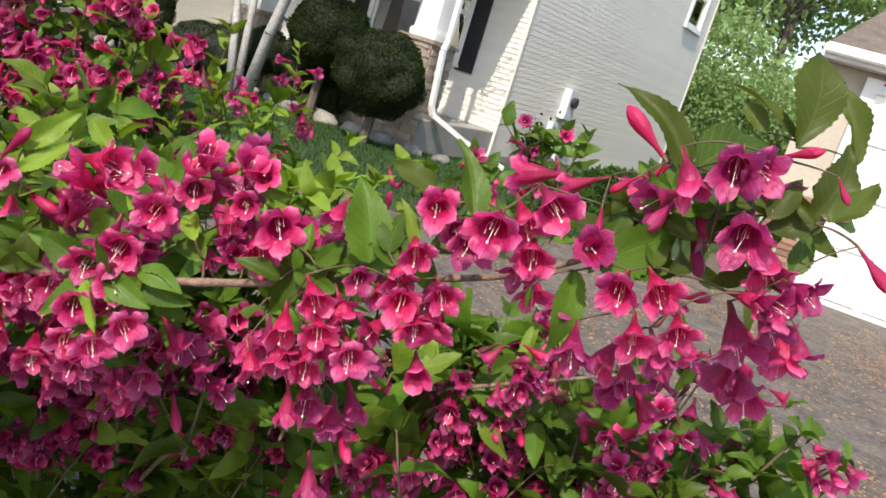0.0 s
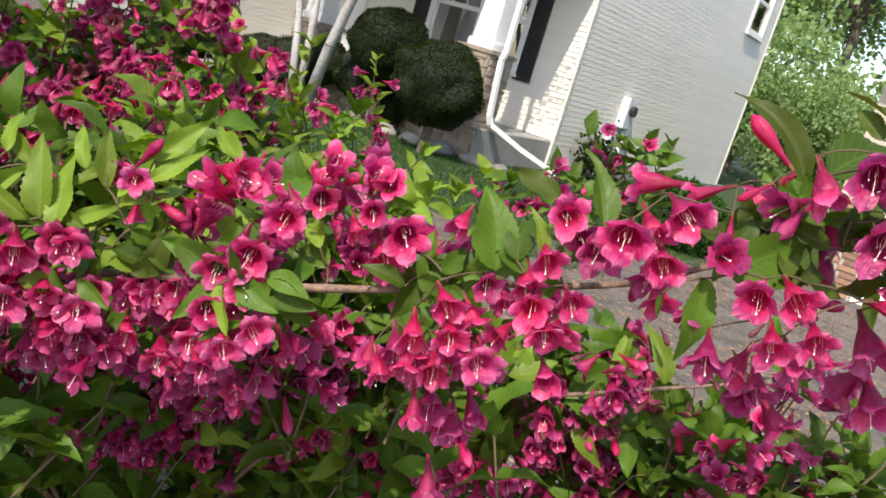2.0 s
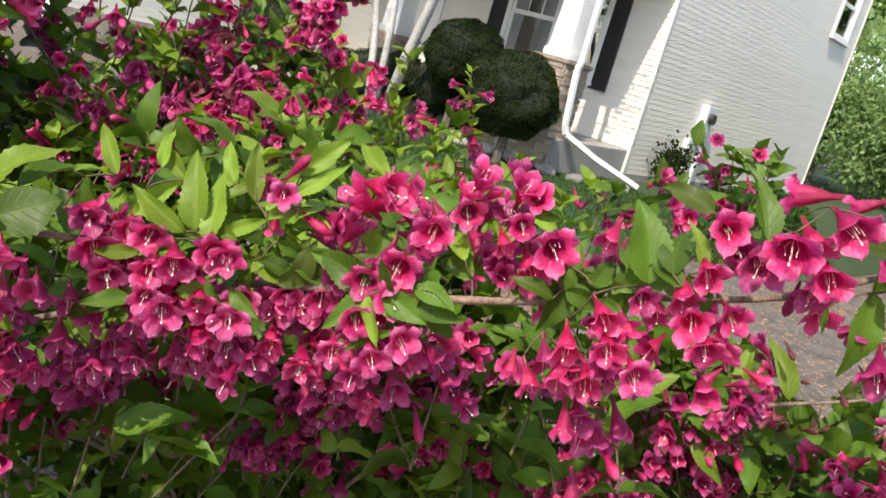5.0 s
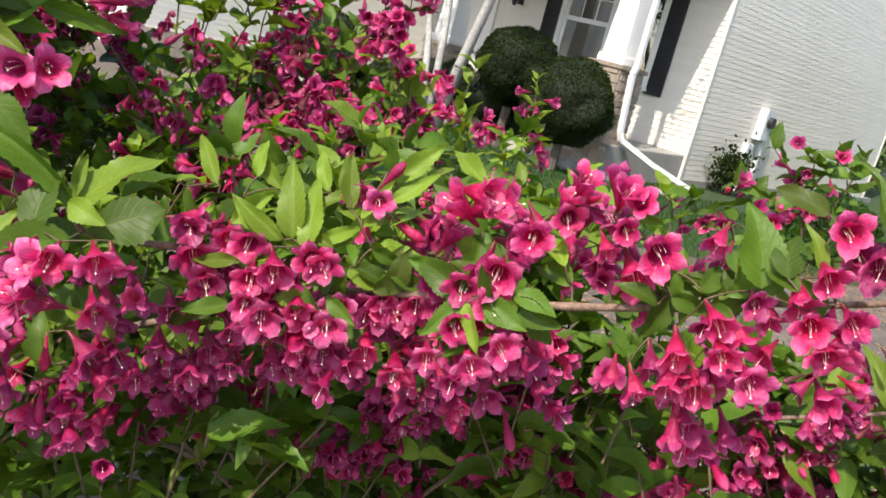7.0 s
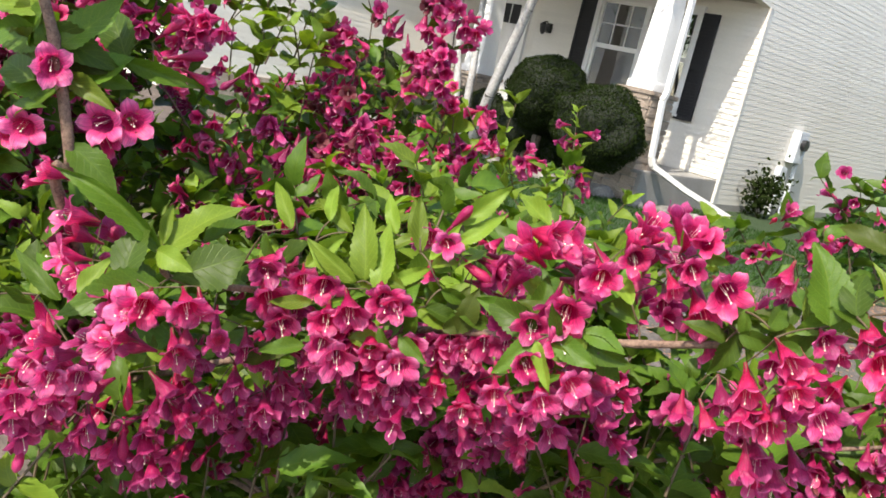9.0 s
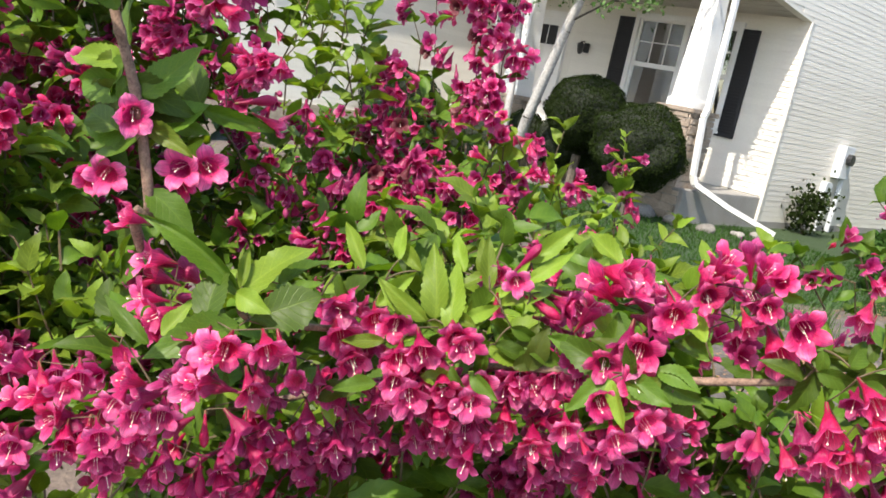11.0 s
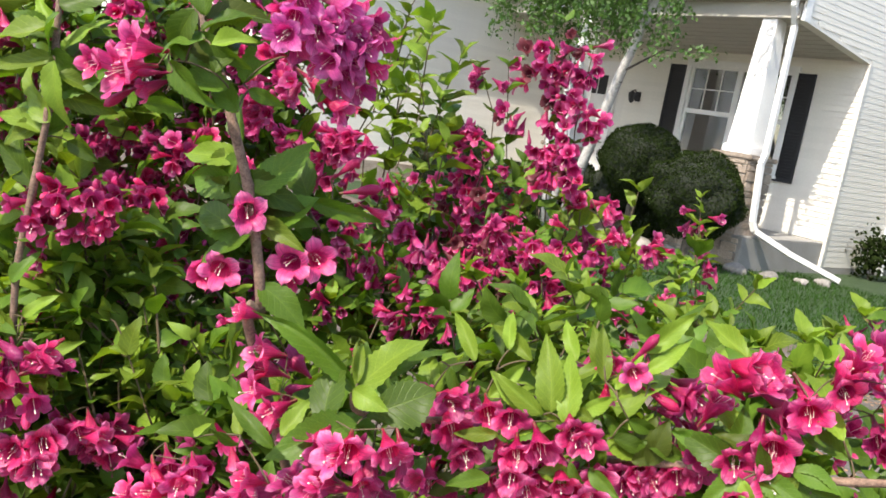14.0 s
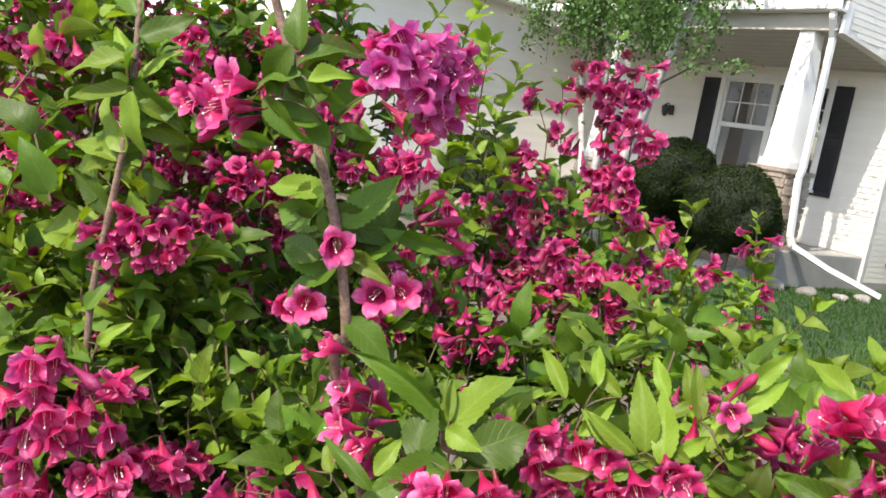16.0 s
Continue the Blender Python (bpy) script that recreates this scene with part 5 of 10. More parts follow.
arch.bloom(-93, 757, 1092, -29, -2, 1.06, "mauve")
arch.bloom(-110, 742, 1052, -70, -20, 0.84, "mauve")
arch.bloom(-108, 744, 1039, -4, -16, 0.93, "mauve")
arch.bloom(-115, 730, 1025, 1, -36, 0.56, "tube")
arch.bloom(-160, 773, 1008, -24, -52, 1.03, "mauve")
arch.bloom(-190, 770, 976, -48, -49, 0.86)
arch.bloom(-168, 827, 957, -13, -33, 0.89, "half")
arch.bloom(-105, 864, 999, 17, -27, 1.16, "mauve")
arch.bloom(-223, 759, 1044, -11, -50, 0.96, "half")
arch.bloom(-230, 756, 1044, -41, -53, 0.75)
arch.bloom(-192, 786, 1113, 34, -22, 0.98, "mauve")
arch.bloom(-333, 621, 1052, -18, -19, 1.28)
arch.bloom(-319, 629, 1030, -11, -20, 1.08)
arch.bloom(-305, 633, 1077, -29, -23, 1.02)
arch.bloom(-255, 625, 1061, -38, -21, 1.06)
arch.bloom(-239, 639, 1073, -21, -24, 1.13)
arch.bloom(-229, 664, 1086, -34, -7, 1.09)
arch.bloom(-260, 628, 1039, -43, -13, 0.93, "pink")
arch.bloom(-245, 640, 1030, -23, -16, 1.24, "pink")
arch.bloom(-230, 660, 1043, -28, -28, 0.91)
arch.bloom(-215, 683, 1034, -35, -13, 1.12, "pink")
arch.bloom(-285, 713, 978, -25, -14, 1.25, "pink")
arch.bloom(-237, 705, 979, -23, -22, 1.10)
arch.bloom(-221, 727, 1041, -51, -15, 1.17)
arch.bloom(-198, 740, 1049, -27, -10, 0.92, "mauve")
arch.bloom(-177, 742, 1065, -36, -25, 1.02)
arch.bloom(-191, 751, 992, -32, -35, 1.07)
arch.bloom(-346, 584, 1002, -14, -52, 1.03, "mauve")
arch.bloom(-352, 613, 955, -20, -35, 1.03, "mauve")
arch.bloom(-342, 662, 951, -15, -27, 1.07, "mauve")
arch.bloom(-339, 642, 931, -23, -28, 0.99, "mauve")
arch.bloom(-355, 598, 924, -19, -32, 0.96, "mauve")
arch.bloom(-296, 647, 994, -28, -37, 0.91, "mauve")
arch.bloom(-272, 679, 969, -26, -34, 0.98, "mauve")
arch.bloom(-257, 688, 969, -17, -31, 0.92, "mauve")
arch.bloom(-314, 664, 948, -29, -34, 0.89, "mauve")
arch.bloom(-324, 619, 1094, 49, 13, 1.08, "half")
arch.bloom(-224, 715, 1144, -39, 3, 0.83, "pink")
arch.bloom(-223, 731, 1176, 42, 59, 0.98, "bud")
arch.bloom(-259, 706, 1136, -117, 10, 0.63, "bud")
arch.bloom(-203, 753, 1117, 28, -17, 1.11, "bud")
arch.bloom(-191, 769, 1129, 20, -5, 0.98, "mauve")
arch.bloom(-340, 610, 997, -19, -42, 0.94, "mauve")
arch.bloom(-339, 655, 1039, -34, -31, 1.18, "mauve")
arch.bloom(-338, 652, 1022, 21, -20, 0.97, "mauve")
arch.bloom(-337, 636, 1051, 23, -39, 0.91)
arch.bloom(-260, 651, 1036, -2, -41, 0.93, "mauve")
arch.bloom(-268, 643, 1046, -13, -58, 1.11, "half")
arch.bloom(-239, 686, 1081, -42, -46, 1.04, "mauve")
arch.bloom(-262, 642, 1010, -57, -40, 1.09, "mauve")
arch.bloom(-256, 657, 1035, -4, -32, 0.81, "mauve")
arch.bloom(-236, 679, 1001, -3, -32, 1.06)
arch.bloom(-301, 709, 944, -18, -49, 1.06, "mauve")
arch.bloom(-249, 736, 971, 25, -21, 1.07)
arch.bloom(-225, 745, 1036, -13, -18, 0.86, "mauve")
arch.bloom(-204, 755, 1044, 1, -43, 1.02)
arch.bloom(-382, 583, 973, -47, -55, 0.94, "mauve")
arch.bloom(-355, 630, 934, -6, -45, 0.83, "mauve")
arch.bloom(-358, 665, 926, -15, -38, 0.86)
arch.bloom(-366, 647, 910, -4, -44, 0.81)
arch.bloom(-371, 622, 913, -41, -53, 0.98, "mauve")
arch.bloom(-306, 671, 988, 20, -38, 0.77, "half")
arch.bloom(-281, 706, 960, 23, -29, 0.85, "half")
arch.bloom(-261, 713, 961, -7, -49, 0.90, "half")
arch.bloom(-321, 683, 943, -68, -49, 0.71, "mauve")
arch.bloom(-335, 645, 1082, 50, 10, 0.92, "half")
arch.bloom(-254, 721, 1138, -36, -25, 0.77)
arch.bloom(-213, 777, 1105, 33, 3, 0.94, "mauve")
arch.bloom(-338, 629, 979, -70, -49, 0.96, "mauve")
arch.bloom(-208, 724, 1008, -36, -35, 1.02)
arch.bloom(-229, 670, 1035, -37, -22, 1.07)
arch.bloom(-228, 698, 999, -33, -24, 1.08, "mauve")
arch.bloom(-197, 744, 1057, -40, -18, 1.07)
arch.bloom(-188, 754, 1066, -38, -18, 1.01)
arch.bloom(-226, 700, 1018, -71, -52, 1.01, "mauve")
arch.bloom(-223, 729, 986, -22, -29, 0.97, "half")
arch.bloom(-202, 773, 1055, -48, -48, 1.04)
sprig = Stem(shrub, ((-0.357, 0.625, 1.054), (-0.371, 0.559, 1.059), (-0.372, 0.534, 1.069), (-0.366, 0.527, 1.095), (-0.363, 0.526, 1.105)), 0.0034, 0.0016, label="leafy side twig")
sprig.bloom(-289, 478, 1069, -37, -12, 1.07)
sprig.bloom(-270, 507, 1073, -14, -19, 0.96)
sprig.bloom(-375, 560, 984, -13, -31, 1.11)
sprig.bloom(-394, 586, 943, -2, -25, 1.02)
sprig.bloom(-367, 579, 916, 19, -27, 1.04)
sprig.bloom(-398, 536, 875, -13, -55, 1.05, "bud")
sprig.bloom(-385, 553, 878, -8, -39, 1.08, "mauve")
sprig.bloom(-401, 530, 866, -19, -40, 0.93, "mauve")
sprig.bloom(-374, 556, 859, -15, -38, 0.93, "mauve")
sprig.bloom(-323, 468, 1058, -62, -35, 1.06)
sprig.bloom(-278, 525, 1063, -0, -53, 0.84)
sprig.bloom(-386, 576, 981, -11, -56, 1.09, "half")
sprig.bloom(-426, 592, 917, -23, -54, 1.03)
sprig.bloom(-373, 605, 916, 15, -42, 1.06, "half")
sprig.bloom(-387, 580, 849, -30, -49, 1.10, "mauve")
sprig.bloom(-396, 556, 842, -9, -48, 0.90, "mauve")
sprig.bloom(-471, 480, 1093, -96, 14, 1.15, "pink")
sprig.bloom(-463, 473, 1056, -97, 10, 1.15, "pink")
sprig.bloom(-419, 475, 1050, -85, -16, 1.03, "half")
sprig.bloom(-470, 488, 1074, -103, 18, 1.05, "half")
sprig.bloom(-297, 465, 1067, -76, 18, 1.09, "pink")
sprig.bloom(-307, 458, 1030, -62, -5, 1.06, "pink")
sprig.bloom(-303, 461, 1046, -82, 22, 0.97)
sprig.bloom(-369, 474, 972, -23, -23, 1.10, "pink")
sprig.bloom(-377, 452, 974, -33, -17, 1.05, "pink")
sprig.bloom(-399, 440, 978, -51, -21, 0.99, "pink")
sprig.bloom(-373, 436, 1018, -95, 24, 0.97, "half")
sprig.bloom(-462, 421, 964, -30, -24, 1.12, "pink")
sprig.bloom(-461, 435, 971, -15, -25, 1.08, "pink")
sprig.bloom(-408, 438, 939, -13, -16, 1.09, "pink")
sprig.bloom(-431, 416, 926, -23, -26, 1.05)
sprig.bloom(-456, 405, 942, -63, 2, 1.03)
sprig.bloom(-511, 396, 885, -23, -16, 1.17, "pink")
sprig.bloom(-475, 394, 961, -82, 20, 1.07, "half")
sprig.bloom(-536, 389, 891, -63, -11, 0.99)
sprig.bloom(-407, 438, 918, -14, -35, 1.05, "mauve")
sprig.bloom(-430, 412, 916, -12, -35, 0.90, "mauve")
sprig.bloom(-390, 459, 939, -17, -31, 1.07, "mauve")
sprig.bloom(-409, 538, 922, -18, -52, 0.97, "bud")
sprig.bloom(-391, 552, 893, -16, -44, 1.14, "mauve")
sprig.bloom(-386, 572, 934, 22, -27, 1.28, "mauve")
sprig.bloom(-372, 588, 939, 3, -22, 1.08, "mauve")
sprig.bloom(-424, 510, 889, -18, -35, 1.08, "mauve")
sprig.bloom(-468, 459, 1131, -105, 16, 0.92, "half")
sprig.bloom(-506, 484, 1068, -103, 2, 1.07, "mauve")
sprig.bloom(-444, 476, 1031, -87, -31, 1.04)
sprig.bloom(-499, 486, 1060, -116, 44, 0.98, "mauve")
sprig.bloom(-327, 464, 1058, -108, 6, 1.01, "mauve")
sprig.bloom(-345, 460, 1029, -97, 40, 1.05, "mauve")
sprig.bloom(-389, 469, 954, -79, -24, 1.05, "half")
sprig.bloom(-398, 465, 951, -82, -31, 0.73, "tube")
sprig.bloom(-380, 451, 994, -100, -6, 0.98, "mauve")
sprig.bloom(-499, 417, 948, 0, -44, 1.05)
sprig.bloom(-503, 429, 959, -4, -38, 1.04, "mauve")
sprig.bloom(-448, 435, 924, 7, -41, 1.02, "mauve")
sprig.bloom(-435, 436, 921, -27, -51, 1.00)
sprig.bloom(-469, 425, 923, -93, -8, 1.02)
sprig.bloom(-535, 390, 855, 5, -22, 0.99, "mauve")
sprig.bloom(-513, 387, 944, -107, 27, 1.06)
sprig.bloom(-546, 408, 880, -85, -17, 1.03, "mauve")
sprig.bloom(-428, 456, 903, -27, -48, 0.98, "mauve")
sprig.bloom(-454, 428, 906, -17, -51, 0.73, "mauve")
sprig.bloom(-409, 481, 924, -49, -49, 0.93)
sprig.bloom(-392, 581, 861, -64, -43, 1.07, "half")
sprig.bloom(-398, 587, 913, 4, -45, 0.88, "mauve")
sprig.bloom(-445, 505, 864, -38, -49, 1.00, "mauve")
sprig.bloom(-500, 455, 1110, -100, -2, 0.55, "tube")
sprig.leaf(-352, 519, 1093, -359, 590, 1145, -10, 0.85, "lime", 0)
sprig.leaf(-367, 564, 1097, -381, 631, 1132, -15, 0.62, "leaf", 1)
sprig.leaf(-342, 487, 1070, -359, 506, 1123, 0, 1.10, "leaf", 0)
sprig.leaf(-352, 519, 1094, -400, 437, 1147, 0, 0.36, "leaf", 6)
sprig.leaf(-353, 521, 1099, -375, 535, 1131, 30, 0.48, "lime", 3)
sprig.leaf(-355, 525, 1096, -383, 522, 1130, -35, 0.60, "lime", 1)
sprig.leaf(-339, 525, 1075, -311, 572, 1107, 0, 1.32, "leaf", 5)
sprig.leaf(-345, 512, 1097, -313, 525, 1090, 0, 1.15, "lime", 0)
sprig.leaf(-329, 511, 1074, -324, 434, 1060, -8, 0.92, "leaf", 1)
sprig.leaf(-317, 431, 1068, -344, 398, 1101, 20, 0.52, "leaf", 2)
sprig.leaf(-354, 457, 1058, -362, 484, 1082, 0, 0.85, "lime", 4)
sprig.leaf(-401, 444, 1040, -423, 448, 1064, 0, 0.85, "lime", 0)
sprig.leaf(-415, 411, 1036, -426, 427, 1048, 0, 0.90, "lime", 1)
sprig.leaf(-382, 434, 1040, -381, 408, 1062, 0, 0.70, "leaf", 4)
arch.leaf(70, 796, 1180, 45, 795, 1234, 8, 1.05, "leaf")
arch.leaf(86, 792, 1193, 73, 816, 1223, -20, 1.10, "leaf")
arch.leaf(133, 802, 1232, 103, 810, 1281, 25, 0.72, "leaf")
arch.leaf(84, 828, 1237, 44, 830, 1241, 20, 0.90, "olive")
arch.leaf(207, 831, 1231, 241, 882, 1260, 15, 0.98, "leaf")
arch.leaf(193, 835, 1222, 211, 821, 1173, -15, 0.85, "leaf")
arch.leaf(195, 987, 1291, 130, 964, 1346, 0, 0.62, "olive", 6)
arch.leaf(227, 889, 1303, 256, 950, 1340, -20, 0.95, "leaf")
arch.leaf(210, 896, 1273, 188, 929, 1312, 10, 0.80, "leaf")
arch.leaf(248, 1076, 1336, 238, 1092, 1419, 0, 1.10, "olive", 5)
arch.leaf(243, 1086, 1341, 186, 1080, 1397, 20, 0.55, "olive")
arch.leaf(219, 1084, 1341, 191, 1086, 1364, 0, 0.90, "olive")
arch.leaf(281, 1059, 1289, 295, 1072, 1354, 10, 1.15, "olive")
arch.leaf(291, 1101, 1338, 264, 1102, 1402, 20, 0.55, "olive")
arch.leaf(264, 1071, 1281, 309, 1091, 1262, 15, 0.70, "olive")
arch.leaf(289, 1087, 1290, 325, 1147, 1305, 0, 0.75, "leaf")
arch.leaf(210, 896, 1273, 165, 887, 1244, 10, 0.70, "olive")
arch.leaf(216, 892, 1268, 183, 910, 1270, 20, 0.90, "leaf")
arch.leaf(263, 1125, 1310, 289, 1162, 1305, 15, 0.90, "leaf")
arch.leaf(200, 1041, 1217, 213, 1106, 1256, 15, 0.70, "leaf")
arch.leaf(-131, 746, 1098, -180, 721, 1110, -10, 0.90, "leaf")
arch.leaf(-90, 750, 1108, -52, 769, 1098, 10, 1.00, "leaf")
arch.leaf(-228, 730, 1142, -201, 755, 1182, 10, 0.56, "lime")
arch.leaf(12, 794, 1168, 18, 790, 1143, 20, 0.90, "leaf")
arch.leaf(-42, 802, 1133, -21, 837, 1130, 10, 0.90, "leaf")
arch.leaf(69, 770, 1160, 46, 770, 1162, 0, 0.90, "leaf")
arch.leaf(-75, 756, 1100, -72, 788, 1079, 10, 0.90, "leaf")
arch.leaf(-92, 742, 1076, -133, 721, 1040, 0, 0.30, "leaf")
arch.leaf(258, 1055, 1234, 269, 1060, 1184, 30, 0.50, "olive")
arch.leaf(176, 819, 1206, 179, 817, 1190, 20, 0.50, "leaf")
arch.leaf(216, 1029, 1224, 243, 1040, 1210, 30, 0.90, "olive")
arch.leaf(-65, 784, 1129, -117, 792, 1137, 20, 0.90, "leaf")
arch.leaf(35, 787, 1165, 25, 819, 1176, 20, 0.90, "leaf")
arch.leaf(-31, 784, 1198, -13, 805, 1193, 30, 0.70, "leaf")
arch.leaf(96, 788, 1189, 63, 805, 1191, 20, 0.80, "leaf")
arch.leaf(-250, 670, 1091, -271, 673, 1154, 5, 0.76, "lime")
arch.leaf(-249, 709, 1127, -272, 717, 1171, 15, 0.64, "lime")
arch.leaf(-230, 734, 1159, -218, 772, 1197, 10, 0.68, "lime")
arch.leaf(-257, 712, 1141, -277, 686, 1116, 10, 0.64, "lime")
arch.leaf(-333, 657, 1110, -294, 681, 1076, 15, 0.55, "leaf")
arch.leaf(-235, 687, 1098, -263, 664, 1108, 10, 0.64, "lime")
arch.leaf(-126, 741, 1098, -170, 707, 1114, -10, 0.95, "leaf")
arch.leaf(-125, 740, 1097, -135, 705, 1063, 0, 0.75, "leaf")
arch.leaf(-88, 749, 1102, -63, 782, 1089, 15, 0.90, "leaf")
arch.leaf(-144, 768, 1115, -186, 766, 1141, 10, 0.72, "lime")
arch.leaf(-249, 679, 1098, -239, 722, 1117, 15, 0.56, "lime")
arch.leaf(-277, 648, 1093, -321, 643, 1113, 0, 0.56, "lime")
arch.leaf(-70, 776, 1143, -110, 789, 1162, 10, 0.72, "lime")
arch.leaf(-234, 711, 1118, -237, 758, 1144, 10, 0.64, "lime")
arch.leaf(-145, 750, 1182, -203, 761, 1205, 20, 0.48, "lime")
arch.leaf(-221, 731, 1123, -238, 783, 1155, 10, 0.56, "lime")
arch.leaf(-234, 666, 1064, -220, 672, 1044, 10, 0.80, "leaf")
arch.leaf(-227, 723, 1100, -209, 750, 1091, 10, 0.80, "leaf")
arch.leaf(-335, 602, 1117, -319, 617, 1078, 10, 0.60, "leaf")
arch.leaf(-266, 667, 1095, -286, 659, 1161, 5, 0.80, "lime")
arch.leaf(-268, 659, 1093, -303, 624, 1123, 10, 0.56, "lime")
arch.leaf(-320, 642, 1089, -313, 677, 1125, 20, 0.64, "lime")
arch.leaf(-256, 674, 1096, -231, 710, 1110, 10, 0.60, "lime")
arch.leaf(-264, 714, 1132, -283, 717, 1172, 10, 0.72, "lime")
arch.leaf(-329, 626, 1122, -368, 620, 1163, 15, 0.56, "lime")
arch.leaf(-318, 685, 1123, -367, 663, 1152, 10, 0.56, "lime")
arch.leaf(-332, 667, 1130, -361, 688, 1164, 10, 0.56, "lime")
arch.leaf(-290, 713, 1131, -319, 718, 1166, 10, 0.64, "lime")
arch.leaf(-240, 714, 1123, -251, 756, 1154, 10, 0.48, "lime")
arch.leaf(-139, 751, 1105, -143, 757, 1143, 10, 1.00, "leaf")
arch.leaf(-203, 764, 1096, -173, 793, 1064, 10, 0.95, "leaf")
arch.leaf(-227, 735, 1153, -245, 786, 1187, 15, 0.64, "lime")
arch.leaf(-195, 779, 1136, -215, 828, 1174, 10, 0.56, "lime")
arch.leaf(-336, 593, 1121, -356, 637, 1134, 10, 0.56, "lime")
arch.bloom(-127, 741, 1181, 11, 9, 1.21, "half")
arch.bloom(-76, 766, 1200, -11, 74, 0.90, "half")
arch.bloom(-63, 765, 1218, -23, 61, 1.01, "half")
arch.bloom(-122, 727, 1102, -52, -20, 1.07)
arch.bloom(-96, 731, 1123, -55, -16, 1.17)
arch.bloom(-127, 772, 1180, 24, 31, 1.23)
arch.bloom(-76, 795, 1191, 37, 84, 0.91, "mauve")
arch.bloom(-80, 783, 1209, 23, 68, 1.02)
arch.bloom(-125, 755, 1099, -28, -33, 1.08)
arch.bloom(-113, 735, 1117, -58, -52, 1.09, "mauve")
upright = Stem(shrub, ((-0.740, 1.180, 0.020), (-0.670, 0.830, 0.470), (-0.492, 0.497, 1.071), (-0.480, 0.487, 1.128), (-0.488, 0.473, 1.203), (-0.499, 0.467, 1.238), (-0.514, 0.453, 1.286), (-0.524, 0.442, 1.324), (-0.539, 0.426, 1.366), (-0.551, 0.413, 1.402), (-0.554, 0.401, 1.433)), 0.0056, 0.004, label="upright brown weigela stem")
upright.bloom(-473, 459, 1219, -18, -1, 1.19, "pink")
upright.bloom(-491, 447, 1162, -29, -1, 1.15, "pink")
upright.bloom(-468, 502, 1178, -45, 6, 1.24, "pink")
upright.bloom(-466, 533, 1181, -15, 8, 1.26, "pink")
upright.bloom(-491, 333, 1323, -76, -10, 1.41, "pink")
upright.bloom(-487, 340, 1344, -82, -0, 1.30, "pink")
upright.bloom(-482, 354, 1323, -97, -10, 0.77, "bud")
upright.bloom(-522, 344, 1293, -90, -38, 0.98, "bud")
upright.bloom(-510, 321, 1323, -73, -13, 0.96)
upright.bloom(-399, 432, 1370, -41, -12, 1.11, "lilac")
upright.bloom(-422, 462, 1398, -2, -31, 1.17, "lilac")
upright.bloom(-419, 482, 1356, -57, -23, 1.08, "lilac")
upright.bloom(-424, 505, 1380, 19, -17, 1.16, "lilac")
upright.bloom(-438, 520, 1348, 7, -37, 1.14, "lilac")
upright.bloom(-490, 556, 1316, 35, -20, 1.05, "trumpet")
upright.bloom(-423, 505, 1403, 31, -11, 1.15, "lilac")
upright.bloom(-424, 488, 1390, 3, 20, 1.08, "lilac")
upright.bloom(-427, 522, 1363, 29, -10, 1.04, "lilac")
upright.bloom(-495, 577, 1273, 51, 44, 1.01, "bud")
upright.bloom(-497, 605, 1246, 52, 16, 1.16, "bud")
upright.bloom(-477, 585, 1216, 49, -10, 0.86, "tube")
upright.bloom(-467, 605, 1222, 47, -15, 0.81, "tube")
upright.bloom(-408, 445, 1382, -27, -34, 1.08, "lilac")
upright.bloom(-422, 473, 1378, -24, -28, 1.13, "lilac")
upright.bloom(-425, 498, 1367, -23, -37, 1.10, "lilac")
upright.bloom(-422, 515, 1386, 8, -15, 1.11, "lilac")
upright.bloom(-421, 528, 1374, 26, -27, 1.03, "lilac")
upright.bloom(-451, 518, 1337, -12, -42, 1.13, "mauve")
upright.bloom(-462, 548, 1335, 9, -49, 1.11, "mauve")
upright.bloom(-522, 445, 1150, -18, -13, 1.11)
upright.bloom(-497, 525, 1153, -0, -16, 1.05, "half")
upright.bloom(-498, 359, 1309, -95, -25, 0.80, "tube")
upright.bloom(-515, 339, 1316, -95, 4, 0.78, "tube")
upright.bloom(-428, 432, 1357, -62, 0, 0.76, "tube")
upright.bloom(-435, 490, 1382, 18, -49, 1.03, "mauve")
upright.bloom(-456, 489, 1355, -93, -22, 0.91)
upright.bloom(-434, 528, 1375, 49, -34, 1.06, "mauve")
upright.bloom(-500, 540, 1330, 30, -25, 1.0, "trumpet")
upright.bloom(-443, 529, 1405, 49, -12, 1.04)
upright.bloom(-462, 491, 1391, 35, 1, 0.95, "mauve")
upright.bloom(-428, 545, 1356, 41, -33, 0.94)
upright.bloom(-435, 444, 1387, -78, -46, 0.90)
upright.bloom(-453, 475, 1364, -1, -38, 0.92, "mauve")
upright.bloom(-442, 525, 1367, -47, -57, 1.04)
upright.bloom(-431, 538, 1396, 33, -14, 0.93, "mauve")
upright.bloom(-437, 552, 1381, 46, -52, 0.98, "mauve")
upright.leaf(-494, 471, 1234, -479, 519, 1282, 0, 1.10, "leaf")
upright.leaf(-509, 535, 1230, -555, 522, 1281, 20, 1.00, "leaf")
upright.leaf(-492, 453, 1201, -533, 424, 1220, 10, 1.10, "leaf")
upright.leaf(-494, 488, 1197, -475, 524, 1241, -10, 1.00, "leaf")
upright.leaf(-513, 513, 1206, -484, 534, 1208, 0, 1.00, "leaf")
upright.leaf(-483, 378, 1336, -452, 408, 1304, 10, 0.75, "leaf")
upright.leaf(-483, 378, 1331, -473, 401, 1308, 15, 0.90, "leaf")
upright.leaf(-474, 388, 1338, -498, 383, 1372, 10, 0.80, "leaf")
upright.leaf(-469, 437, 1328, -481, 467, 1375, 10, 0.90, "leaf")
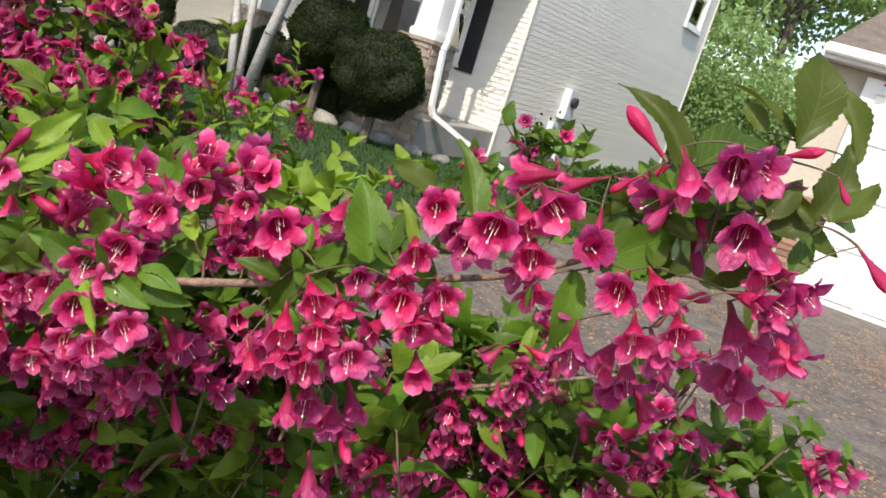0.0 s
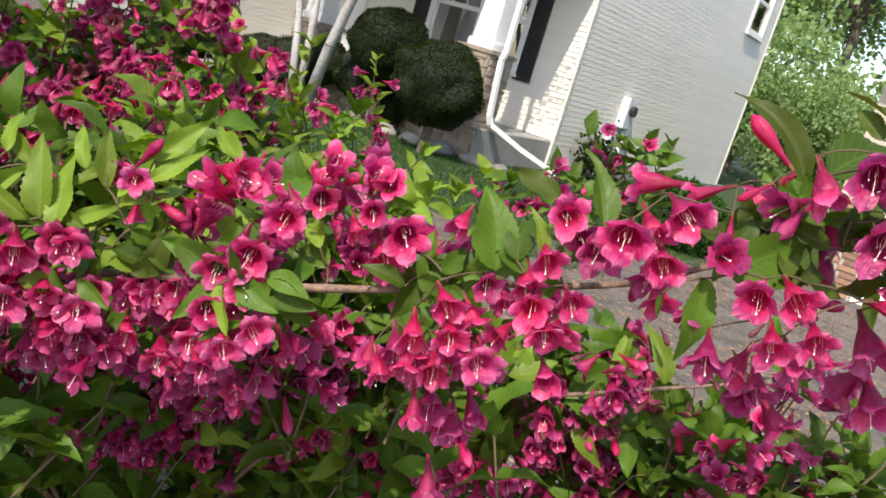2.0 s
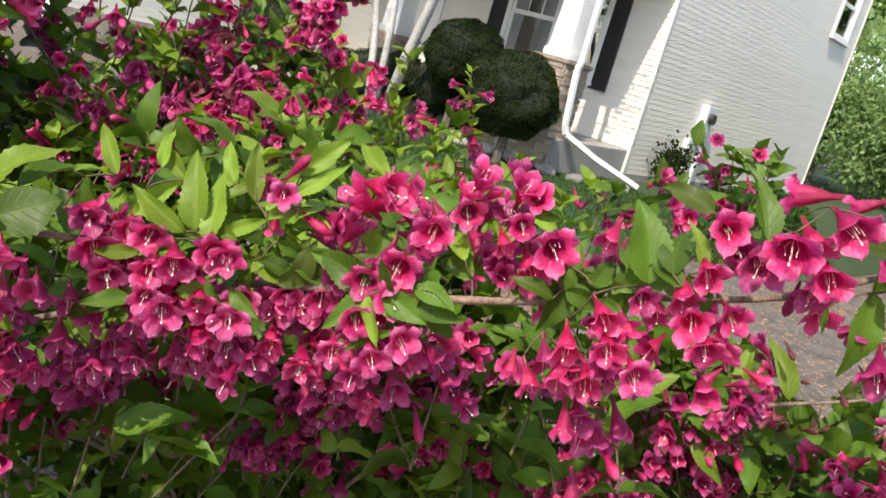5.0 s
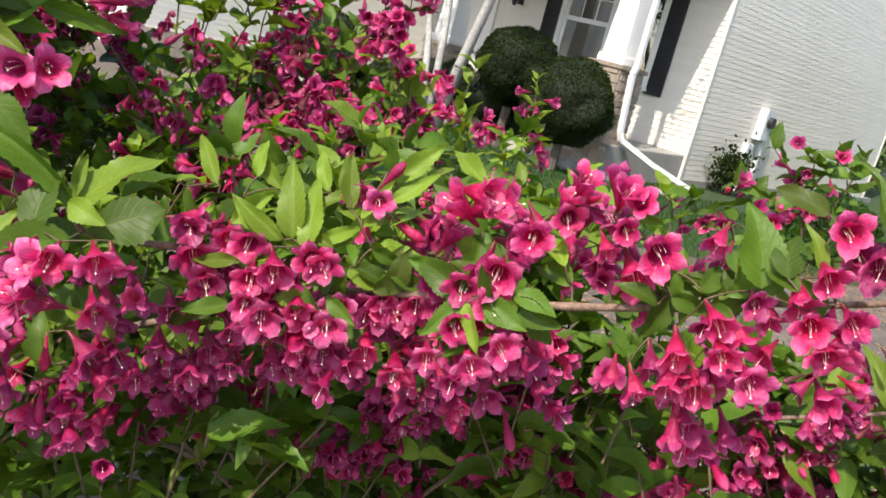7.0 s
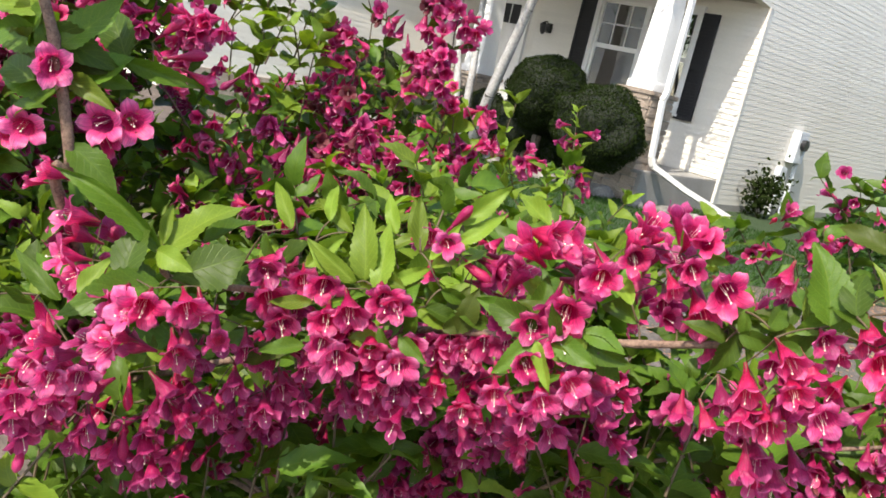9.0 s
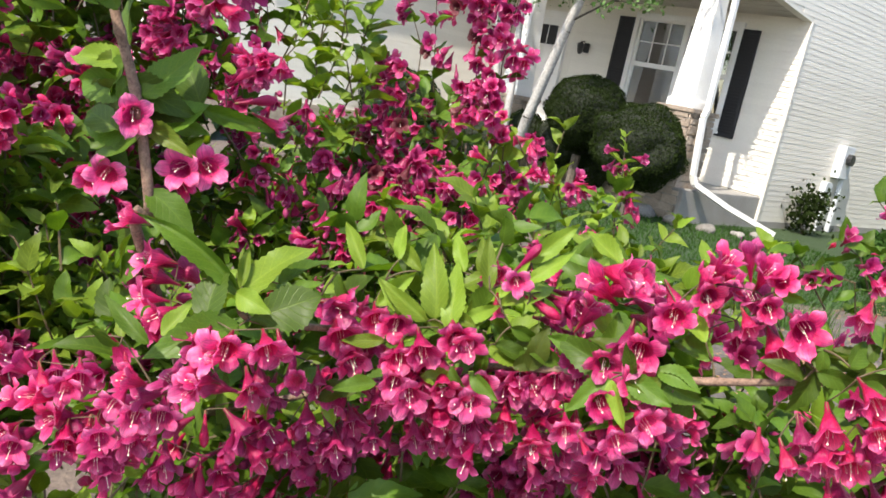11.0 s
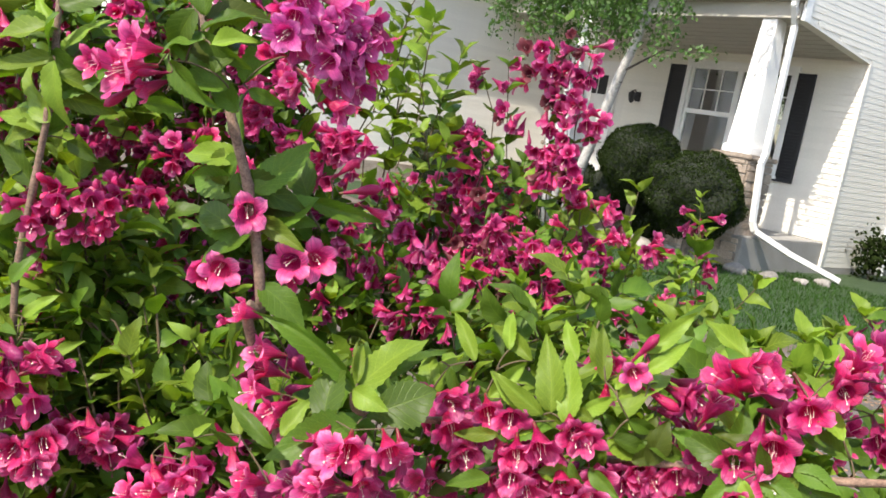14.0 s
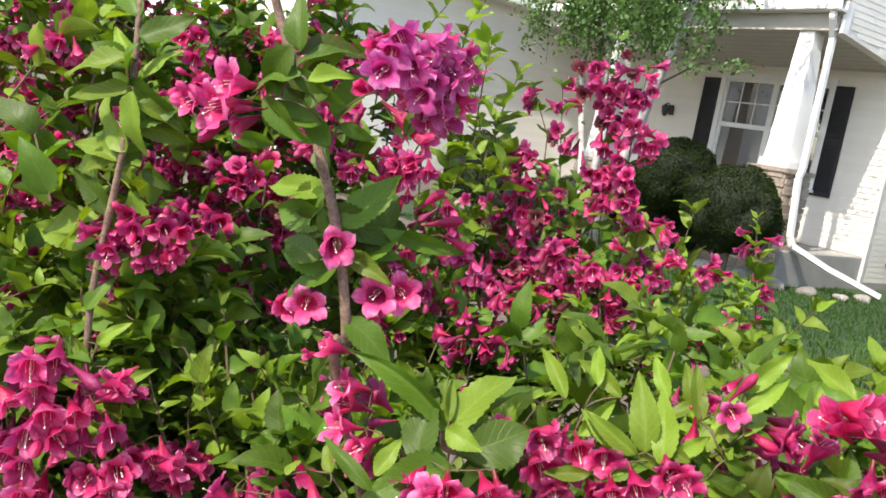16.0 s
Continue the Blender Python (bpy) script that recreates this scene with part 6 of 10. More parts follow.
upright.leaf(-468, 442, 1324, -448, 465, 1315, 10, 0.90, "leaf")
upright.leaf(-498, 529, 1229, -450, 588, 1220, 10, 0.50, "leaf")
upright.leaf(-465, 433, 1304, -490, 409, 1336, 10, 0.90, "leaf")
upright.leaf(-454, 405, 1333, -463, 422, 1376, 20, 0.90, "leaf")
upright.leaf(-523, 372, 1299, -518, 410, 1295, 30, 0.80, "leaf")
upright.leaf(-501, 492, 1191, -488, 499, 1216, 0, 0.64, "lime")
upright.leaf(-468, 507, 1323, -481, 532, 1357, 10, 0.80, "leaf")
leftstem = Stem(shrub, ((-0.920, 1.080, 0.020), (-1.097, 0.392, 0.482), (-0.973, 0.377, 0.758), (-0.893, 0.363, 0.935), (-0.883, 0.358, 1.055), (-0.873, 0.366, 1.163), (-0.862, 0.372, 1.253), (-0.853, 0.372, 1.332), (-0.859, 0.372, 1.421)), 0.0052, 0.0036, label="upright brown weigela stem")
leftstem.bloom(-747, 370, 885, -9, 5, 1.45)
leftstem.bloom(-744, 367, 858, -10, -14, 1.30)
leftstem.bloom(-766, 343, 873, -44, 1, 1.30)
leftstem.bloom(-790, 387, 970, 74, 26, 1.26, "pink")
leftstem.bloom(-812, 447, 866, -66, 7, 1.30, "pink")
leftstem.bloom(-790, 478, 880, 34, 16, 1.30, "pink")
leftstem.bloom(-785, 356, 841, -17, -16, 1.37)
leftstem.bloom(-802, 336, 856, -79, -6, 1.09, "half")
leftstem.bloom(-805, 406, 966, 80, 43, 1.04, "mauve")
leftstem.bloom(-810, 474, 841, -87, -19, 0.72, "tube")
leftstem.bloom(-800, 505, 863, 46, -12, 0.90, "tube")
leftstem.leaf(-886, 369, 1161, -923, 335, 1207, 10, 0.90, "leaf")
leftstem.leaf(-897, 372, 1222, -879, 404, 1256, 10, 0.90, "leaf")
leftstem.leaf(-884, 355, 1097, -859, 392, 1119, 0, 0.90, "leaf")
leftstem.leaf(-873, 378, 1253, -904, 340, 1258, 0, 0.90, "leaf")
leftstem.leaf(-861, 381, 1327, -850, 410, 1385, 10, 0.72, "lime")
leftstem.leaf(-860, 376, 1307, -892, 344, 1338, 10, 0.72, "lime")
leftstem.leaf(-858, 364, 1005, -840, 395, 1039, 10, 0.72, "lime")
leftstem.leaf(-876, 351, 1043, -869, 372, 1088, 10, 0.90, "leaf")
leftstem.leaf(-865, 380, 1346, -895, 352, 1385, 0, 0.72, "lime")
leftstem.leaf(-875, 400, 1221, -848, 428, 1200, 10, 0.90, "leaf")
leftstem.leaf(-841, 371, 953, -811, 419, 990, 10, 0.64, "lime")
leftstem.leaf(-856, 359, 978, -889, 325, 1011, 10, 0.72, "lime")
RT = random.Random(3)
truss((-1.232, 0.580, 1.213), RT, 10, 0.02)
truss((-1.241, 0.562, 1.186), RT, 8, 0.02)
truss((-1.159, 0.470, 1.067), RT, 10, 0.02)
truss((-1.133, 0.517, 1.120), RT, 11, 0.02)
truss((-1.099, 0.556, 1.107), RT, 10, 0.02)
truss((-1.109, 0.579, 1.120), RT, 8, 0.02)
truss((-1.132, 0.498, 1.047), RT, 9, 0.02)
truss((-1.205, 0.689, 1.190), RT, 10, 0.02)
truss((-1.180, 0.717, 1.177), RT, 9, 0.02)
truss((-1.171, 0.622, 1.083), RT, 9, 0.02)
truss((-1.157, 0.738, 1.143), RT, 8, 0.02)
truss((-1.176, 0.694, 1.066), RT, 8, 0.02)
truss((-1.076, 0.661, 1.393), RT, 10, 0.02)
truss((-1.058, 0.677, 1.361), RT, 9, 0.02)
truss((-1.067, 0.681, 1.423), RT, 9, 0.02)
truss((-1.058, 0.736, 1.281), RT, 9, 0.02)
truss((-1.056, 0.749, 1.320), RT, 8, 0.02)
truss((-1.017, 0.781, 1.255), RT, 8, 0.02)
truss((-0.972, 0.839, 1.258), RT, 9, 0.02)
truss((-0.958, 0.860, 1.272), RT, 7, 0.02)
truss((-0.980, 0.819, 1.218), RT, 7, 0.02)
truss((-1.220, 0.565, 1.406), RT, 8, 0.02)
truss((-1.352, 0.449, 1.287), RT, 8, 0.02)
truss((-1.368, 0.420, 1.253), RT, 7, 0.02)
truss((-1.188, 0.490, 1.278), RT, 7, 0.02)
truss((-1.140, 0.666, 1.102), RT, 7, 0.02)
truss((-1.117, 0.663, 0.980), RT, 6, 0.02)
truss((-1.182, 0.587, 1.001), RT, 7, 0.02)
RT = random.Random(4)
# mostly mauve, so the back flowers' shade is put into their colour
BACK_TONES = (1, 1, 0, 1, 1, 2, 1, 4)
truss((-1.199, 1.435, 1.511), RT, 5, 0.02, size=1.22, ahead=Vector((0.3, -0.6, -0.35)), tones=BACK_TONES)
truss((-1.149, 1.496, 1.499), RT, 6, 0.02, size=1.22, ahead=Vector((0.3, -0.6, -0.35)), tones=BACK_TONES)
truss((-1.122, 1.522, 1.468), RT, 5, 0.02, size=1.22, ahead=Vector((0.3, -0.6, -0.35)), tones=BACK_TONES)
truss((-1.166, 1.462, 1.455), RT, 5, 0.02, size=1.22, ahead=Vector((0.3, -0.6, -0.35)), tones=BACK_TONES)
truss((-1.200, 1.418, 1.446), RT, 5, 0.02, size=1.22, ahead=Vector((0.3, -0.6, -0.35)), tones=BACK_TONES)
truss((-1.144, 1.479, 1.410), RT, 5, 0.02, size=1.22, ahead=Vector((0.3, -0.6, -0.35)), tones=BACK_TONES)
truss((-1.107, 1.520, 1.388), RT, 5, 0.02, size=1.22, ahead=Vector((0.3, -0.6, -0.35)), tones=BACK_TONES)
truss((-1.088, 1.540, 1.374), RT, 5, 0.02, size=1.22, ahead=Vector((0.3, -0.6, -0.35)), tones=BACK_TONES)
truss((-1.259, 1.339, 1.429), RT, 4, 0.02, size=1.22, ahead=Vector((0.3, -0.6, -0.35)), tones=BACK_TONES)
truss((-1.187, 1.411, 1.358), RT, 4, 0.02, size=1.22, ahead=Vector((0.3, -0.6, -0.35)), tones=BACK_TONES)
truss((-1.216, 1.371, 1.350), RT, 4, 0.02, size=1.22, ahead=Vector((0.3, -0.6, -0.35)), tones=BACK_TONES)
truss((-1.153, 1.455, 1.368), RT, 4, 0.02, size=1.22, ahead=Vector((0.3, -0.6, -0.35)), tones=BACK_TONES)
truss((-1.163, 1.260, 1.293), RT, 5, 0.02, size=1.22, ahead=Vector((0.3, -0.6, -0.35)), tones=BACK_TONES)
truss((-1.173, 1.242, 1.272), RT, 5, 0.02, size=1.22, ahead=Vector((0.3, -0.6, -0.35)), tones=BACK_TONES)
truss((-1.128, 1.468, 1.297), RT, 6, 0.02, size=1.22, ahead=Vector((0.3, -0.6, -0.35)), tones=BACK_TONES)
truss((-1.109, 1.484, 1.263), RT, 5, 0.02, size=1.22, ahead=Vector((0.3, -0.6, -0.35)), tones=BACK_TONES)
truss((-1.138, 1.444, 1.255), RT, 5, 0.02, size=1.22, ahead=Vector((0.3, -0.6, -0.35)), tones=BACK_TONES)
truss((-1.119, 1.487, 1.325), RT, 4, 0.02, size=1.22, ahead=Vector((0.3, -0.6, -0.35)), tones=BACK_TONES)
truss((-1.156, 1.252, 1.233), RT, 4, 0.02, size=1.22, ahead=Vector((0.3, -0.6, -0.35)), tones=BACK_TONES)
truss((-1.155, 1.244, 1.197), RT, 4, 0.016, size=1.18, ahead=Vector((0.35, -0.45, -1.0)), tones=BACK_TONES)
truss((-1.161, 1.227, 1.158), RT, 4, 0.016, size=1.18, ahead=Vector((0.35, -0.45, -1.0)), tones=BACK_TONES)
truss((-1.102, 1.246, 1.135), RT, 4, 0.016, size=1.18, ahead=Vector((0.35, -0.45, -1.0)), tones=BACK_TONES)
truss((-1.080, 1.266, 1.105), RT, 4, 0.016, size=1.18, ahead=Vector((0.35, -0.45, -1.0)), tones=BACK_TONES)
truss((-1.062, 1.293, 1.122), RT, 4, 0.016, size=1.18, ahead=Vector((0.35, -0.45, -1.0)), tones=BACK_TONES)
truss((-1.144, 1.183, 1.099), RT, 4, 0.016, size=1.18, ahead=Vector((0.35, -0.45, -1.0)), tones=BACK_TONES)
truss((-1.099, 1.115, 1.059), RT, 4, 0.016, size=1.18, ahead=Vector((0.35, -0.45, -1.0)), tones=BACK_TONES)
truss((-1.073, 1.083, 0.997), RT, 4, 0.016, size=1.18, ahead=Vector((0.35, -0.45, -1.0)), tones=BACK_TONES)
truss((-1.048, 1.109, 0.981), RT, 4, 0.016, size=1.18, ahead=Vector((0.35, -0.45, -1.0)), tones=BACK_TONES)
truss((-1.058, 1.161, 1.036), RT, 4, 0.016, size=1.18, ahead=Vector((0.35, -0.45, -1.0)), tones=BACK_TONES)
truss((-1.100, 1.056, 1.023), RT, 4, 0.016, size=1.18, ahead=Vector((0.35, -0.45, -1.0)), tones=BACK_TONES)
truss((-1.095, 1.020, 0.990), RT, 4, 0.016, size=1.18, ahead=Vector((0.35, -0.45, -1.0)), tones=BACK_TONES)
truss((-1.077, 1.227, 1.068), RT, 4, 0.016, size=1.18, ahead=Vector((0.35, -0.45, -1.0)), tones=BACK_TONES)
truss((-1.055, 1.342, 1.090), RT, 3, 0.016, size=1.18, ahead=Vector((0.35, -0.45, -1.0)), tones=BACK_TONES)
truss((-1.027, 1.380, 1.098), RT, 3, 0.016, size=1.18, ahead=Vector((0.35, -0.45, -1.0)), tones=BACK_TONES)
truss((-0.993, 1.418, 1.083), RT, 3, 0.016, size=1.18, ahead=Vector((0.35, -0.45, -1.0)), tones=BACK_TONES)
truss((-1.002, 1.493, 1.096), RT, 4, 0.016, size=1.18, ahead=Vector((0.35, -0.45, -1.0)), tones=BACK_TONES)
truss((-0.993, 1.511, 1.124), RT, 3, 0.016, size=1.18, ahead=Vector((0.35, -0.45, -1.0)), tones=BACK_TONES)
truss((-1.065, 1.604, 1.204), RT, 3, 0.016, size=1.18, ahead=Vector((0.35, -0.45, -1.0)), tones=BACK_TONES)
truss((-1.029, 1.355, 1.011), RT, 4, 0.016, size=1.18, ahead=Vector((0.35, -0.45, -1.0)), tones=BACK_TONES)
truss((-0.998, 1.392, 1.008), RT, 4, 0.016, size=1.18, ahead=Vector((0.35, -0.45, -1.0)), tones=BACK_TONES)
truss((-1.005, 1.475, 1.044), RT, 4, 0.016, size=1.18, ahead=Vector((0.35, -0.45, -1.0)), tones=BACK_TONES)
truss((-1.003, 1.294, 0.970), RT, 3, 0.016, size=1.18, ahead=Vector((0.35, -0.45, -1.0)), tones=BACK_TONES)
truss((-1.100, 1.004, 0.955), RT, 3, 0.016, size=1.18, ahead=Vector((0.35, -0.45, -1.0)), tones=BACK_TONES)
truss((-1.118, 0.971, 0.916), RT, 3, 0.016, size=1.18, ahead=Vector((0.35, -0.45, -1.0)), tones=BACK_TONES)
truss((-1.061, 1.048, 0.932), RT, 3, 0.016, size=1.18, ahead=Vector((0.35, -0.45, -1.0)), tones=BACK_TONES)
truss((-1.014, 1.108, 0.934), RT, 3, 0.016, size=1.18, ahead=Vector((0.35, -0.45, -1.0)), tones=BACK_TONES)
truss((-1.157, 1.044, 1.066), RT, 3, 0.016, size=1.18, ahead=Vector((0.35, -0.45, -1.0)), tones=BACK_TONES)
truss((-1.157, 0.973, 1.107), RT, 3, 0.016, size=1.18, ahead=Vector((0.35, -0.45, -1.0)), tones=BACK_TONES)
truss((-1.164, 0.949, 1.049), RT, 3, 0.016, size=1.18, ahead=Vector((0.35, -0.45, -1.0)), tones=BACK_TONES)
truss((-0.996, 1.751, 1.120), RT, 3, 0.016, size=1.18, ahead=Vector((0.35, -0.45, -1.0)), tones=BACK_TONES)
truss((-1.009, 1.730, 1.103), RT, 3, 0.016, size=1.18, ahead=Vector((0.35, -0.45, -1.0)), tones=BACK_TONES)
truss((-0.948, 1.880, 1.067), RT, 3, 0.016, size=1.18, ahead=Vector((0.35, -0.45, -1.0)), tones=BACK_TONES)
truss((-0.947, 1.776, 0.983), RT, 4, 0.016, size=1.18, ahead=Vector((0.35, -0.45, -1.0)), tones=BACK_TONES)
truss((-0.994, 1.854, 1.187), RT, 3, 0.016, size=1.18, ahead=Vector((0.35, -0.45, -1.0)), tones=BACK_TONES)
RT = random.Random(5)
truss((-0.429, 0.939, 0.755), RT, 8, 0.02, size=0.88, tones=(1, 1, 1, 0))
truss((-0.414, 0.969, 0.748), RT, 8, 0.02, size=0.88, tones=(1, 1, 1, 0))
truss((-0.406, 1.006, 0.735), RT, 8, 0.02, size=0.88, tones=(1, 1, 1, 0))
truss((-0.433, 0.944, 0.783), RT, 6, 0.02, size=0.88, tones=(1, 1, 1, 0))
truss((-0.373, 0.984, 0.805), RT, 7, 0.02, size=0.88, tones=(1, 1, 1, 0))
truss((-0.372, 0.945, 0.836), RT, 7, 0.02, size=0.88, tones=(1, 1, 1, 0))
truss((-0.285, 0.933, 0.916), RT, 7, 0.02, size=0.88, tones=(1, 1, 1, 0))
truss((-0.244, 0.958, 0.924), RT, 7, 0.02, size=0.88, tones=(1, 1, 1, 0))
truss((-0.227, 0.945, 0.974), RT, 6, 0.02, size=0.88, tones=(1, 1, 1, 0))
truss((-0.483, 1.218, 0.677), RT, 9, 0.02, size=0.88, tones=(1, 1, 1, 0))
truss((-0.449, 1.236, 0.671), RT, 7, 0.02, size=0.88, tones=(1, 1, 1, 0))
truss((-0.488, 1.208, 0.648), RT, 7, 0.02, size=0.88, tones=(1, 1, 1, 0))
truss((-0.419, 1.212, 0.740), RT, 6, 0.02, size=0.88, tones=(1, 1, 1, 0))
truss((-0.406, 1.306, 0.666), RT, 7, 0.02, size=0.88, tones=(1, 1, 1, 0))
truss((-0.379, 1.287, 0.715), RT, 6, 0.02, size=0.88, tones=(1, 1, 1, 0))
truss((-0.286, 1.064, 0.924), RT, 6, 0.02, size=0.88, tones=(1, 1, 1, 0))
truss((-0.441, 1.251, 0.711), RT, 5, 0.02, size=0.88, tones=(1, 1, 1, 0))
truss((-0.234, 1.208, 0.730), RT, 7, 0.02, size=0.88, tones=(1, 1, 1, 0))
truss((-0.230, 1.217, 0.756), RT, 6, 0.02, size=0.88, tones=(1, 1, 1, 0))
truss((-0.073, 1.119, 0.854), RT, 8, 0.02, size=0.88, tones=(1, 1, 1, 0))
truss((-0.092, 1.109, 0.855), RT, 6, 0.02, size=0.88, tones=(1, 1, 1, 0))
truss((-0.052, 1.137, 0.876), RT, 5, 0.02, size=0.88, tones=(1, 1, 1, 0))
truss((-0.035, 1.187, 0.848), RT, 6, 0.02, size=0.88, tones=(1, 1, 1, 0))
truss((-0.006, 1.280, 0.870), RT, 4, 0.02, size=0.88, tones=(1, 1, 1, 0))
truss((0.019, 1.286, 0.841), RT, 5, 0.02, size=0.88, tones=(1, 1, 1, 0))
truss((-0.011, 1.262, 0.814), RT, 5, 0.02, size=0.88, tones=(1, 1, 1, 0))
truss((0.038, 1.349, 0.815), RT, 4, 0.02, size=0.88, tones=(1, 1, 1, 0))
truss((0.067, 1.419, 0.837), RT, 4, 0.02, size=0.88, tones=(1, 1, 1, 0))
truss((-0.034, 1.216, 0.911), RT, 4, 0.02, size=0.88, tones=(1, 1, 1, 0))
truss((-0.027, 1.232, 0.958), RT, 2, 0.02, size=0.88, tones=(1, 1, 1, 0))
truss((0.010, 1.211, 1.024), RT, 2, 0.02, size=0.88, tones=(1, 1, 1, 0))
truss((0.030, 1.217, 1.004), RT, 2, 0.02, size=0.88, tones=(1, 1, 1, 0))
truss((0.142, 1.251, 0.980), RT, 4, 0.02, size=0.88, tones=(1, 1, 1, 0))
truss((0.171, 1.272, 0.998), RT, 4, 0.02, size=0.88, tones=(1, 1, 1, 0))
truss((0.158, 1.276, 0.953), RT, 4, 0.02, size=0.88, tones=(1, 1, 1, 0))
truss((0.185, 1.285, 0.928), RT, 5, 0.02, size=0.88, tones=(1, 1, 1, 0))
truss((0.212, 1.310, 0.966), RT, 3, 0.02, size=0.88, tones=(1, 1, 1, 0))
truss((0.218, 1.318, 0.982), RT, 2, 0.02, size=0.88, tones=(1, 1, 1, 0))
truss((0.227, 1.329, 1.006), RT, 2, 0.02, size=0.88, tones=(1, 1, 1, 0))
truss((0.353, 1.426, 1.011), RT, 2, 0.02, size=0.88, tones=(1, 1, 1, 0))
truss((0.247, 1.355, 1.062), RT, 2, 0.02, size=0.88, tones=(1, 1, 1, 0))
truss((0.205, 1.327, 1.047), RT, 2, 0.02, size=0.88, tones=(1, 1, 1, 0))
truss((0.275, 1.364, 0.946), RT, 3, 0.02, size=0.88, tones=(1, 1, 1, 0))
truss((0.256, 1.350, 0.932), RT, 3, 0.02, size=0.88, tones=(1, 1, 1, 0))
truss((-0.241, 1.644, 1.242), RT, 2, 0.02, size=0.88, tones=(1, 1, 1, 0))
truss((-0.213, 1.658, 1.237), RT, 2, 0.02, size=0.88, tones=(1, 1, 1, 0))
truss((-0.189, 1.419, 1.172), RT, 2, 0.02, size=0.88, tones=(1, 1, 1, 0))
truss((-0.206, 1.406, 1.157), RT, 2, 0.02, size=0.88, tones=(1, 1, 1, 0))
truss((0.263, 1.333, 1.397), RT, 2, 0.02, size=0.88, tones=(1, 1, 1, 0))
RT = random.Random(6)
truss((-0.461, 0.957, 0.754), RT, 6, 0.02)
truss((-0.440, 0.968, 0.729), RT, 6, 0.02)
truss((-0.477, 0.936, 0.736), RT, 4, 0.02)
truss((-0.445, 0.979, 0.775), RT, 4, 0.02)
truss((-0.402, 0.997, 0.795), RT, 5, 0.02)
truss((-0.346, 1.572, 1.113), RT, 4, 0.02)
truss((-0.306, 1.618, 1.143), RT, 3, 0.02)
truss((-0.245, 1.678, 1.154), RT, 4, 0.02)
truss((-0.338, 1.592, 1.151), RT, 3, 0.02)
truss((-0.276, 1.699, 1.216), RT, 2, 0.02)
truss((-0.440, 1.558, 1.118), RT, 2, 0.02)
truss((-0.040, 1.283, 0.883), RT, 2, 0.02)
truss((-0.033, 1.353, 0.863), RT, 4, 0.02)
truss((-0.013, 1.379, 0.886), RT, 4, 0.02)
truss((0.018, 1.305, 0.996), RT, 3, 0.02)
truss((0.041, 1.314, 0.962), RT, 3, 0.02)
RS = random.Random(7)
shoot((-1.193, 1.023, 1.160), (-1.174, 1.045, 1.332), RS, 0.055, 6, 1, 0)
shoot((-1.162, 1.075, 1.204), (-1.157, 1.086, 1.406), RS, 0.055, 6, 1, 0)
shoot((-1.214, 1.036, 1.305), (-1.190, 1.065, 1.487), RS, 0.055, 7, 1, 0)
shoot((-1.161, 1.106, 1.320), (-1.158, 1.109, 1.496), RS, 0.055, 6, 1, 0)
shoot((-1.208, 1.068, 1.399), (-1.185, 1.097, 1.580), RS, 0.055, 6, 1, 0)
shoot((-1.122, 1.128, 1.215), (-1.144, 1.072, 1.295), RS, 0.055, 5, 1, 0)
shoot((-1.261, 0.997, 1.384), (-1.227, 1.037, 1.556), RS, 0.055, 5, 1, 0)
shoot((-1.141, 1.230, 1.078), (-1.115, 1.261, 1.252), RS, 0.055, 4, 1, 1)
shoot((-1.049, 1.327, 1.005), (-1.047, 1.336, 1.211), RS, 0.055, 4, 1, 1)
shoot((-1.005, 1.400, 1.068), (-0.993, 1.401, 1.203), RS, 0.055, 4, 1, 0)
shoot((-1.022, 1.691, 1.017), (-1.044, 1.671, 1.226), RS, 0.055, 5, 1, 0)
shoot((-0.967, 1.839, 1.005), (-0.986, 1.827, 1.235), RS, 0.055, 6, 1, 1)
shoot((-0.934, 1.853, 0.902), (-0.957, 1.840, 1.146), RS, 0.055, 6, 1, 1)
shoot((-0.898, 1.915, 0.968), (-0.861, 1.939, 1.063), RS, 0.055, 5, 1, 0)
shoot((-0.987, 1.634, 0.945), (-0.989, 1.625, 1.104), RS, 0.055, 6, 1, 0)
shoot((-0.763, 1.273, 0.978), (-0.786, 1.223, 1.087), RS, 0.055, 6, 1, 0)
shoot((-0.797, 1.384, 0.940), (-0.806, 1.364, 1.094), RS, 0.055, 6, 1, 0)
shoot((-0.747, 1.444, 0.932), (-0.776, 1.398, 1.081), RS, 0.055, 6, 1, 0)
shoot((-0.797, 1.551, 0.957), (-0.800, 1.539, 1.111), RS, 0.055, 6, 1, 0)
shoot((-0.653, 1.404, 0.946), (-0.647, 1.391, 1.054), RS, 0.055, 6, 1, 0)
shoot((-0.754, 1.123, 0.986), (-0.766, 1.084, 1.080), RS, 0.055, 5, 1, 0)
shoot((-0.790, 1.078, 0.985), (-0.819, 1.018, 1.084), RS, 0.055, 5, 1, 0)
shoot((-0.663, 1.069, 0.962), (-0.673, 1.031, 1.052), RS, 0.055, 6, 1, 0)
shoot((-0.511, 1.102, 0.982), (-0.500, 1.093, 1.079), RS, 0.055, 6, 1, 0)
shoot((-0.615, 1.138, 0.994), (-0.626, 1.098, 1.083), RS, 0.055, 6, 1, 0)
shoot((-0.539, 1.395, 0.988), (-0.567, 1.335, 1.080), RS, 0.055, 6, 1, 0)
shoot((-0.456, 1.341, 1.003), (-0.460, 1.304, 1.068), RS, 0.055, 6, 1, 0)
shoot((-0.418, 1.390, 1.005), (-0.421, 1.358, 1.088), RS, 0.055, 5, 1, 0)
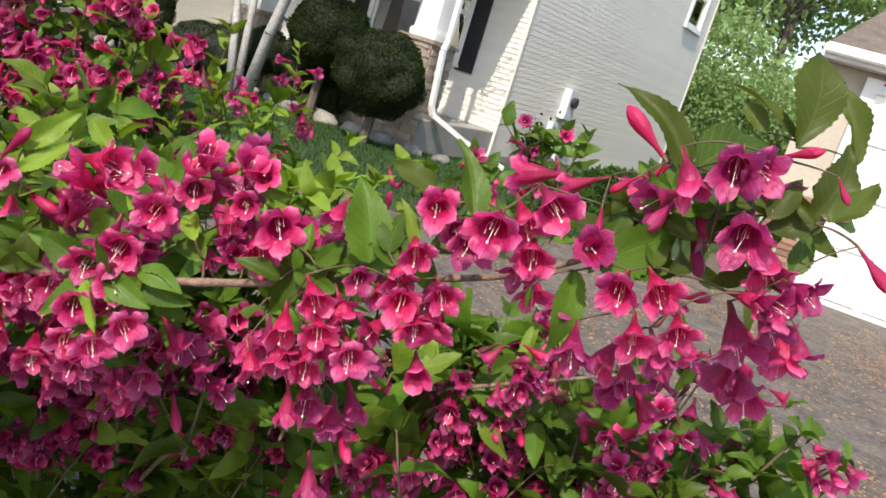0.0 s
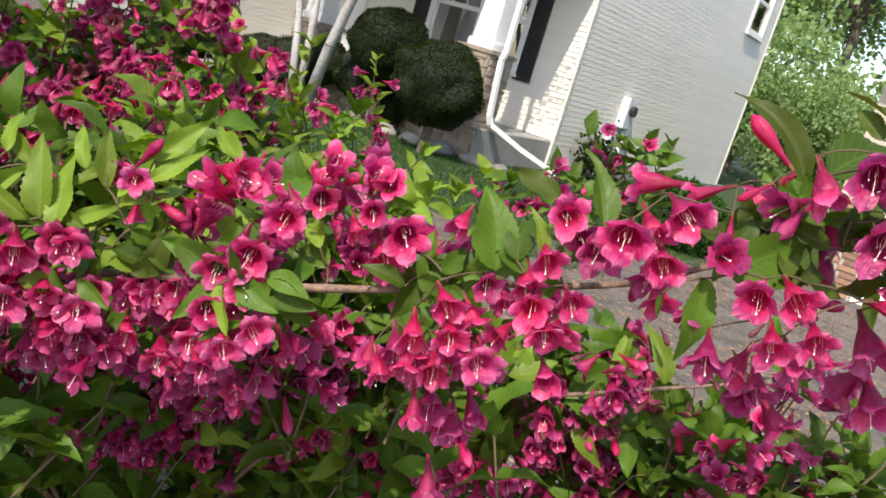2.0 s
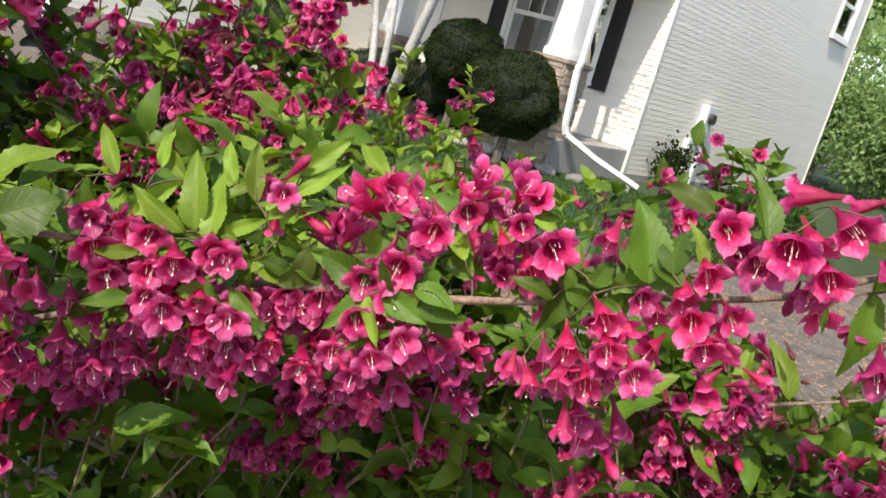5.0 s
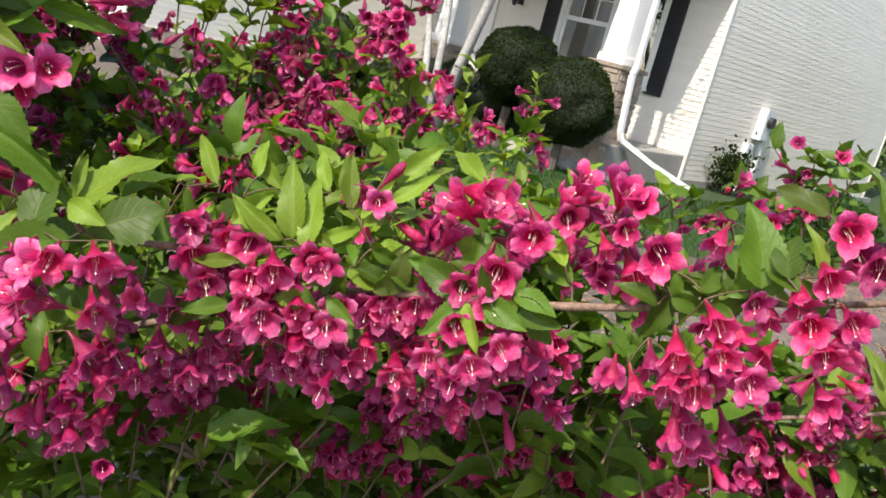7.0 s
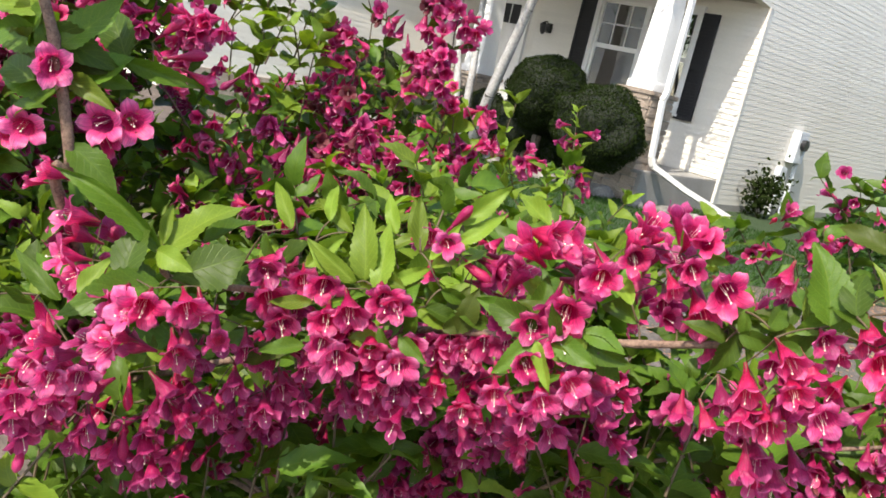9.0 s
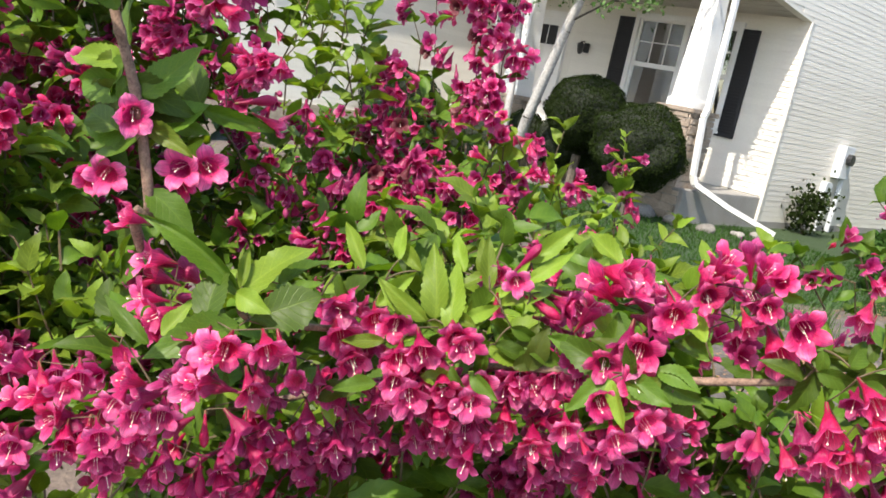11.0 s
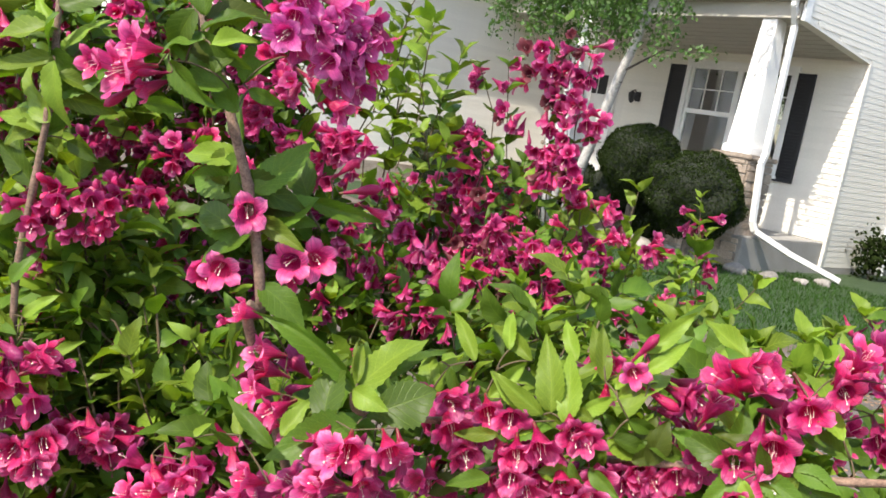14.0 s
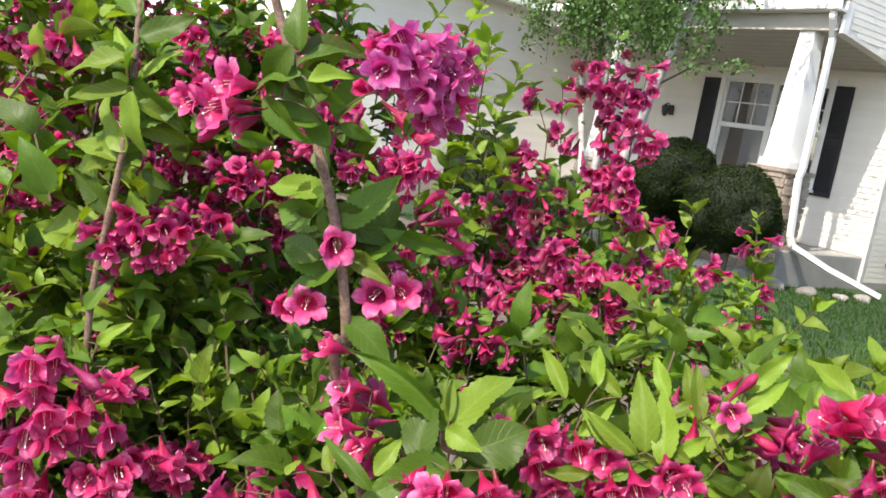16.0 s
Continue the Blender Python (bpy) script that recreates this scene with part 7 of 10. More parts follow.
shoot((-0.440, 1.523, 0.997), (-0.440, 1.498, 1.087), RS, 0.055, 5, 1, 0)
shoot((-0.405, 1.574, 1.027), (-0.419, 1.533, 1.122), RS, 0.055, 5, 1, 1)
thicket(-126, 52, 82, 30, 25, 26, 36, 21, slot=1, flowers=0.2)
thicket(-118, 71, 82, 24, 25, 24, 30, 22, slot=1, flowers=0.2)
thicket(-137, 67, 96, 40, 25, 20, 42, 23, slot=1, flowers=0.5)
thicket(-141, 52, 123, 26, 22, 26, 28, 24, slot=1, flowers=0.4)
thicket(-137, 82, 126, 26, 22, 30, 50, 25, slot=0, flowers=0.7)
thicket(-129, 101, 96, 26, 25, 30, 36, 26, slot=0, flowers=0.7)
thicket(-132, 139, 99, 24, 22, 22, 36, 27, slot=0, flowers=1.1)
thicket(-126, 163, 100, 20, 20, 14, 22, 28, slot=0, flowers=0.9)
thicket(-110, 40, 113, 14, 16, 22, 16, 29, slot=1, flowers=0.1)
thicket(-71, 101, 61, 30, 26, 20, 70, 30, slot=0, flowers=0.1)
thicket(-79, 77, 57, 24, 24, 20, 50, 31, slot=0, flowers=0.1)
thicket(-49, 122, 67, 20, 24, 16, 32, 32, slot=0, flowers=0.3)
thicket(-28, 123, 76, 12, 14, 10, 16, 33, slot=0, flowers=0.1)
thicket(-70, 122, 44, 24, 24, 16, 50, 34, slot=0, flowers=0.1)
thicket(-48, 131, 54, 14, 16, 10, 18, 35, slot=0, flowers=0.1)
thicket(-26, 137, 72, 16, 18, 12, 24, 36, slot=0, flowers=0.2)
thicket(-10, 134, 94, 10, 12, 8, 13, 37, slot=0, flowers=0.2)
thicket(-3, 141, 83, 10, 12, 10, 15, 38, slot=0, flowers=0.6)
thicket(19, 138, 93, 9, 9, 7, 9, 39, slot=0, flowers=0.4)
thicket(28, 144, 94, 7, 7, 5, 5, 40, slot=0, flowers=0.3)
thicket(-100, 151, 107, 26, 25, 16, 8, 41, slot=0, flowers=0.4)
thicket(-86, 165, 106, 14, 16, 10, 5, 42, slot=0, flowers=0.3)
thicket(-111, 134, 113, 22, 20, 14, 24, 43, slot=0, flowers=0.9)
thicket(-42, 95, 91, 13, 11, 8, 14, 51, slot=0, flowers=0.5, size=0.06)
thicket(-29, 100, 97, 12, 10, 8, 14, 52, slot=0, flowers=0.5, size=0.06)
thicket(-20, 104, 104, 9, 9, 7, 10, 53, slot=0, flowers=0.4, size=0.06)
thicket(-13, 113, 98, 9, 10, 7, 9, 54, slot=0, flowers=0.4)
thicket(-29, 110, 89, 12, 12, 8, 12, 55, slot=0, flowers=0.5)
thicket(-49, 107, 78, 16, 14, 9, 14, 56, slot=0, flowers=0.6)
thicket(-34, 99, 105, 14, 10, 6, 8, 57, slot=1, flowers=0.1, size=0.06)
thicket(-25, 112, 112, 8, 10, 5, 5, 58, slot=1, flowers=0.1)
thicket(-48, 94, 100, 10, 10, 7, 7, 59, slot=1, flowers=0.2)
thicket(-23, 107, 95, 8, 8, 7, 5, 60, slot=0, flowers=0.3)
thicket(-30, 98, 107, 10, 10, 6, 7, 61, slot=0, flowers=0.1)
thicket(-47, 77, 93, 14, 12, 9, 18, 62, slot=0, flowers=0.5)
thicket(-54, 66, 91, 12, 10, 9, 14, 63, slot=0, flowers=0.4)
thicket(-37, 86, 92, 12, 12, 8, 14, 64, slot=0, flowers=0.5)
thicket(-58, 86, 105, 14, 12, 7, 2, 65, slot=1, flowers=0.1)
thicket(-52, 100, 111, 12, 12, 6, 2, 66, slot=1, flowers=0.1)
thicket(-64, 60, 87, 10, 10, 10, 26, 67, slot=0, flowers=0.3)
thicket(-48, 108, 108, 14, 14, 8, 3, 68, slot=1, flowers=0.1)
thicket(-53, 86, 105, 12, 12, 6, 2, 69, slot=1, flowers=0.1)
thicket(-44, 129, 105, 12, 12, 5, 6, 70, slot=1, flowers=0.1)
thicket(-71, 66, 89, 14, 14, 9, 26, 71, slot=1, flowers=0.1)
thicket(-91, 55, 80, 18, 14, 9, 40, 72, slot=1, flowers=0.2)
thicket(-96, 42, 84, 14, 14, 10, 30, 73, slot=1, flowers=0.2, size=0.06)
thicket(-148, 47, 136, 24, 20, 22, 28, 74, slot=0, flowers=0.7)
thicket(-141, 64, 140, 22, 20, 22, 25, 75, slot=0, flowers=0.8)
thicket(-135, 81, 141, 16, 18, 24, 30, 76, slot=0, flowers=0.7)
thicket(-129, 34, 131, 18, 16, 22, 20, 77, slot=1, flowers=0.5)
thicket(-116, 45, 105, 20, 16, 20, 28, 78, slot=1, flowers=0.5)
thicket(-97, 32, 90, 10, 10, 12, 16, 79, slot=0, flowers=1.2)
thicket(-140, 36, 119, 16, 20, 40, 28, 80, slot=0, flowers=0.7)
thicket(-110, 34, 90, 14, 16, 26, 22, 81, slot=1, flowers=0.5)
RT = random.Random(91)
truss((-0.437, 0.896, 0.822), RT, 9, 0.02, size=0.88, tones=(1, 1, 1, 0))
truss((-0.404, 0.917, 0.812), RT, 9, 0.02, size=0.88, tones=(1, 1, 1, 0))
truss((-0.382, 0.956, 0.800), RT, 9, 0.02, size=0.88, tones=(1, 1, 1, 0))
truss((-0.451, 0.904, 0.757), RT, 9, 0.02, size=0.88, tones=(1, 1, 1, 0))
truss((-0.416, 0.941, 0.752), RT, 9, 0.02, size=0.88, tones=(1, 1, 1, 0))
truss((-0.366, 0.919, 0.891), RT, 8, 0.02, size=0.88, tones=(1, 1, 1, 0))
truss((-0.307, 0.932, 0.918), RT, 8, 0.02, size=0.88, tones=(1, 1, 1, 0))
truss((-0.335, 0.956, 0.856), RT, 8, 0.02, size=0.88, tones=(1, 1, 1, 0))
truss((-0.237, 0.997, 0.958), RT, 8, 0.02, size=0.88, tones=(1, 1, 1, 0))
truss((-0.214, 0.998, 0.990), RT, 8, 0.02, size=0.88, tones=(1, 1, 1, 0))
truss((-0.224, 1.153, 0.805), RT, 7, 0.02, size=0.88, tones=(1, 1, 1, 0))
truss((-0.501, 0.802, 0.841), RT, 8, 0.02, size=0.88, tones=(1, 1, 1, 0))
truss((-0.543, 0.787, 0.808), RT, 8, 0.02, size=0.88, tones=(1, 1, 1, 0))
truss((-0.568, 0.761, 0.784), RT, 8, 0.02, size=0.88, tones=(1, 1, 1, 0))
truss((-0.463, 0.831, 0.841), RT, 8, 0.02, size=0.88, tones=(1, 1, 1, 0))
truss((-0.145, 1.213, 0.811), RT, 7, 0.02, size=0.88, tones=(1, 1, 1, 0))
truss((-0.096, 1.203, 0.867), RT, 7, 0.02, size=0.88, tones=(1, 1, 1, 0))
truss((-0.049, 1.203, 0.963), RT, 6, 0.02, size=0.88, tones=(1, 1, 1, 0))
truss((0.004, 1.227, 0.994), RT, 7, 0.02, size=0.88, tones=(1, 1, 1, 0))
truss((0.005, 1.236, 0.940), RT, 8, 0.02, size=0.88, tones=(1, 1, 1, 0))
RT = random.Random(92)
truss((-0.548, 0.640, 0.826), RT, 8, 0.02, size=0.88, tones=(1, 1, 1, 0))
truss((-0.601, 0.637, 0.755), RT, 8, 0.02, size=0.88, tones=(1, 1, 1, 0))
truss((-0.535, 0.667, 0.872), RT, 8, 0.02, size=0.88, tones=(1, 1, 1, 0))
truss((-0.517, 0.713, 0.831), RT, 8, 0.02, size=0.88, tones=(1, 1, 1, 0))
truss((-0.574, 0.732, 0.753), RT, 7, 0.02, size=0.88, tones=(1, 1, 1, 0))
truss((-0.430, 0.883, 0.802), RT, 9, 0.02, size=0.88, tones=(1, 1, 1, 0))
truss((-0.402, 0.903, 0.782), RT, 9, 0.02, size=0.88, tones=(1, 1, 1, 0))
truss((-0.290, 0.996, 0.872), RT, 7, 0.02, size=0.88, tones=(1, 1, 1, 0))
truss((-0.247, 1.063, 0.828), RT, 7, 0.02, size=0.88, tones=(1, 1, 1, 0))
truss((-0.090, 1.152, 0.867), RT, 7, 0.02, size=0.88, tones=(1, 1, 1, 0))
truss((-0.047, 1.195, 0.874), RT, 7, 0.02, size=0.88, tones=(1, 1, 1, 0))
RT = random.Random(93)
truss((-1.119, 0.461, 1.303), RT, 8, 0.02)
truss((-1.133, 0.532, 1.333), RT, 8, 0.02)
truss((-1.034, 0.434, 1.142), RT, 9, 0.02)
truss((-0.990, 0.488, 1.147), RT, 9, 0.02)
truss((-1.059, 0.562, 1.143), RT, 8, 0.02)
truss((-1.089, 0.625, 1.206), RT, 8, 0.02)
truss((-1.182, 0.515, 1.206), RT, 7, 0.02)
truss((-1.030, 0.719, 1.288), RT, 8, 0.02)
truss((-1.018, 0.707, 1.200), RT, 7, 0.02)
truss((-0.960, 0.736, 1.331), RT, 7, 0.02)
truss((-0.992, 0.833, 1.255), RT, 8, 0.02)
truss((-1.011, 0.953, 1.200), RT, 4, 0.016, size=1.18, ahead=Vector((0.35, -0.45, -1.0)), tones=BACK_TONES)
truss((-1.007, 1.013, 1.125), RT, 4, 0.016, size=1.18, ahead=Vector((0.35, -0.45, -1.0)), tones=BACK_TONES)
truss((-1.026, 0.967, 1.045), RT, 4, 0.016, size=1.18, ahead=Vector((0.35, -0.45, -1.0)), tones=BACK_TONES)
truss((-0.996, 1.091, 1.079), RT, 4, 0.016, size=1.18, ahead=Vector((0.35, -0.45, -1.0)), tones=BACK_TONES)
truss((-0.822, 0.444, 0.862), RT, 9, 0.02)
truss((-0.800, 0.472, 0.868), RT, 7, 0.02)
truss((-1.124, 1.450, 1.468), RT, 6, 0.02, size=1.22, ahead=Vector((0.3, -0.6, -0.35)), tones=BACK_TONES)
truss((-1.115, 1.477, 1.521), RT, 6, 0.02, size=1.22, ahead=Vector((0.3, -0.6, -0.35)), tones=BACK_TONES)
truss((-1.153, 1.421, 1.484), RT, 5, 0.02, size=1.22, ahead=Vector((0.3, -0.6, -0.35)), tones=BACK_TONES)
truss((-1.113, 1.475, 1.400), RT, 5, 0.02, size=1.22, ahead=Vector((0.3, -0.6, -0.35)), tones=BACK_TONES)
truss((-1.132, 1.420, 1.291), RT, 5, 0.02, size=1.22, ahead=Vector((0.3, -0.6, -0.35)), tones=BACK_TONES)
truss((-1.104, 1.440, 1.248), RT, 4, 0.02, size=1.22, ahead=Vector((0.3, -0.6, -0.35)), tones=BACK_TONES)
truss((-1.165, 1.270, 1.292), RT, 5, 0.02, size=1.22, ahead=Vector((0.3, -0.6, -0.35)), tones=BACK_TONES)
truss((-1.137, 1.235, 1.221), RT, 4, 0.02, size=1.22, ahead=Vector((0.3, -0.6, -0.35)), tones=BACK_TONES)
truss((-1.038, 1.098, 1.003), RT, 4, 0.016, size=1.18, ahead=Vector((0.35, -0.45, -1.0)), tones=BACK_TONES)
truss((-1.032, 1.296, 1.116), RT, 4, 0.016, size=1.18, ahead=Vector((0.35, -0.45, -1.0)), tones=BACK_TONES)
RS = random.Random(94)
shoot((-1.107, 1.473, 1.031), (-1.181, 1.473, 1.568), RS, 0.055, 7, 0, 0)
shoot((-1.129, 1.279, 1.021), (-1.202, 1.221, 1.331), RS, 0.055, 7, 0, 0)
shoot((-1.140, 1.399, 1.034), (-1.216, 1.364, 1.448), RS, 0.055, 7, 0, 0)
shoot((-1.091, 1.511, 1.101), (-1.130, 1.525, 1.518), RS, 0.055, 6, 0, 0)
shoot((-1.208, 1.354, 1.184), (-1.253, 1.316, 1.438), RS, 0.055, 5, 0, 0)
thicket(6, 133, 94, 9, 8, 6, 6, 101, slot=0, flowers=0.6, size=0.06)
thicket(17, 134, 94, 8, 8, 6, 4, 102, slot=0, flowers=0.5, size=0.06)
thicket(25, 140, 97, 6, 6, 5, 3, 103, slot=0, flowers=0.4, size=0.06)
thicket(-6, 129, 100, 7, 8, 5, 4, 104, slot=0, flowers=0.2, size=0.06)
RT = random.Random(95)
truss((-1.141, 1.268, 1.129), RT, 3, 0.016, size=1.18, ahead=Vector((0.35, -0.45, -1.0)), tones=BACK_TONES)
truss((-1.045, 1.259, 1.109), RT, 4, 0.016, size=1.18, ahead=Vector((0.35, -0.45, -1.0)), tones=BACK_TONES)
truss((-1.112, 1.349, 1.151), RT, 3, 0.016, size=1.18, ahead=Vector((0.35, -0.45, -1.0)), tones=BACK_TONES)
truss((-0.977, 1.295, 1.101), RT, 3, 0.016, size=1.18, ahead=Vector((0.35, -0.45, -1.0)), tones=BACK_TONES)
truss((-0.996, 1.216, 1.065), RT, 3, 0.016, size=1.18, ahead=Vector((0.35, -0.45, -1.0)), tones=BACK_TONES)
truss((-0.981, 1.354, 1.109), RT, 3, 0.016, size=1.18, ahead=Vector((0.35, -0.45, -1.0)), tones=BACK_TONES)
truss((-0.972, 1.428, 1.144), RT, 3, 0.016, size=1.18, ahead=Vector((0.35, -0.45, -1.0)), tones=BACK_TONES)
truss((-1.017, 1.533, 1.196), RT, 3, 0.016, size=1.18, ahead=Vector((0.35, -0.45, -1.0)), tones=BACK_TONES)
truss((-0.930, 1.443, 1.113), RT, 2, 0.02)
truss((-0.931, 1.309, 1.053), RT, 4, 0.02)
truss((-0.942, 1.241, 1.042), RT, 3, 0.016, size=1.18, ahead=Vector((0.35, -0.45, -1.0)), tones=BACK_TONES)
truss((-0.943, 1.175, 1.015), RT, 3, 0.016, size=1.18, ahead=Vector((0.35, -0.45, -1.0)), tones=BACK_TONES)
truss((-0.974, 1.408, 1.074), RT, 3, 0.016, size=1.18, ahead=Vector((0.35, -0.45, -1.0)), tones=BACK_TONES)
truss((-0.921, 1.626, 1.116), RT, 2, 0.02)
truss((-1.155, 1.327, 1.158), RT, 3, 0.016, size=1.18, ahead=Vector((0.35, -0.45, -1.0)), tones=BACK_TONES)
truss((-1.094, 1.227, 1.091), RT, 3, 0.016, size=1.18, ahead=Vector((0.35, -0.45, -1.0)), tones=BACK_TONES)
truss((-0.982, 1.544, 1.160), RT, 3, 0.016, size=1.18, ahead=Vector((0.35, -0.45, -1.0)), tones=BACK_TONES)
truss((0.350, 1.433, 0.999), RT, 3, 0.02)
truss((0.012, 1.291, 0.827), RT, 5, 0.02)
arch.leaf(-400, 591, 979, -395, 585, 933, -2, 0.77, "lime")
arch.leaf(-300, 642, 1022, -317, 607, 1010, 13, 0.81, "leaf")
arch.leaf(-322, 654, 1010, -362, 624, 989, 27, 1.02, "olive")
arch.leaf(-242, 686, 1047, -271, 651, 1033, -10, 0.84, "olive")
arch.leaf(-277, 652, 1028, -241, 675, 1039, 31, 1.00, "leaf")
arch.leaf(-368, 628, 991, -348, 642, 955, 0, 0.78, "lime")
arch.leaf(-382, 574, 978, -426, 544, 965, -32, 0.83, "lime")
arch.leaf(-363, 605, 992, -375, 634, 1015, -6, 0.99, "leaf")
arch.leaf(-263, 659, 1041, -244, 676, 1076, -34, 0.61, "lime")
arch.leaf(-248, 688, 1043, -256, 708, 1075, -5, 0.89, "leaf")
arch.leaf(-283, 640, 1026, -255, 681, 1022, 7, 0.91, "olive")
arch.leaf(-255, 652, 1047, -226, 681, 1046, -21, 0.74, "lime")
arch.leaf(-317, 640, 1012, -353, 606, 990, 27, 0.75, "olive")
arch.leaf(-373, 598, 985, -394, 574, 984, 0, 0.78, "leaf")
arch.leaf(-220, 737, 1060, -212, 740, 1107, 5, 1.01, "olive")
arch.leaf(-189, 757, 1076, -174, 771, 1050, -8, 0.81, "lime")
arch.leaf(-185, 751, 1079, -207, 722, 1088, -3, 0.76, "leaf")
arch.leaf(-216, 740, 1070, -249, 704, 1080, -3, 0.66, "lime")
arch.leaf(-178, 754, 1079, -140, 782, 1090, -12, 0.97, "leaf")
arch.leaf(-214, 723, 1066, -192, 742, 1091, 22, 0.94, "olive")
arch.leaf(-225, 751, 1061, -213, 761, 1017, -7, 0.96, "leaf")
arch.leaf(-228, 685, 1059, -203, 701, 1042, 8, 0.86, "leaf")
arch.leaf(-213, 730, 1066, -214, 747, 1095, -2, 0.77, "leaf")
arch.leaf(-219, 754, 1062, -193, 760, 1043, -18, 0.71, "lime")
arch.leaf(-202, 731, 1068, -192, 734, 1112, 25, 0.93, "olive")
arch.leaf(-223, 747, 1067, -282, 739, 1080, -24, 0.76, "leaf")
arch.leaf(-106, 735, 1105, -70, 751, 1091, 1, 1.01, "leaf")
arch.leaf(-130, 746, 1100, -129, 735, 1073, -17, 0.87, "olive")
arch.leaf(-170, 765, 1086, -169, 801, 1106, -22, 1.00, "leaf")
arch.leaf(-89, 748, 1114, -53, 758, 1111, -16, 0.99, "leaf")
arch.leaf(-116, 753, 1107, -145, 733, 1126, 33, 1.00, "olive")
arch.leaf(7, 824, 1156, 20, 815, 1129, -19, 0.94, "leaf")
arch.leaf(7, 802, 1150, 1, 792, 1110, -19, 0.90, "leaf")
arch.leaf(44, 822, 1175, 18, 842, 1205, 19, 0.92, "leaf")
arch.leaf(-2, 802, 1152, 37, 818, 1163, 14, 0.82, "leaf")
arch.leaf(43, 819, 1181, 54, 823, 1150, 14, 0.76, "olive")
arch.leaf(35, 830, 1177, 25, 804, 1155, 28, 0.94, "leaf")
arch.leaf(-7, 815, 1145, -52, 803, 1137, 6, 0.87, "leaf")
arch.leaf(27, 828, 1165, 38, 848, 1133, 13, 0.75, "lime")
arch.leaf(29, 826, 1168, 7, 794, 1171, 32, 0.84, "olive")
arch.leaf(9, 808, 1157, -2, 813, 1184, -29, 0.92, "leaf")
arch.leaf(53, 805, 1166, 44, 813, 1201, 17, 0.64, "lime")
arch.leaf(50, 825, 1167, 32, 816, 1137, -26, 0.92, "leaf")
arch.leaf(95, 823, 1197, 121, 844, 1219, -27, 0.98, "olive")
arch.leaf(85, 820, 1192, 100, 844, 1161, 24, 0.90, "leaf")
arch.leaf(41, 821, 1162, 17, 799, 1164, -17, 0.70, "lime")
arch.leaf(206, 902, 1262, 232, 893, 1237, -5, 1.04, "olive")
arch.leaf(189, 881, 1238, 196, 895, 1268, -12, 1.01, "leaf")
arch.leaf(212, 891, 1265, 195, 914, 1292, 0, 1.01, "leaf")
arch.leaf(195, 902, 1255, 217, 931, 1260, -9, 0.81, "leaf")
arch.leaf(195, 885, 1245, 181, 897, 1214, -2, 0.85, "leaf")
arch.leaf(206, 886, 1258, 191, 908, 1284, -18, 0.87, "olive")
arch.leaf(192, 861, 1245, 161, 873, 1261, -12, 0.92, "olive")
arch.leaf(214, 896, 1264, 212, 900, 1228, -25, 1.03, "leaf")
arch.leaf(196, 895, 1251, 185, 882, 1279, -25, 0.97, "olive")
arch.leaf(215, 914, 1272, 181, 908, 1294, -34, 0.90, "leaf")
arch.leaf(216, 921, 1264, 230, 956, 1283, -17, 0.88, "leaf")
arch.leaf(259, 904, 1289, 231, 885, 1272, -20, 0.77, "leaf")
arch.leaf(256, 876, 1282, 230, 894, 1303, 26, 0.86, "olive")
arch.leaf(221, 917, 1270, 208, 912, 1300, 2, 0.90, "leaf")
arch.leaf(252, 880, 1283, 258, 893, 1318, 26, 0.96, "leaf")
arch.leaf(238, 897, 1277, 206, 871, 1277, 33, 0.85, "leaf")
arch.leaf(252, 895, 1286, 266, 913, 1265, -3, 1.03, "leaf")
arch.leaf(229, 904, 1270, 258, 938, 1247, -33, 0.87, "olive")
arch.leaf(278, 890, 1290, 257, 878, 1307, 27, 1.04, "olive")
arch.leaf(267, 893, 1284, 244, 909, 1299, 25, 0.95, "olive")
arch.leaf(280, 883, 1289, 291, 894, 1318, 3, 1.02, "olive")
arch.leaf(265, 892, 1283, 275, 902, 1258, -14, 0.86, "olive")
arch.leaf(279, 911, 1290, 284, 922, 1259, -28, 0.77, "leaf")
arch.leaf(305, 892, 1294, 286, 890, 1309, -17, 0.76, "olive")
arch.leaf(308, 906, 1296, 279, 885, 1284, 13, 0.99, "olive")
arch.leaf(311, 904, 1297, 324, 940, 1324, -21, 0.82, "olive")
arch.leaf(274, 903, 1289, 283, 926, 1315, -33, 0.90, "leaf")
arch.leaf(240, 881, 1235, 214, 854, 1250, -1, 0.84, "leaf")
arch.leaf(241, 867, 1238, 240, 902, 1263, 34, 1.04, "olive")
arch.leaf(233, 857, 1239, 222, 878, 1259, 18, 1.01, "olive")
arch.leaf(198, 868, 1229, 216, 870, 1250, 15, 0.82, "leaf")
arch.leaf(230, 885, 1235, 197, 872, 1232, 34, 1.04, "olive")
arch.leaf(209, 845, 1233, 237, 881, 1238, -8, 0.87, "leaf")
arch.leaf(275, 877, 1260, 266, 892, 1224, -17, 0.94, "olive")
arch.leaf(286, 887, 1258, 314, 892, 1247, 14, 0.95, "olive")
arch.leaf(253, 886, 1262, 256, 912, 1287, -4, 1.01, "olive")
arch.leaf(247, 878, 1262, 218, 874, 1271, -1, 0.79, "olive")
arch.leaf(276, 885, 1260, 298, 898, 1251, -22, 1.03, "olive")
arch.leaf(301, 910, 1258, 305, 920, 1292, -5, 1.01, "leaf")
arch.leaf(272, 882, 1258, 268, 886, 1283, -31, 0.90, "leaf")
arch.leaf(276, 891, 1255, 297, 916, 1245, 0, 0.84, "leaf")
arch.leaf(-112, 723, 1098, -87, 726, 1064, 22, 0.74, "lime")
arch.leaf(-107, 730, 1099, -81, 742, 1086, 27, 0.78, "lime")
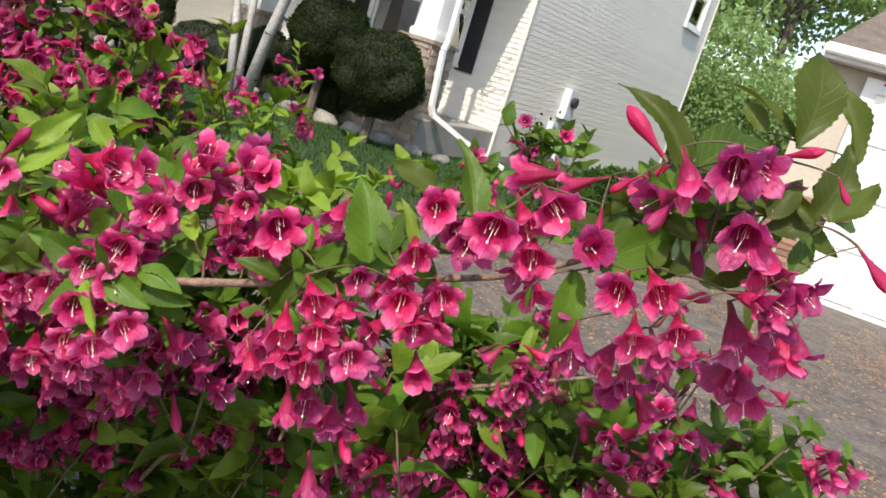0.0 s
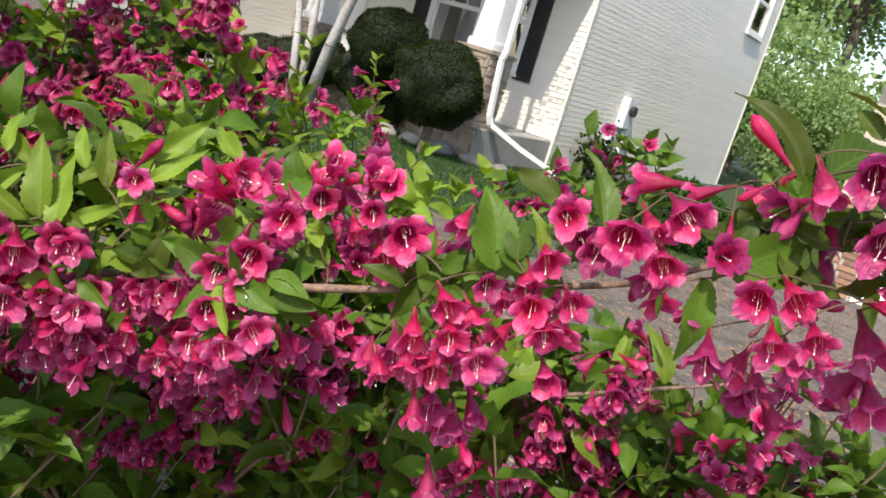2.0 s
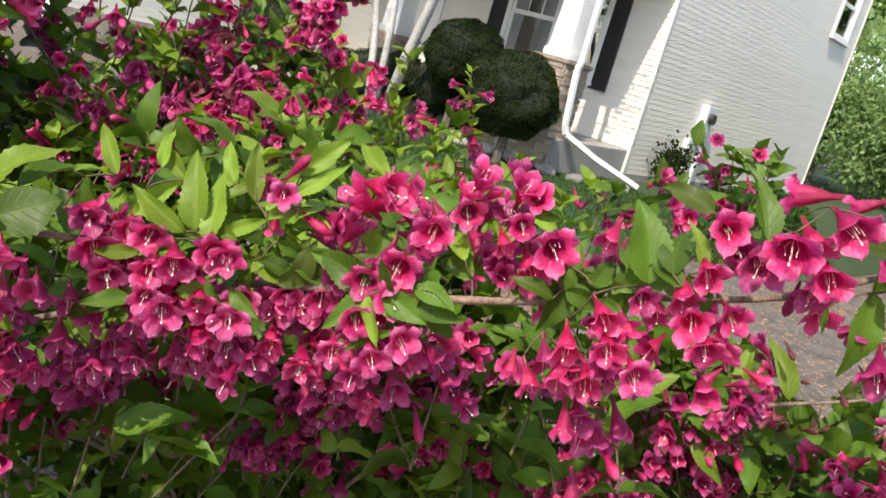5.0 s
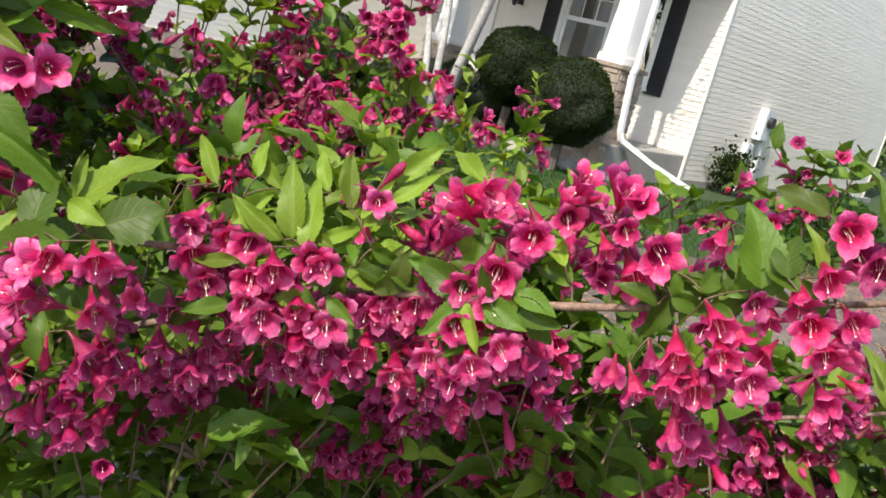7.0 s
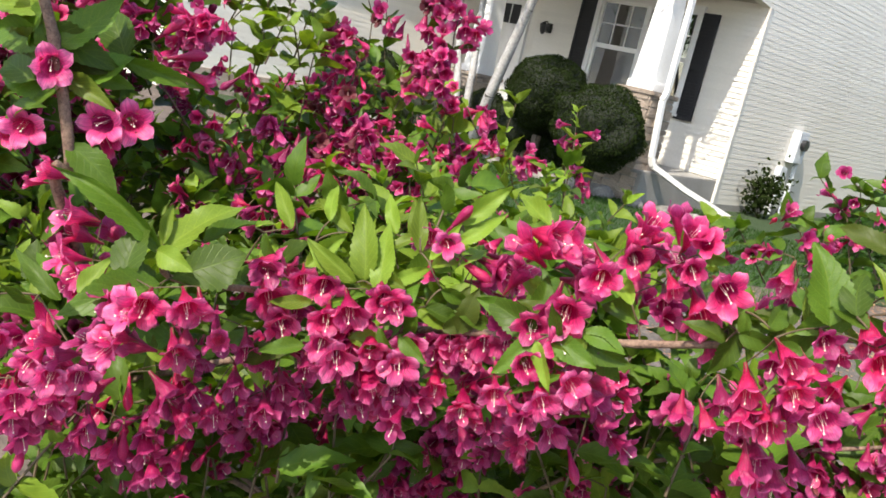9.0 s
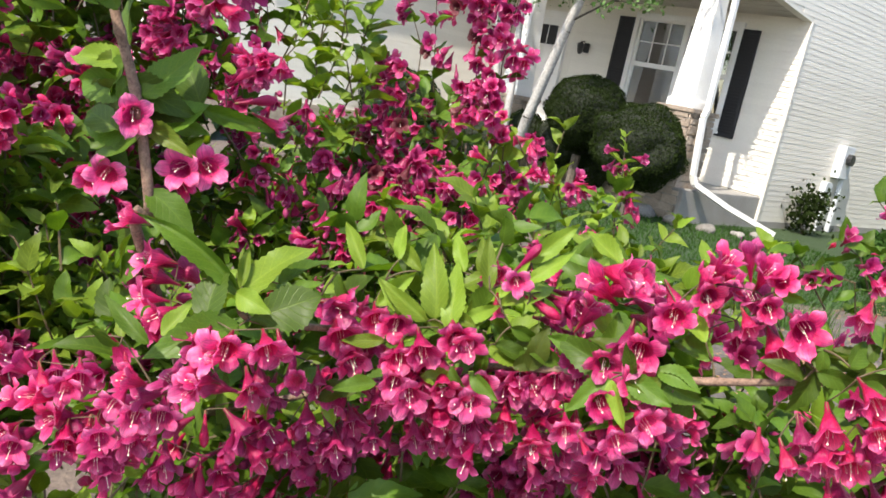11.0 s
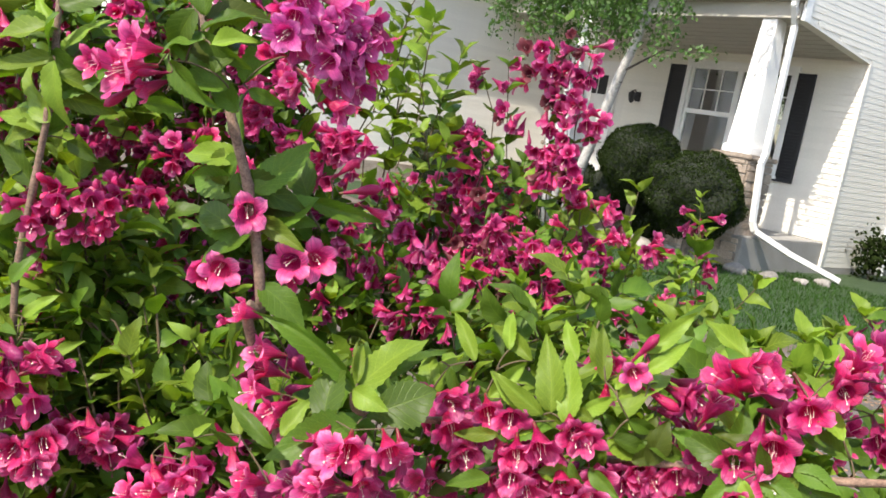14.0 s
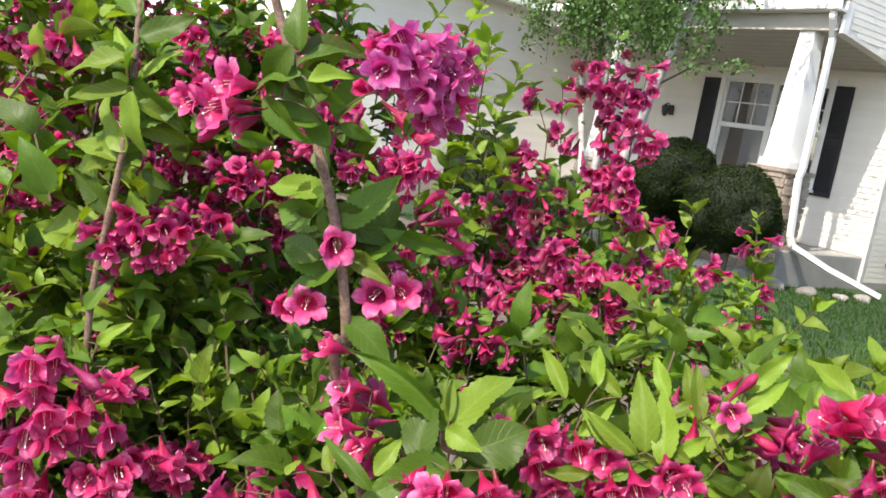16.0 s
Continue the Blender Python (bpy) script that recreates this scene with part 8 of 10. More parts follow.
arch.leaf(-120, 742, 1097, -98, 787, 1083, -22, 0.83, "leaf")
arch.leaf(-83, 749, 1109, -96, 729, 1075, -1, 0.84, "lime")
arch.leaf(-99, 732, 1107, -103, 721, 1135, -29, 0.98, "leaf")
arch.leaf(-295, 638, 1066, -333, 622, 1053, -5, 0.64, "lime")
arch.leaf(-264, 681, 1082, -277, 675, 1045, -8, 0.85, "leaf")
arch.leaf(-276, 659, 1075, -269, 695, 1101, 24, 0.76, "leaf")
arch.leaf(-233, 714, 1081, -211, 742, 1074, -27, 0.82, "leaf")
arch.leaf(-341, 654, 1047, -309, 681, 1075, -19, 0.62, "lime")
arch.leaf(-272, 664, 1070, -275, 671, 1020, 10, 0.79, "leaf")
arch.leaf(-230, 704, 1082, -243, 696, 1027, 21, 0.77, "leaf")
arch.leaf(-294, 643, 1067, -265, 667, 1100, -17, 0.75, "lime")
arch.leaf(-254, 680, 1082, -269, 649, 1095, -5, 0.61, "lime")
arch.leaf(-283, 656, 1074, -256, 680, 1104, 4, 0.86, "leaf")
arch.leaf(-343, 643, 1049, -325, 635, 1014, 3, 1.02, "leaf")
arch.leaf(-228, 763, 1078, -208, 800, 1036, -8, 0.99, "leaf")
arch.leaf(-247, 729, 1074, -214, 763, 1070, 31, 1.05, "leaf")
arch.leaf(-301, 642, 1067, -260, 668, 1082, -16, 0.89, "leaf")
arch.leaf(6, 790, 1142, -15, 764, 1155, 28, 0.83, "leaf")
arch.leaf(105, 787, 1204, 99, 780, 1234, 27, 0.63, "lime")
arch.leaf(-15, 818, 1135, -48, 821, 1146, -34, 0.77, "leaf")
arch.leaf(-8, 810, 1141, 5, 858, 1145, 11, 0.91, "leaf")
arch.leaf(60, 832, 1177, 64, 863, 1199, 19, 0.82, "leaf")
arch.leaf(80, 809, 1191, 48, 796, 1167, -14, 1.02, "leaf")
arch.leaf(12, 794, 1151, 45, 807, 1145, 33, 0.93, "leaf")
arch.leaf(66, 824, 1179, 94, 827, 1170, -24, 0.75, "lime")
thicket(-100, 48, 99, 16, 12, 10, 22, 111, slot=1, flowers=0.1, size=0.062)
thicket(-92, 48, 91, 16, 12, 9, 24, 112, slot=1, flowers=0.1, size=0.062)
thicket(-91, 60, 92, 12, 12, 9, 18, 113, slot=1, flowers=0.1, size=0.062)
thicket(-103, 46, 107, 14, 12, 8, 14, 114, slot=1, flowers=0.2, size=0.062)
thicket(-112, 99, 98, 12, 12, 9, 12, 115, slot=1, flowers=0.2, size=0.062)
RS = random.Random(116)
shoot((-1.213, 1.073, 1.086), (-1.214, 1.088, 1.295), RS, 0.068, 6, 1, 0)
shoot((-1.223, 1.089, 1.179), (-1.213, 1.120, 1.402), RS, 0.068, 6, 1, 0)
shoot((-1.180, 1.126, 1.132), (-1.170, 1.157, 1.355), RS, 0.068, 6, 1, 0)
shoot((-1.143, 1.162, 1.107), (-1.139, 1.176, 1.294), RS, 0.068, 6, 1, 0)
shoot((-1.236, 1.105, 1.284), (-1.222, 1.136, 1.493), RS, 0.068, 6, 1, 0)
shoot((-1.290, 1.050, 1.315), (-1.267, 1.083, 1.492), RS, 0.068, 6, 1, 0)
shoot((-1.183, 1.151, 1.227), (-1.163, 1.190, 1.440), RS, 0.068, 6, 1, 0)
shoot((-1.280, 1.034, 1.222), (-1.268, 1.051, 1.385), RS, 0.068, 5, 1, 0)
leftstem.bloom(-793, 279, 993, -13, -21, 1.54, "pink")
leftstem.bloom(-769, 298, 947, -1, -22, 1.46, "pink")
leftstem.bloom(-778, 279, 922, -21, -21, 1.46, "mauve")
leftstem.bloom(-765, 314, 924, 14, -20, 1.36)
leftstem.bloom(-770, 329, 945, 7, -25, 1.18, "half")
leftstem.bloom(-792, 289, 966, -6, -29, 1.44, "mauve")
leftstem.bloom(-794, 279, 877, -22, -24, 1.45, "mauve")
leftstem.bloom(-772, 341, 870, -9, -4, 1.44, "mauve")
leftstem.bloom(-749, 376, 889, -13, -0, 1.40, "pink")
leftstem.bloom(-745, 374, 858, -12, -14, 1.28, "mauve")
leftstem.bloom(-756, 418, 890, 9, -18, 1.24, "pink")
leftstem.bloom(-739, 441, 892, 43, 14, 1.16, "pink")
leftstem.bloom(-782, 301, 835, -102, 24, 1.39, "mauve")
leftstem.bloom(-785, 280, 840, -13, -13, 1.49, "pink")
leftstem.bloom(-790, 363, 977, -76, -26, 1.34, "pink")
leftstem.bloom(-778, 382, 986, 59, 19, 1.21, "half")
leftstem.bloom(-808, 310, 994, -14, -34, 1.41, "mauve")
leftstem.bloom(-787, 317, 918, 12, -38, 1.00, "tube")
leftstem.bloom(-820, 265, 878, -37, -27, 1.33, "mauve")
leftstem.bloom(-781, 339, 902, -17, -52, 1.36, "mauve")
leftstem.bloom(-794, 350, 936, 8, -49, 1.22, "mauve")
leftstem.bloom(-839, 274, 938, 44, -42, 1.39)
leftstem.bloom(-802, 301, 843, -34, -46, 1.19)
leftstem.bloom(-766, 394, 884, -5, -10, 1.38, "mauve")
leftstem.bloom(-766, 432, 887, 8, -53, 1.01, "half")
leftstem.bloom(-772, 437, 875, 56, -8, 1.19, "half")
leftstem.bloom(-820, 295, 806, -95, 12, 1.15, "mauve")
leftstem.bloom(-798, 301, 820, 1, -26, 1.47, "mauve")
leftstem.bloom(-830, 349, 955, -64, -45, 1.21, "mauve")
leftstem.bloom(-812, 371, 960, 78, 37, 1.12, "mauve")
RS = random.Random(117)
shoot((0.232, 1.358, 0.971), (0.288, 1.377, 1.056), RS, 0.045, 3, 0, 0)
shoot((0.287, 1.386, 0.955), (0.318, 1.388, 1.032), RS, 0.045, 4, 0, 0)
shoot((0.222, 1.339, 0.917), (0.268, 1.357, 1.021), RS, 0.05, 4, 0, 0)
shoot((0.328, 1.410, 0.962), (0.364, 1.407, 1.007), RS, 0.04, 3, 0, 0)
shoot((0.184, 1.334, 0.982), (0.236, 1.348, 1.058), RS, 0.045, 3, 0, 0)
thicket(-165, 112, 93, 26, 20, 16, 34, 121, slot=0, flowers=0.6)
thicket(-158, 136, 103, 20, 20, 16, 24, 122, slot=0, flowers=0.8)
thicket(-145, 87, 86, 20, 18, 14, 24, 123, slot=0, flowers=0.3)
upright.leaf(-468, 394, 1362, -439, 420, 1337, 13, 0.85, "leaf")
upright.leaf(-458, 396, 1357, -483, 360, 1356, 30, 1.00, "leaf")
upright.leaf(-465, 387, 1380, -485, 374, 1333, -25, 1.00, "leaf")
upright.leaf(-447, 396, 1354, -424, 423, 1366, -12, 0.70, "lime")
upright.leaf(-475, 404, 1357, -460, 433, 1390, 18, 0.78, "lime")
upright.leaf(-472, 398, 1364, -461, 432, 1404, -30, 0.81, "leaf")
upright.leaf(-471, 416, 1341, -499, 386, 1363, 16, 0.96, "olive")
upright.leaf(-458, 420, 1323, -494, 385, 1322, 18, 0.99, "leaf")
upright.leaf(-472, 419, 1335, -507, 388, 1355, -20, 0.76, "leaf")
upright.leaf(-484, 404, 1374, -471, 453, 1406, -20, 0.97, "olive")
upright.leaf(-478, 401, 1377, -489, 392, 1427, 4, 0.90, "leaf")
upright.leaf(-466, 404, 1360, -455, 437, 1374, -14, 1.03, "olive")
upright.leaf(-510, 462, 1265, -535, 437, 1215, 11, 0.91, "leaf")
upright.leaf(-532, 470, 1274, -561, 463, 1320, -16, 0.89, "leaf")
upright.leaf(-509, 465, 1237, -563, 432, 1231, -31, 0.99, "leaf")
upright.leaf(-510, 462, 1245, -461, 507, 1228, -6, 0.93, "leaf")
upright.leaf(-514, 480, 1226, -497, 507, 1179, 27, 0.89, "leaf")
upright.leaf(-512, 469, 1227, -483, 517, 1219, 11, 0.82, "olive")
upright.leaf(-528, 464, 1270, -540, 438, 1234, -3, 0.72, "lime")
upright.leaf(-496, 475, 1210, -456, 510, 1187, -21, 0.63, "lime")
upright.leaf(-509, 460, 1248, -490, 467, 1201, -7, 0.95, "leaf")
upright.leaf(-503, 468, 1234, -554, 435, 1217, -29, 0.92, "olive")
upright.leaf(-517, 465, 1261, -577, 428, 1257, 6, 0.78, "lime")
upright.leaf(-537, 473, 1269, -545, 464, 1211, 27, 0.78, "leaf")
upright.leaf(-473, 487, 1085, -512, 464, 1052, 3, 1.03, "leaf")
upright.leaf(-485, 483, 1121, -515, 460, 1061, 31, 0.83, "leaf")
upright.leaf(-487, 482, 1187, -514, 502, 1242, 22, 0.73, "lime")
upright.leaf(-484, 473, 1198, -523, 430, 1161, 33, 0.97, "leaf")
upright.leaf(-481, 483, 1150, -439, 514, 1116, -26, 0.96, "leaf")
upright.leaf(-491, 477, 1200, -535, 431, 1197, -20, 1.03, "leaf")
leftstem.leaf(-843, 371, 1350, -887, 298, 1332, 33, 0.66, "lime")
leftstem.leaf(-858, 366, 1280, -821, 430, 1313, 15, 0.97, "leaf")
leftstem.leaf(-838, 371, 1301, -816, 427, 1281, -33, 0.66, "lime")
leftstem.leaf(-833, 367, 1376, -818, 425, 1405, 13, 1.04, "leaf")
leftstem.leaf(-852, 372, 1400, -905, 346, 1452, 11, 0.88, "leaf")
leftstem.leaf(-864, 370, 1406, -901, 375, 1483, 0, 0.62, "lime")
leftstem.leaf(-847, 369, 1319, -900, 319, 1294, -8, 0.67, "lime")
leftstem.leaf(-829, 366, 1369, -854, 351, 1319, 25, 0.94, "leaf")
leftstem.leaf(-837, 369, 1315, -812, 363, 1247, -6, 0.70, "lime")
leftstem.leaf(-852, 376, 1278, -825, 442, 1262, 23, 0.76, "lime")
leftstem.leaf(-868, 371, 1342, -898, 325, 1364, 0, 1.04, "leaf")
leftstem.leaf(-852, 367, 1326, -803, 418, 1272, 17, 1.04, "leaf")
leftstem.leaf(-998, 386, 1108, -1084, 307, 1102, -20, 0.78, "lime")
leftstem.leaf(-916, 383, 1173, -856, 419, 1101, 24, 0.94, "leaf")
leftstem.leaf(-906, 371, 1194, -929, 337, 1107, 25, 0.73, "lime")
leftstem.leaf(-948, 373, 1144, -1008, 309, 1119, 21, 0.80, "lime")
leftstem.leaf(-1022, 391, 1084, -1021, 402, 990, 0, 0.81, "leaf")
leftstem.leaf(-1033, 390, 1084, -983, 435, 1024, 2, 0.60, "lime")
leftstem.leaf(-857, 373, 1242, -913, 344, 1315, -15, 0.78, "lime")
leftstem.leaf(-945, 376, 1167, -1009, 352, 1249, -17, 0.83, "leaf")
leftstem.leaf(-1018, 383, 1078, -963, 428, 1019, 13, 0.76, "leaf")
leftstem.leaf(-870, 369, 1229, -936, 319, 1252, 23, 0.63, "lime")
leftstem.leaf(-1013, 384, 1102, -931, 466, 1103, 6, 0.70, "lime")
leftstem.leaf(-1015, 388, 1087, -1094, 317, 1059, -34, 0.81, "lime")
leftstem.leaf(-1015, 396, 1082, -975, 456, 1124, -11, 0.79, "lime")
leftstem.leaf(-883, 377, 1241, -901, 330, 1210, 1, 0.81, "lime")
leftstem.leaf(-1075, 391, 997, -1124, 384, 1081, 10, 0.84, "lime")
leftstem.leaf(-1053, 385, 986, -1029, 388, 922, -21, 0.62, "lime")
leftstem.leaf(-1067, 397, 990, -1084, 353, 911, -12, 1.02, "leaf")
leftstem.leaf(-1034, 391, 912, -1016, 435, 980, 18, 0.94, "leaf")
leftstem.leaf(-1043, 386, 954, -977, 473, 974, -30, 0.62, "lime")
leftstem.leaf(-1044, 398, 987, -1100, 375, 1034, -21, 0.99, "leaf")
leftstem.leaf(-1053, 391, 956, -1045, 383, 845, 34, 0.64, "lime")
leftstem.leaf(-1043, 385, 841, -1011, 438, 878, 32, 0.61, "lime")
leftstem.leaf(-1018, 384, 828, -1016, 387, 739, -2, 0.75, "leaf")
leftstem.leaf(-1035, 395, 859, -989, 454, 854, -34, 0.74, "lime")
Stem(shrub, ((-0.689, 1.230, 0.000), (-0.653, 1.012, 0.480), (-0.623, 0.822, 0.754), (-0.601, 0.686, 0.899)), 0.0042, 0.002, label="bare brown weigela cane")
Stem(shrub, ((-0.752, 1.376, 0.000), (-0.652, 1.163, 0.473), (-0.564, 0.976, 0.742), (-0.502, 0.843, 0.883)), 0.0042, 0.002, label="bare brown weigela cane")
Stem(shrub, ((-0.571, 1.292, 0.000), (-0.577, 1.145, 0.413), (-0.582, 1.016, 0.629), (-0.586, 0.924, 0.732)), 0.0042, 0.002, label="bare brown weigela cane")
Stem(shrub, ((-0.870, 1.430, 0.000), (-0.688, 1.280, 0.418), (-0.529, 1.149, 0.639), (-0.416, 1.055, 0.745)), 0.0042, 0.002, label="bare brown weigela cane")
Stem(shrub, ((-0.837, 1.257, 0.000), (-0.566, 1.268, 0.466), (-0.329, 1.278, 0.729), (-0.159, 1.286, 0.865)), 0.0042, 0.002, label="bare brown weigela cane")
Stem(shrub, ((-0.822, 1.301, 0.000), (-0.500, 1.327, 0.467), (-0.219, 1.350, 0.730), (-0.018, 1.366, 0.867)), 0.0042, 0.002, label="bare brown weigela cane")
Stem(shrub, ((-0.742, 1.288, 0.000), (-0.385, 1.317, 0.490), (-0.072, 1.342, 0.774), (0.151, 1.360, 0.926)), 0.0042, 0.002, label="bare brown weigela cane")
Stem(shrub, ((-0.676, 1.216, 0.000), (-0.925, 0.990, 0.548), (-1.143, 0.792, 0.882), (-1.299, 0.651, 1.070)), 0.0042, 0.002, label="bare brown weigela cane")
Stem(shrub, ((-0.820, 1.429, 0.000), (-1.029, 1.233, 0.578), (-1.212, 1.061, 0.938), (-1.342, 0.938, 1.144)), 0.0042, 0.002, label="bare brown weigela cane")
Stem(shrub, ((-0.860, 1.120, 0.000), (-1.003, 1.161, 0.548), (-1.128, 1.196, 0.883), (-1.217, 1.222, 1.071)), 0.0042, 0.002, label="bare brown weigela cane")
Stem(shrub, ((-0.704, 1.180, 0.000), (-0.900, 1.313, 0.585), (-1.072, 1.430, 0.951), (-1.194, 1.513, 1.162)), 0.0042, 0.002, label="bare brown weigela cane")
Stem(shrub, ((-0.617, 1.202, 0.000), (-0.971, 1.178, 0.518), (-1.281, 1.157, 0.825), (-1.502, 1.142, 0.994)), 0.0042, 0.002, label="bare brown weigela cane")
Stem(shrub, ((-0.672, 1.330, 0.000), (-0.667, 1.040, 0.448), (-0.663, 0.786, 0.696), (-0.660, 0.604, 0.821)), 0.0042, 0.002, label="bare brown weigela cane")
Stem(shrub, ((-0.699, 1.430, 0.000), (-0.854, 1.470, 0.530), (-0.990, 1.504, 0.848), (-1.087, 1.529, 1.024)), 0.0042, 0.002, label="bare brown weigela cane")
Stem(shrub, ((-0.817, 1.156, 0.000), (-0.875, 1.367, 0.523), (-0.925, 1.551, 0.835), (-0.961, 1.683, 1.006)), 0.0042, 0.002, label="bare brown weigela cane")
arch.bloom(-325, 604, 1084, -41, -15, 1.06, "mauve")
arch.bloom(-278, 633, 1085, -42, -15, 1.06)
arch.bloom(-234, 660, 1090, -40, -24, 0.98, "mauve")
arch.bloom(-321, 628, 1036, -42, -22, 1.12, "pink")
arch.bloom(-222, 671, 1083, -31, -20, 1.01)
arch.bloom(-220, 694, 1049, -41, -16, 1.06, "pink")
arch.bloom(-214, 729, 1040, -49, -22, 1.06, "mauve")
arch.bloom(-192, 750, 1049, -40, -20, 1.08)
arch.bloom(-163, 750, 1072, -45, -23, 1.01, "mauve")
RT = random.Random(96)
truss((-0.996, 1.313, 1.256), RT, 4, 0.02, size=1.22, ahead=Vector((0.3, -0.6, -0.35)), tones=BACK_TONES)
truss((-0.974, 1.343, 1.287), RT, 5, 0.02, size=1.22, ahead=Vector((0.3, -0.6, -0.35)), tones=BACK_TONES)
truss((-0.950, 1.350, 1.244), RT, 3, 0.02, size=1.22, ahead=Vector((0.3, -0.6, -0.35)), tones=BACK_TONES)
truss((-1.028, 1.194, 1.187), RT, 3, 0.016, size=1.18, ahead=Vector((0.35, -0.45, -1.0)), tones=BACK_TONES)
truss((-0.958, 1.169, 1.136), RT, 4, 0.016, size=1.18, ahead=Vector((0.35, -0.45, -1.0)), tones=BACK_TONES)
truss((-0.932, 1.190, 1.129), RT, 4, 0.02)
truss((-0.895, 1.218, 1.115), RT, 4, 0.02)
truss((-0.872, 1.238, 1.118), RT, 4, 0.02)
truss((-0.846, 1.266, 1.132), RT, 6, 0.02)
truss((-0.948, 1.084, 1.062), RT, 4, 0.016, size=1.18, ahead=Vector((0.35, -0.45, -1.0)), tones=BACK_TONES)
truss((-0.921, 1.111, 1.072), RT, 5, 0.02)
truss((-0.947, 1.003, 1.021), RT, 4, 0.016, size=1.18, ahead=Vector((0.35, -0.45, -1.0)), tones=BACK_TONES)
truss((-0.909, 1.029, 0.999), RT, 5, 0.02)
truss((-0.960, 0.997, 1.036), RT, 3, 0.016, size=1.18, ahead=Vector((0.35, -0.45, -1.0)), tones=BACK_TONES)
truss((-0.833, 1.328, 1.078), RT, 5, 0.02)
truss((-0.868, 1.378, 1.112), RT, 4, 0.02)
truss((-0.857, 1.230, 1.053), RT, 4, 0.02)
truss((-0.906, 0.957, 0.981), RT, 4, 0.02)
truss((-0.871, 1.030, 0.985), RT, 4, 0.02)
truss((-0.898, 1.196, 1.060), RT, 4, 0.02)
thicket(-2, 134, 98, 8, 8, 6, 4, 131, slot=0, flowers=0.1, size=0.062)
thicket(13, 134, 87, 9, 8, 4, 3, 132, slot=0, flowers=0.1, size=0.062)
thicket(-10, 128, 88, 8, 8, 5, 6, 133, slot=0, flowers=0.1, size=0.062)
thicket(7, 133, 91, 8, 8, 5, 3, 134, slot=0, flowers=0.1, size=0.058)
lowbranch = Stem(shrub, ((-0.720, 1.280, 0.020), (-0.513, 1.171, 0.496), (-0.307, 1.062, 0.771), (-0.217, 1.087, 0.855), (-0.106, 1.147, 0.923), (-0.015, 1.198, 0.967), (0.074, 1.261, 1.009), (0.143, 1.331, 1.040), (0.193, 1.402, 1.076)), 0.0036, 0.0016, label="thin brown lower branch with withered flowers")
lowbranch.bloom(140, 1334, 1061, 2, 23, 0.72, "withered")
lowbranch.bloom(70, 1290, 986, 1, 48, 0.86, "withered")
lowbranch.bloom(-85, 1144, 864, 27, 37, 0.86, "withered")
lowbranch.bloom(-46, 1154, 969, 27, 58, 0.83, "withered")
lowbranch.bloom(-65, 1184, 985, 6, 31, 0.82, "withered")
lowbranch.bloom(-75, 1159, 884, -137, 2, 0.93, "withered")
lowbranch.bloom(-65, 1126, 943, 33, 59, 0.82, "withered")
lowbranch.bloom(54, 1213, 967, -53, -21, 0.94, "withered")
lowbranch.bloom(181, 1327, 1006, -122, -59, 0.83, "withered")
lowbranch.bloom(61, 1220, 976, -100, -32, 0.96, "withered")
lowbranch.bloom(25, 1283, 1034, 8, -11, 0.75, "withered")
lowbranch.bloom(190, 1336, 1047, -35, 66, 0.88, "withered")
lowbranch.bloom(-32, 1215, 1000, -133, -35, 0.98, "withered")
lowbranch.bloom(67, 1248, 1059, -17, -37, 0.89, "withered")
lowbranch.bloom(-116, 1124, 958, -104, 2, 0.81, "withered")
lowbranch.bloom(162, 1336, 1098, -4, 18, 0.69, "withered")
lowbranch.bloom(-90, 1151, 859, 7, 28, 0.82, "withered")
lowbranch.bloom(128, 1286, 1025, -43, -23, 0.93, "withered")
lowbranch.bloom(81, 1293, 1034, -13, 17, 0.75, "withered")
lowbranch.bloom(-100, 1142, 975, -18, 42, 0.95, "withered")
lowbranch.bloom(119, 1299, 996, 17, 42, 0.79, "withered")
lowbranch.bloom(58, 1247, 974, -95, -24, 0.93, "withered")
lowbranch.bloom(-19, 1210, 908, -132, -26, 0.80, "withered")
lowbranch.bloom(155, 1343, 986, -125, -59, 0.84, "withered")
lowbranch.bloom(143, 1322, 1040, -42, -31, 0.94, "withered")
lowbranch.bloom(130, 1331, 1025, -89, -37, 0.72, "withered")
lowbranch.bloom(-66, 1165, 951, -88, -15, 0.97, "withered")
lowbranch.bloom(77, 1275, 985, -51, 53, 0.90, "withered")
lowbranch.bloom(115, 1265, 993, -27, 22, 0.96, "withered")
lowbranch.bloom(69, 1234, 993, -116, 3, 0.87, "withered")
lowbranch.bloom(49, 1222, 982, -103, -11, 0.89, "withered")
lowbranch.bloom(50, 1202, 941, -104, -9, 0.67, "withered")
lowbranch.bloom(117, 1358, 1081, -129, -51, 0.96, "withered")
lowbranch.bloom(106, 1292, 982, -39, -43, 0.71, "withered")
lowbranch.bloom(201, 1387, 1084, -93, -36, 0.83, "withered")
lowbranch.bloom(124, 1354, 1049, -43, -19, 0.89, "withered")
lowbranch.bloom(29, 1208, 966, -51, -24, 0.88, "withered")
lowbranch.bloom(106, 1293, 960, -5, 11, 0.80, "withered")
lowbranch.bloom(-37, 1158, 952, -94, -20, 0.78, "withered")
lowbranch.bloom(-42, 1153, 927, -111, -24, 0.82, "withered")
lowbranch.bloom(-5, 1166, 916, -19, -28, 0.76, "withered")
lowbranch.bloom(-113, 1134, 933, -9, -14, 0.89, "withered")
lowbranch.bloom(181, 1331, 995, -75, -50, 1.18, "half")
lowbranch.bloom(43, 1197, 990, -42, -30, 1.17, "mauve")
lowbranch.bloom(112, 1275, 944, -42, -41, 1.05, "bud")
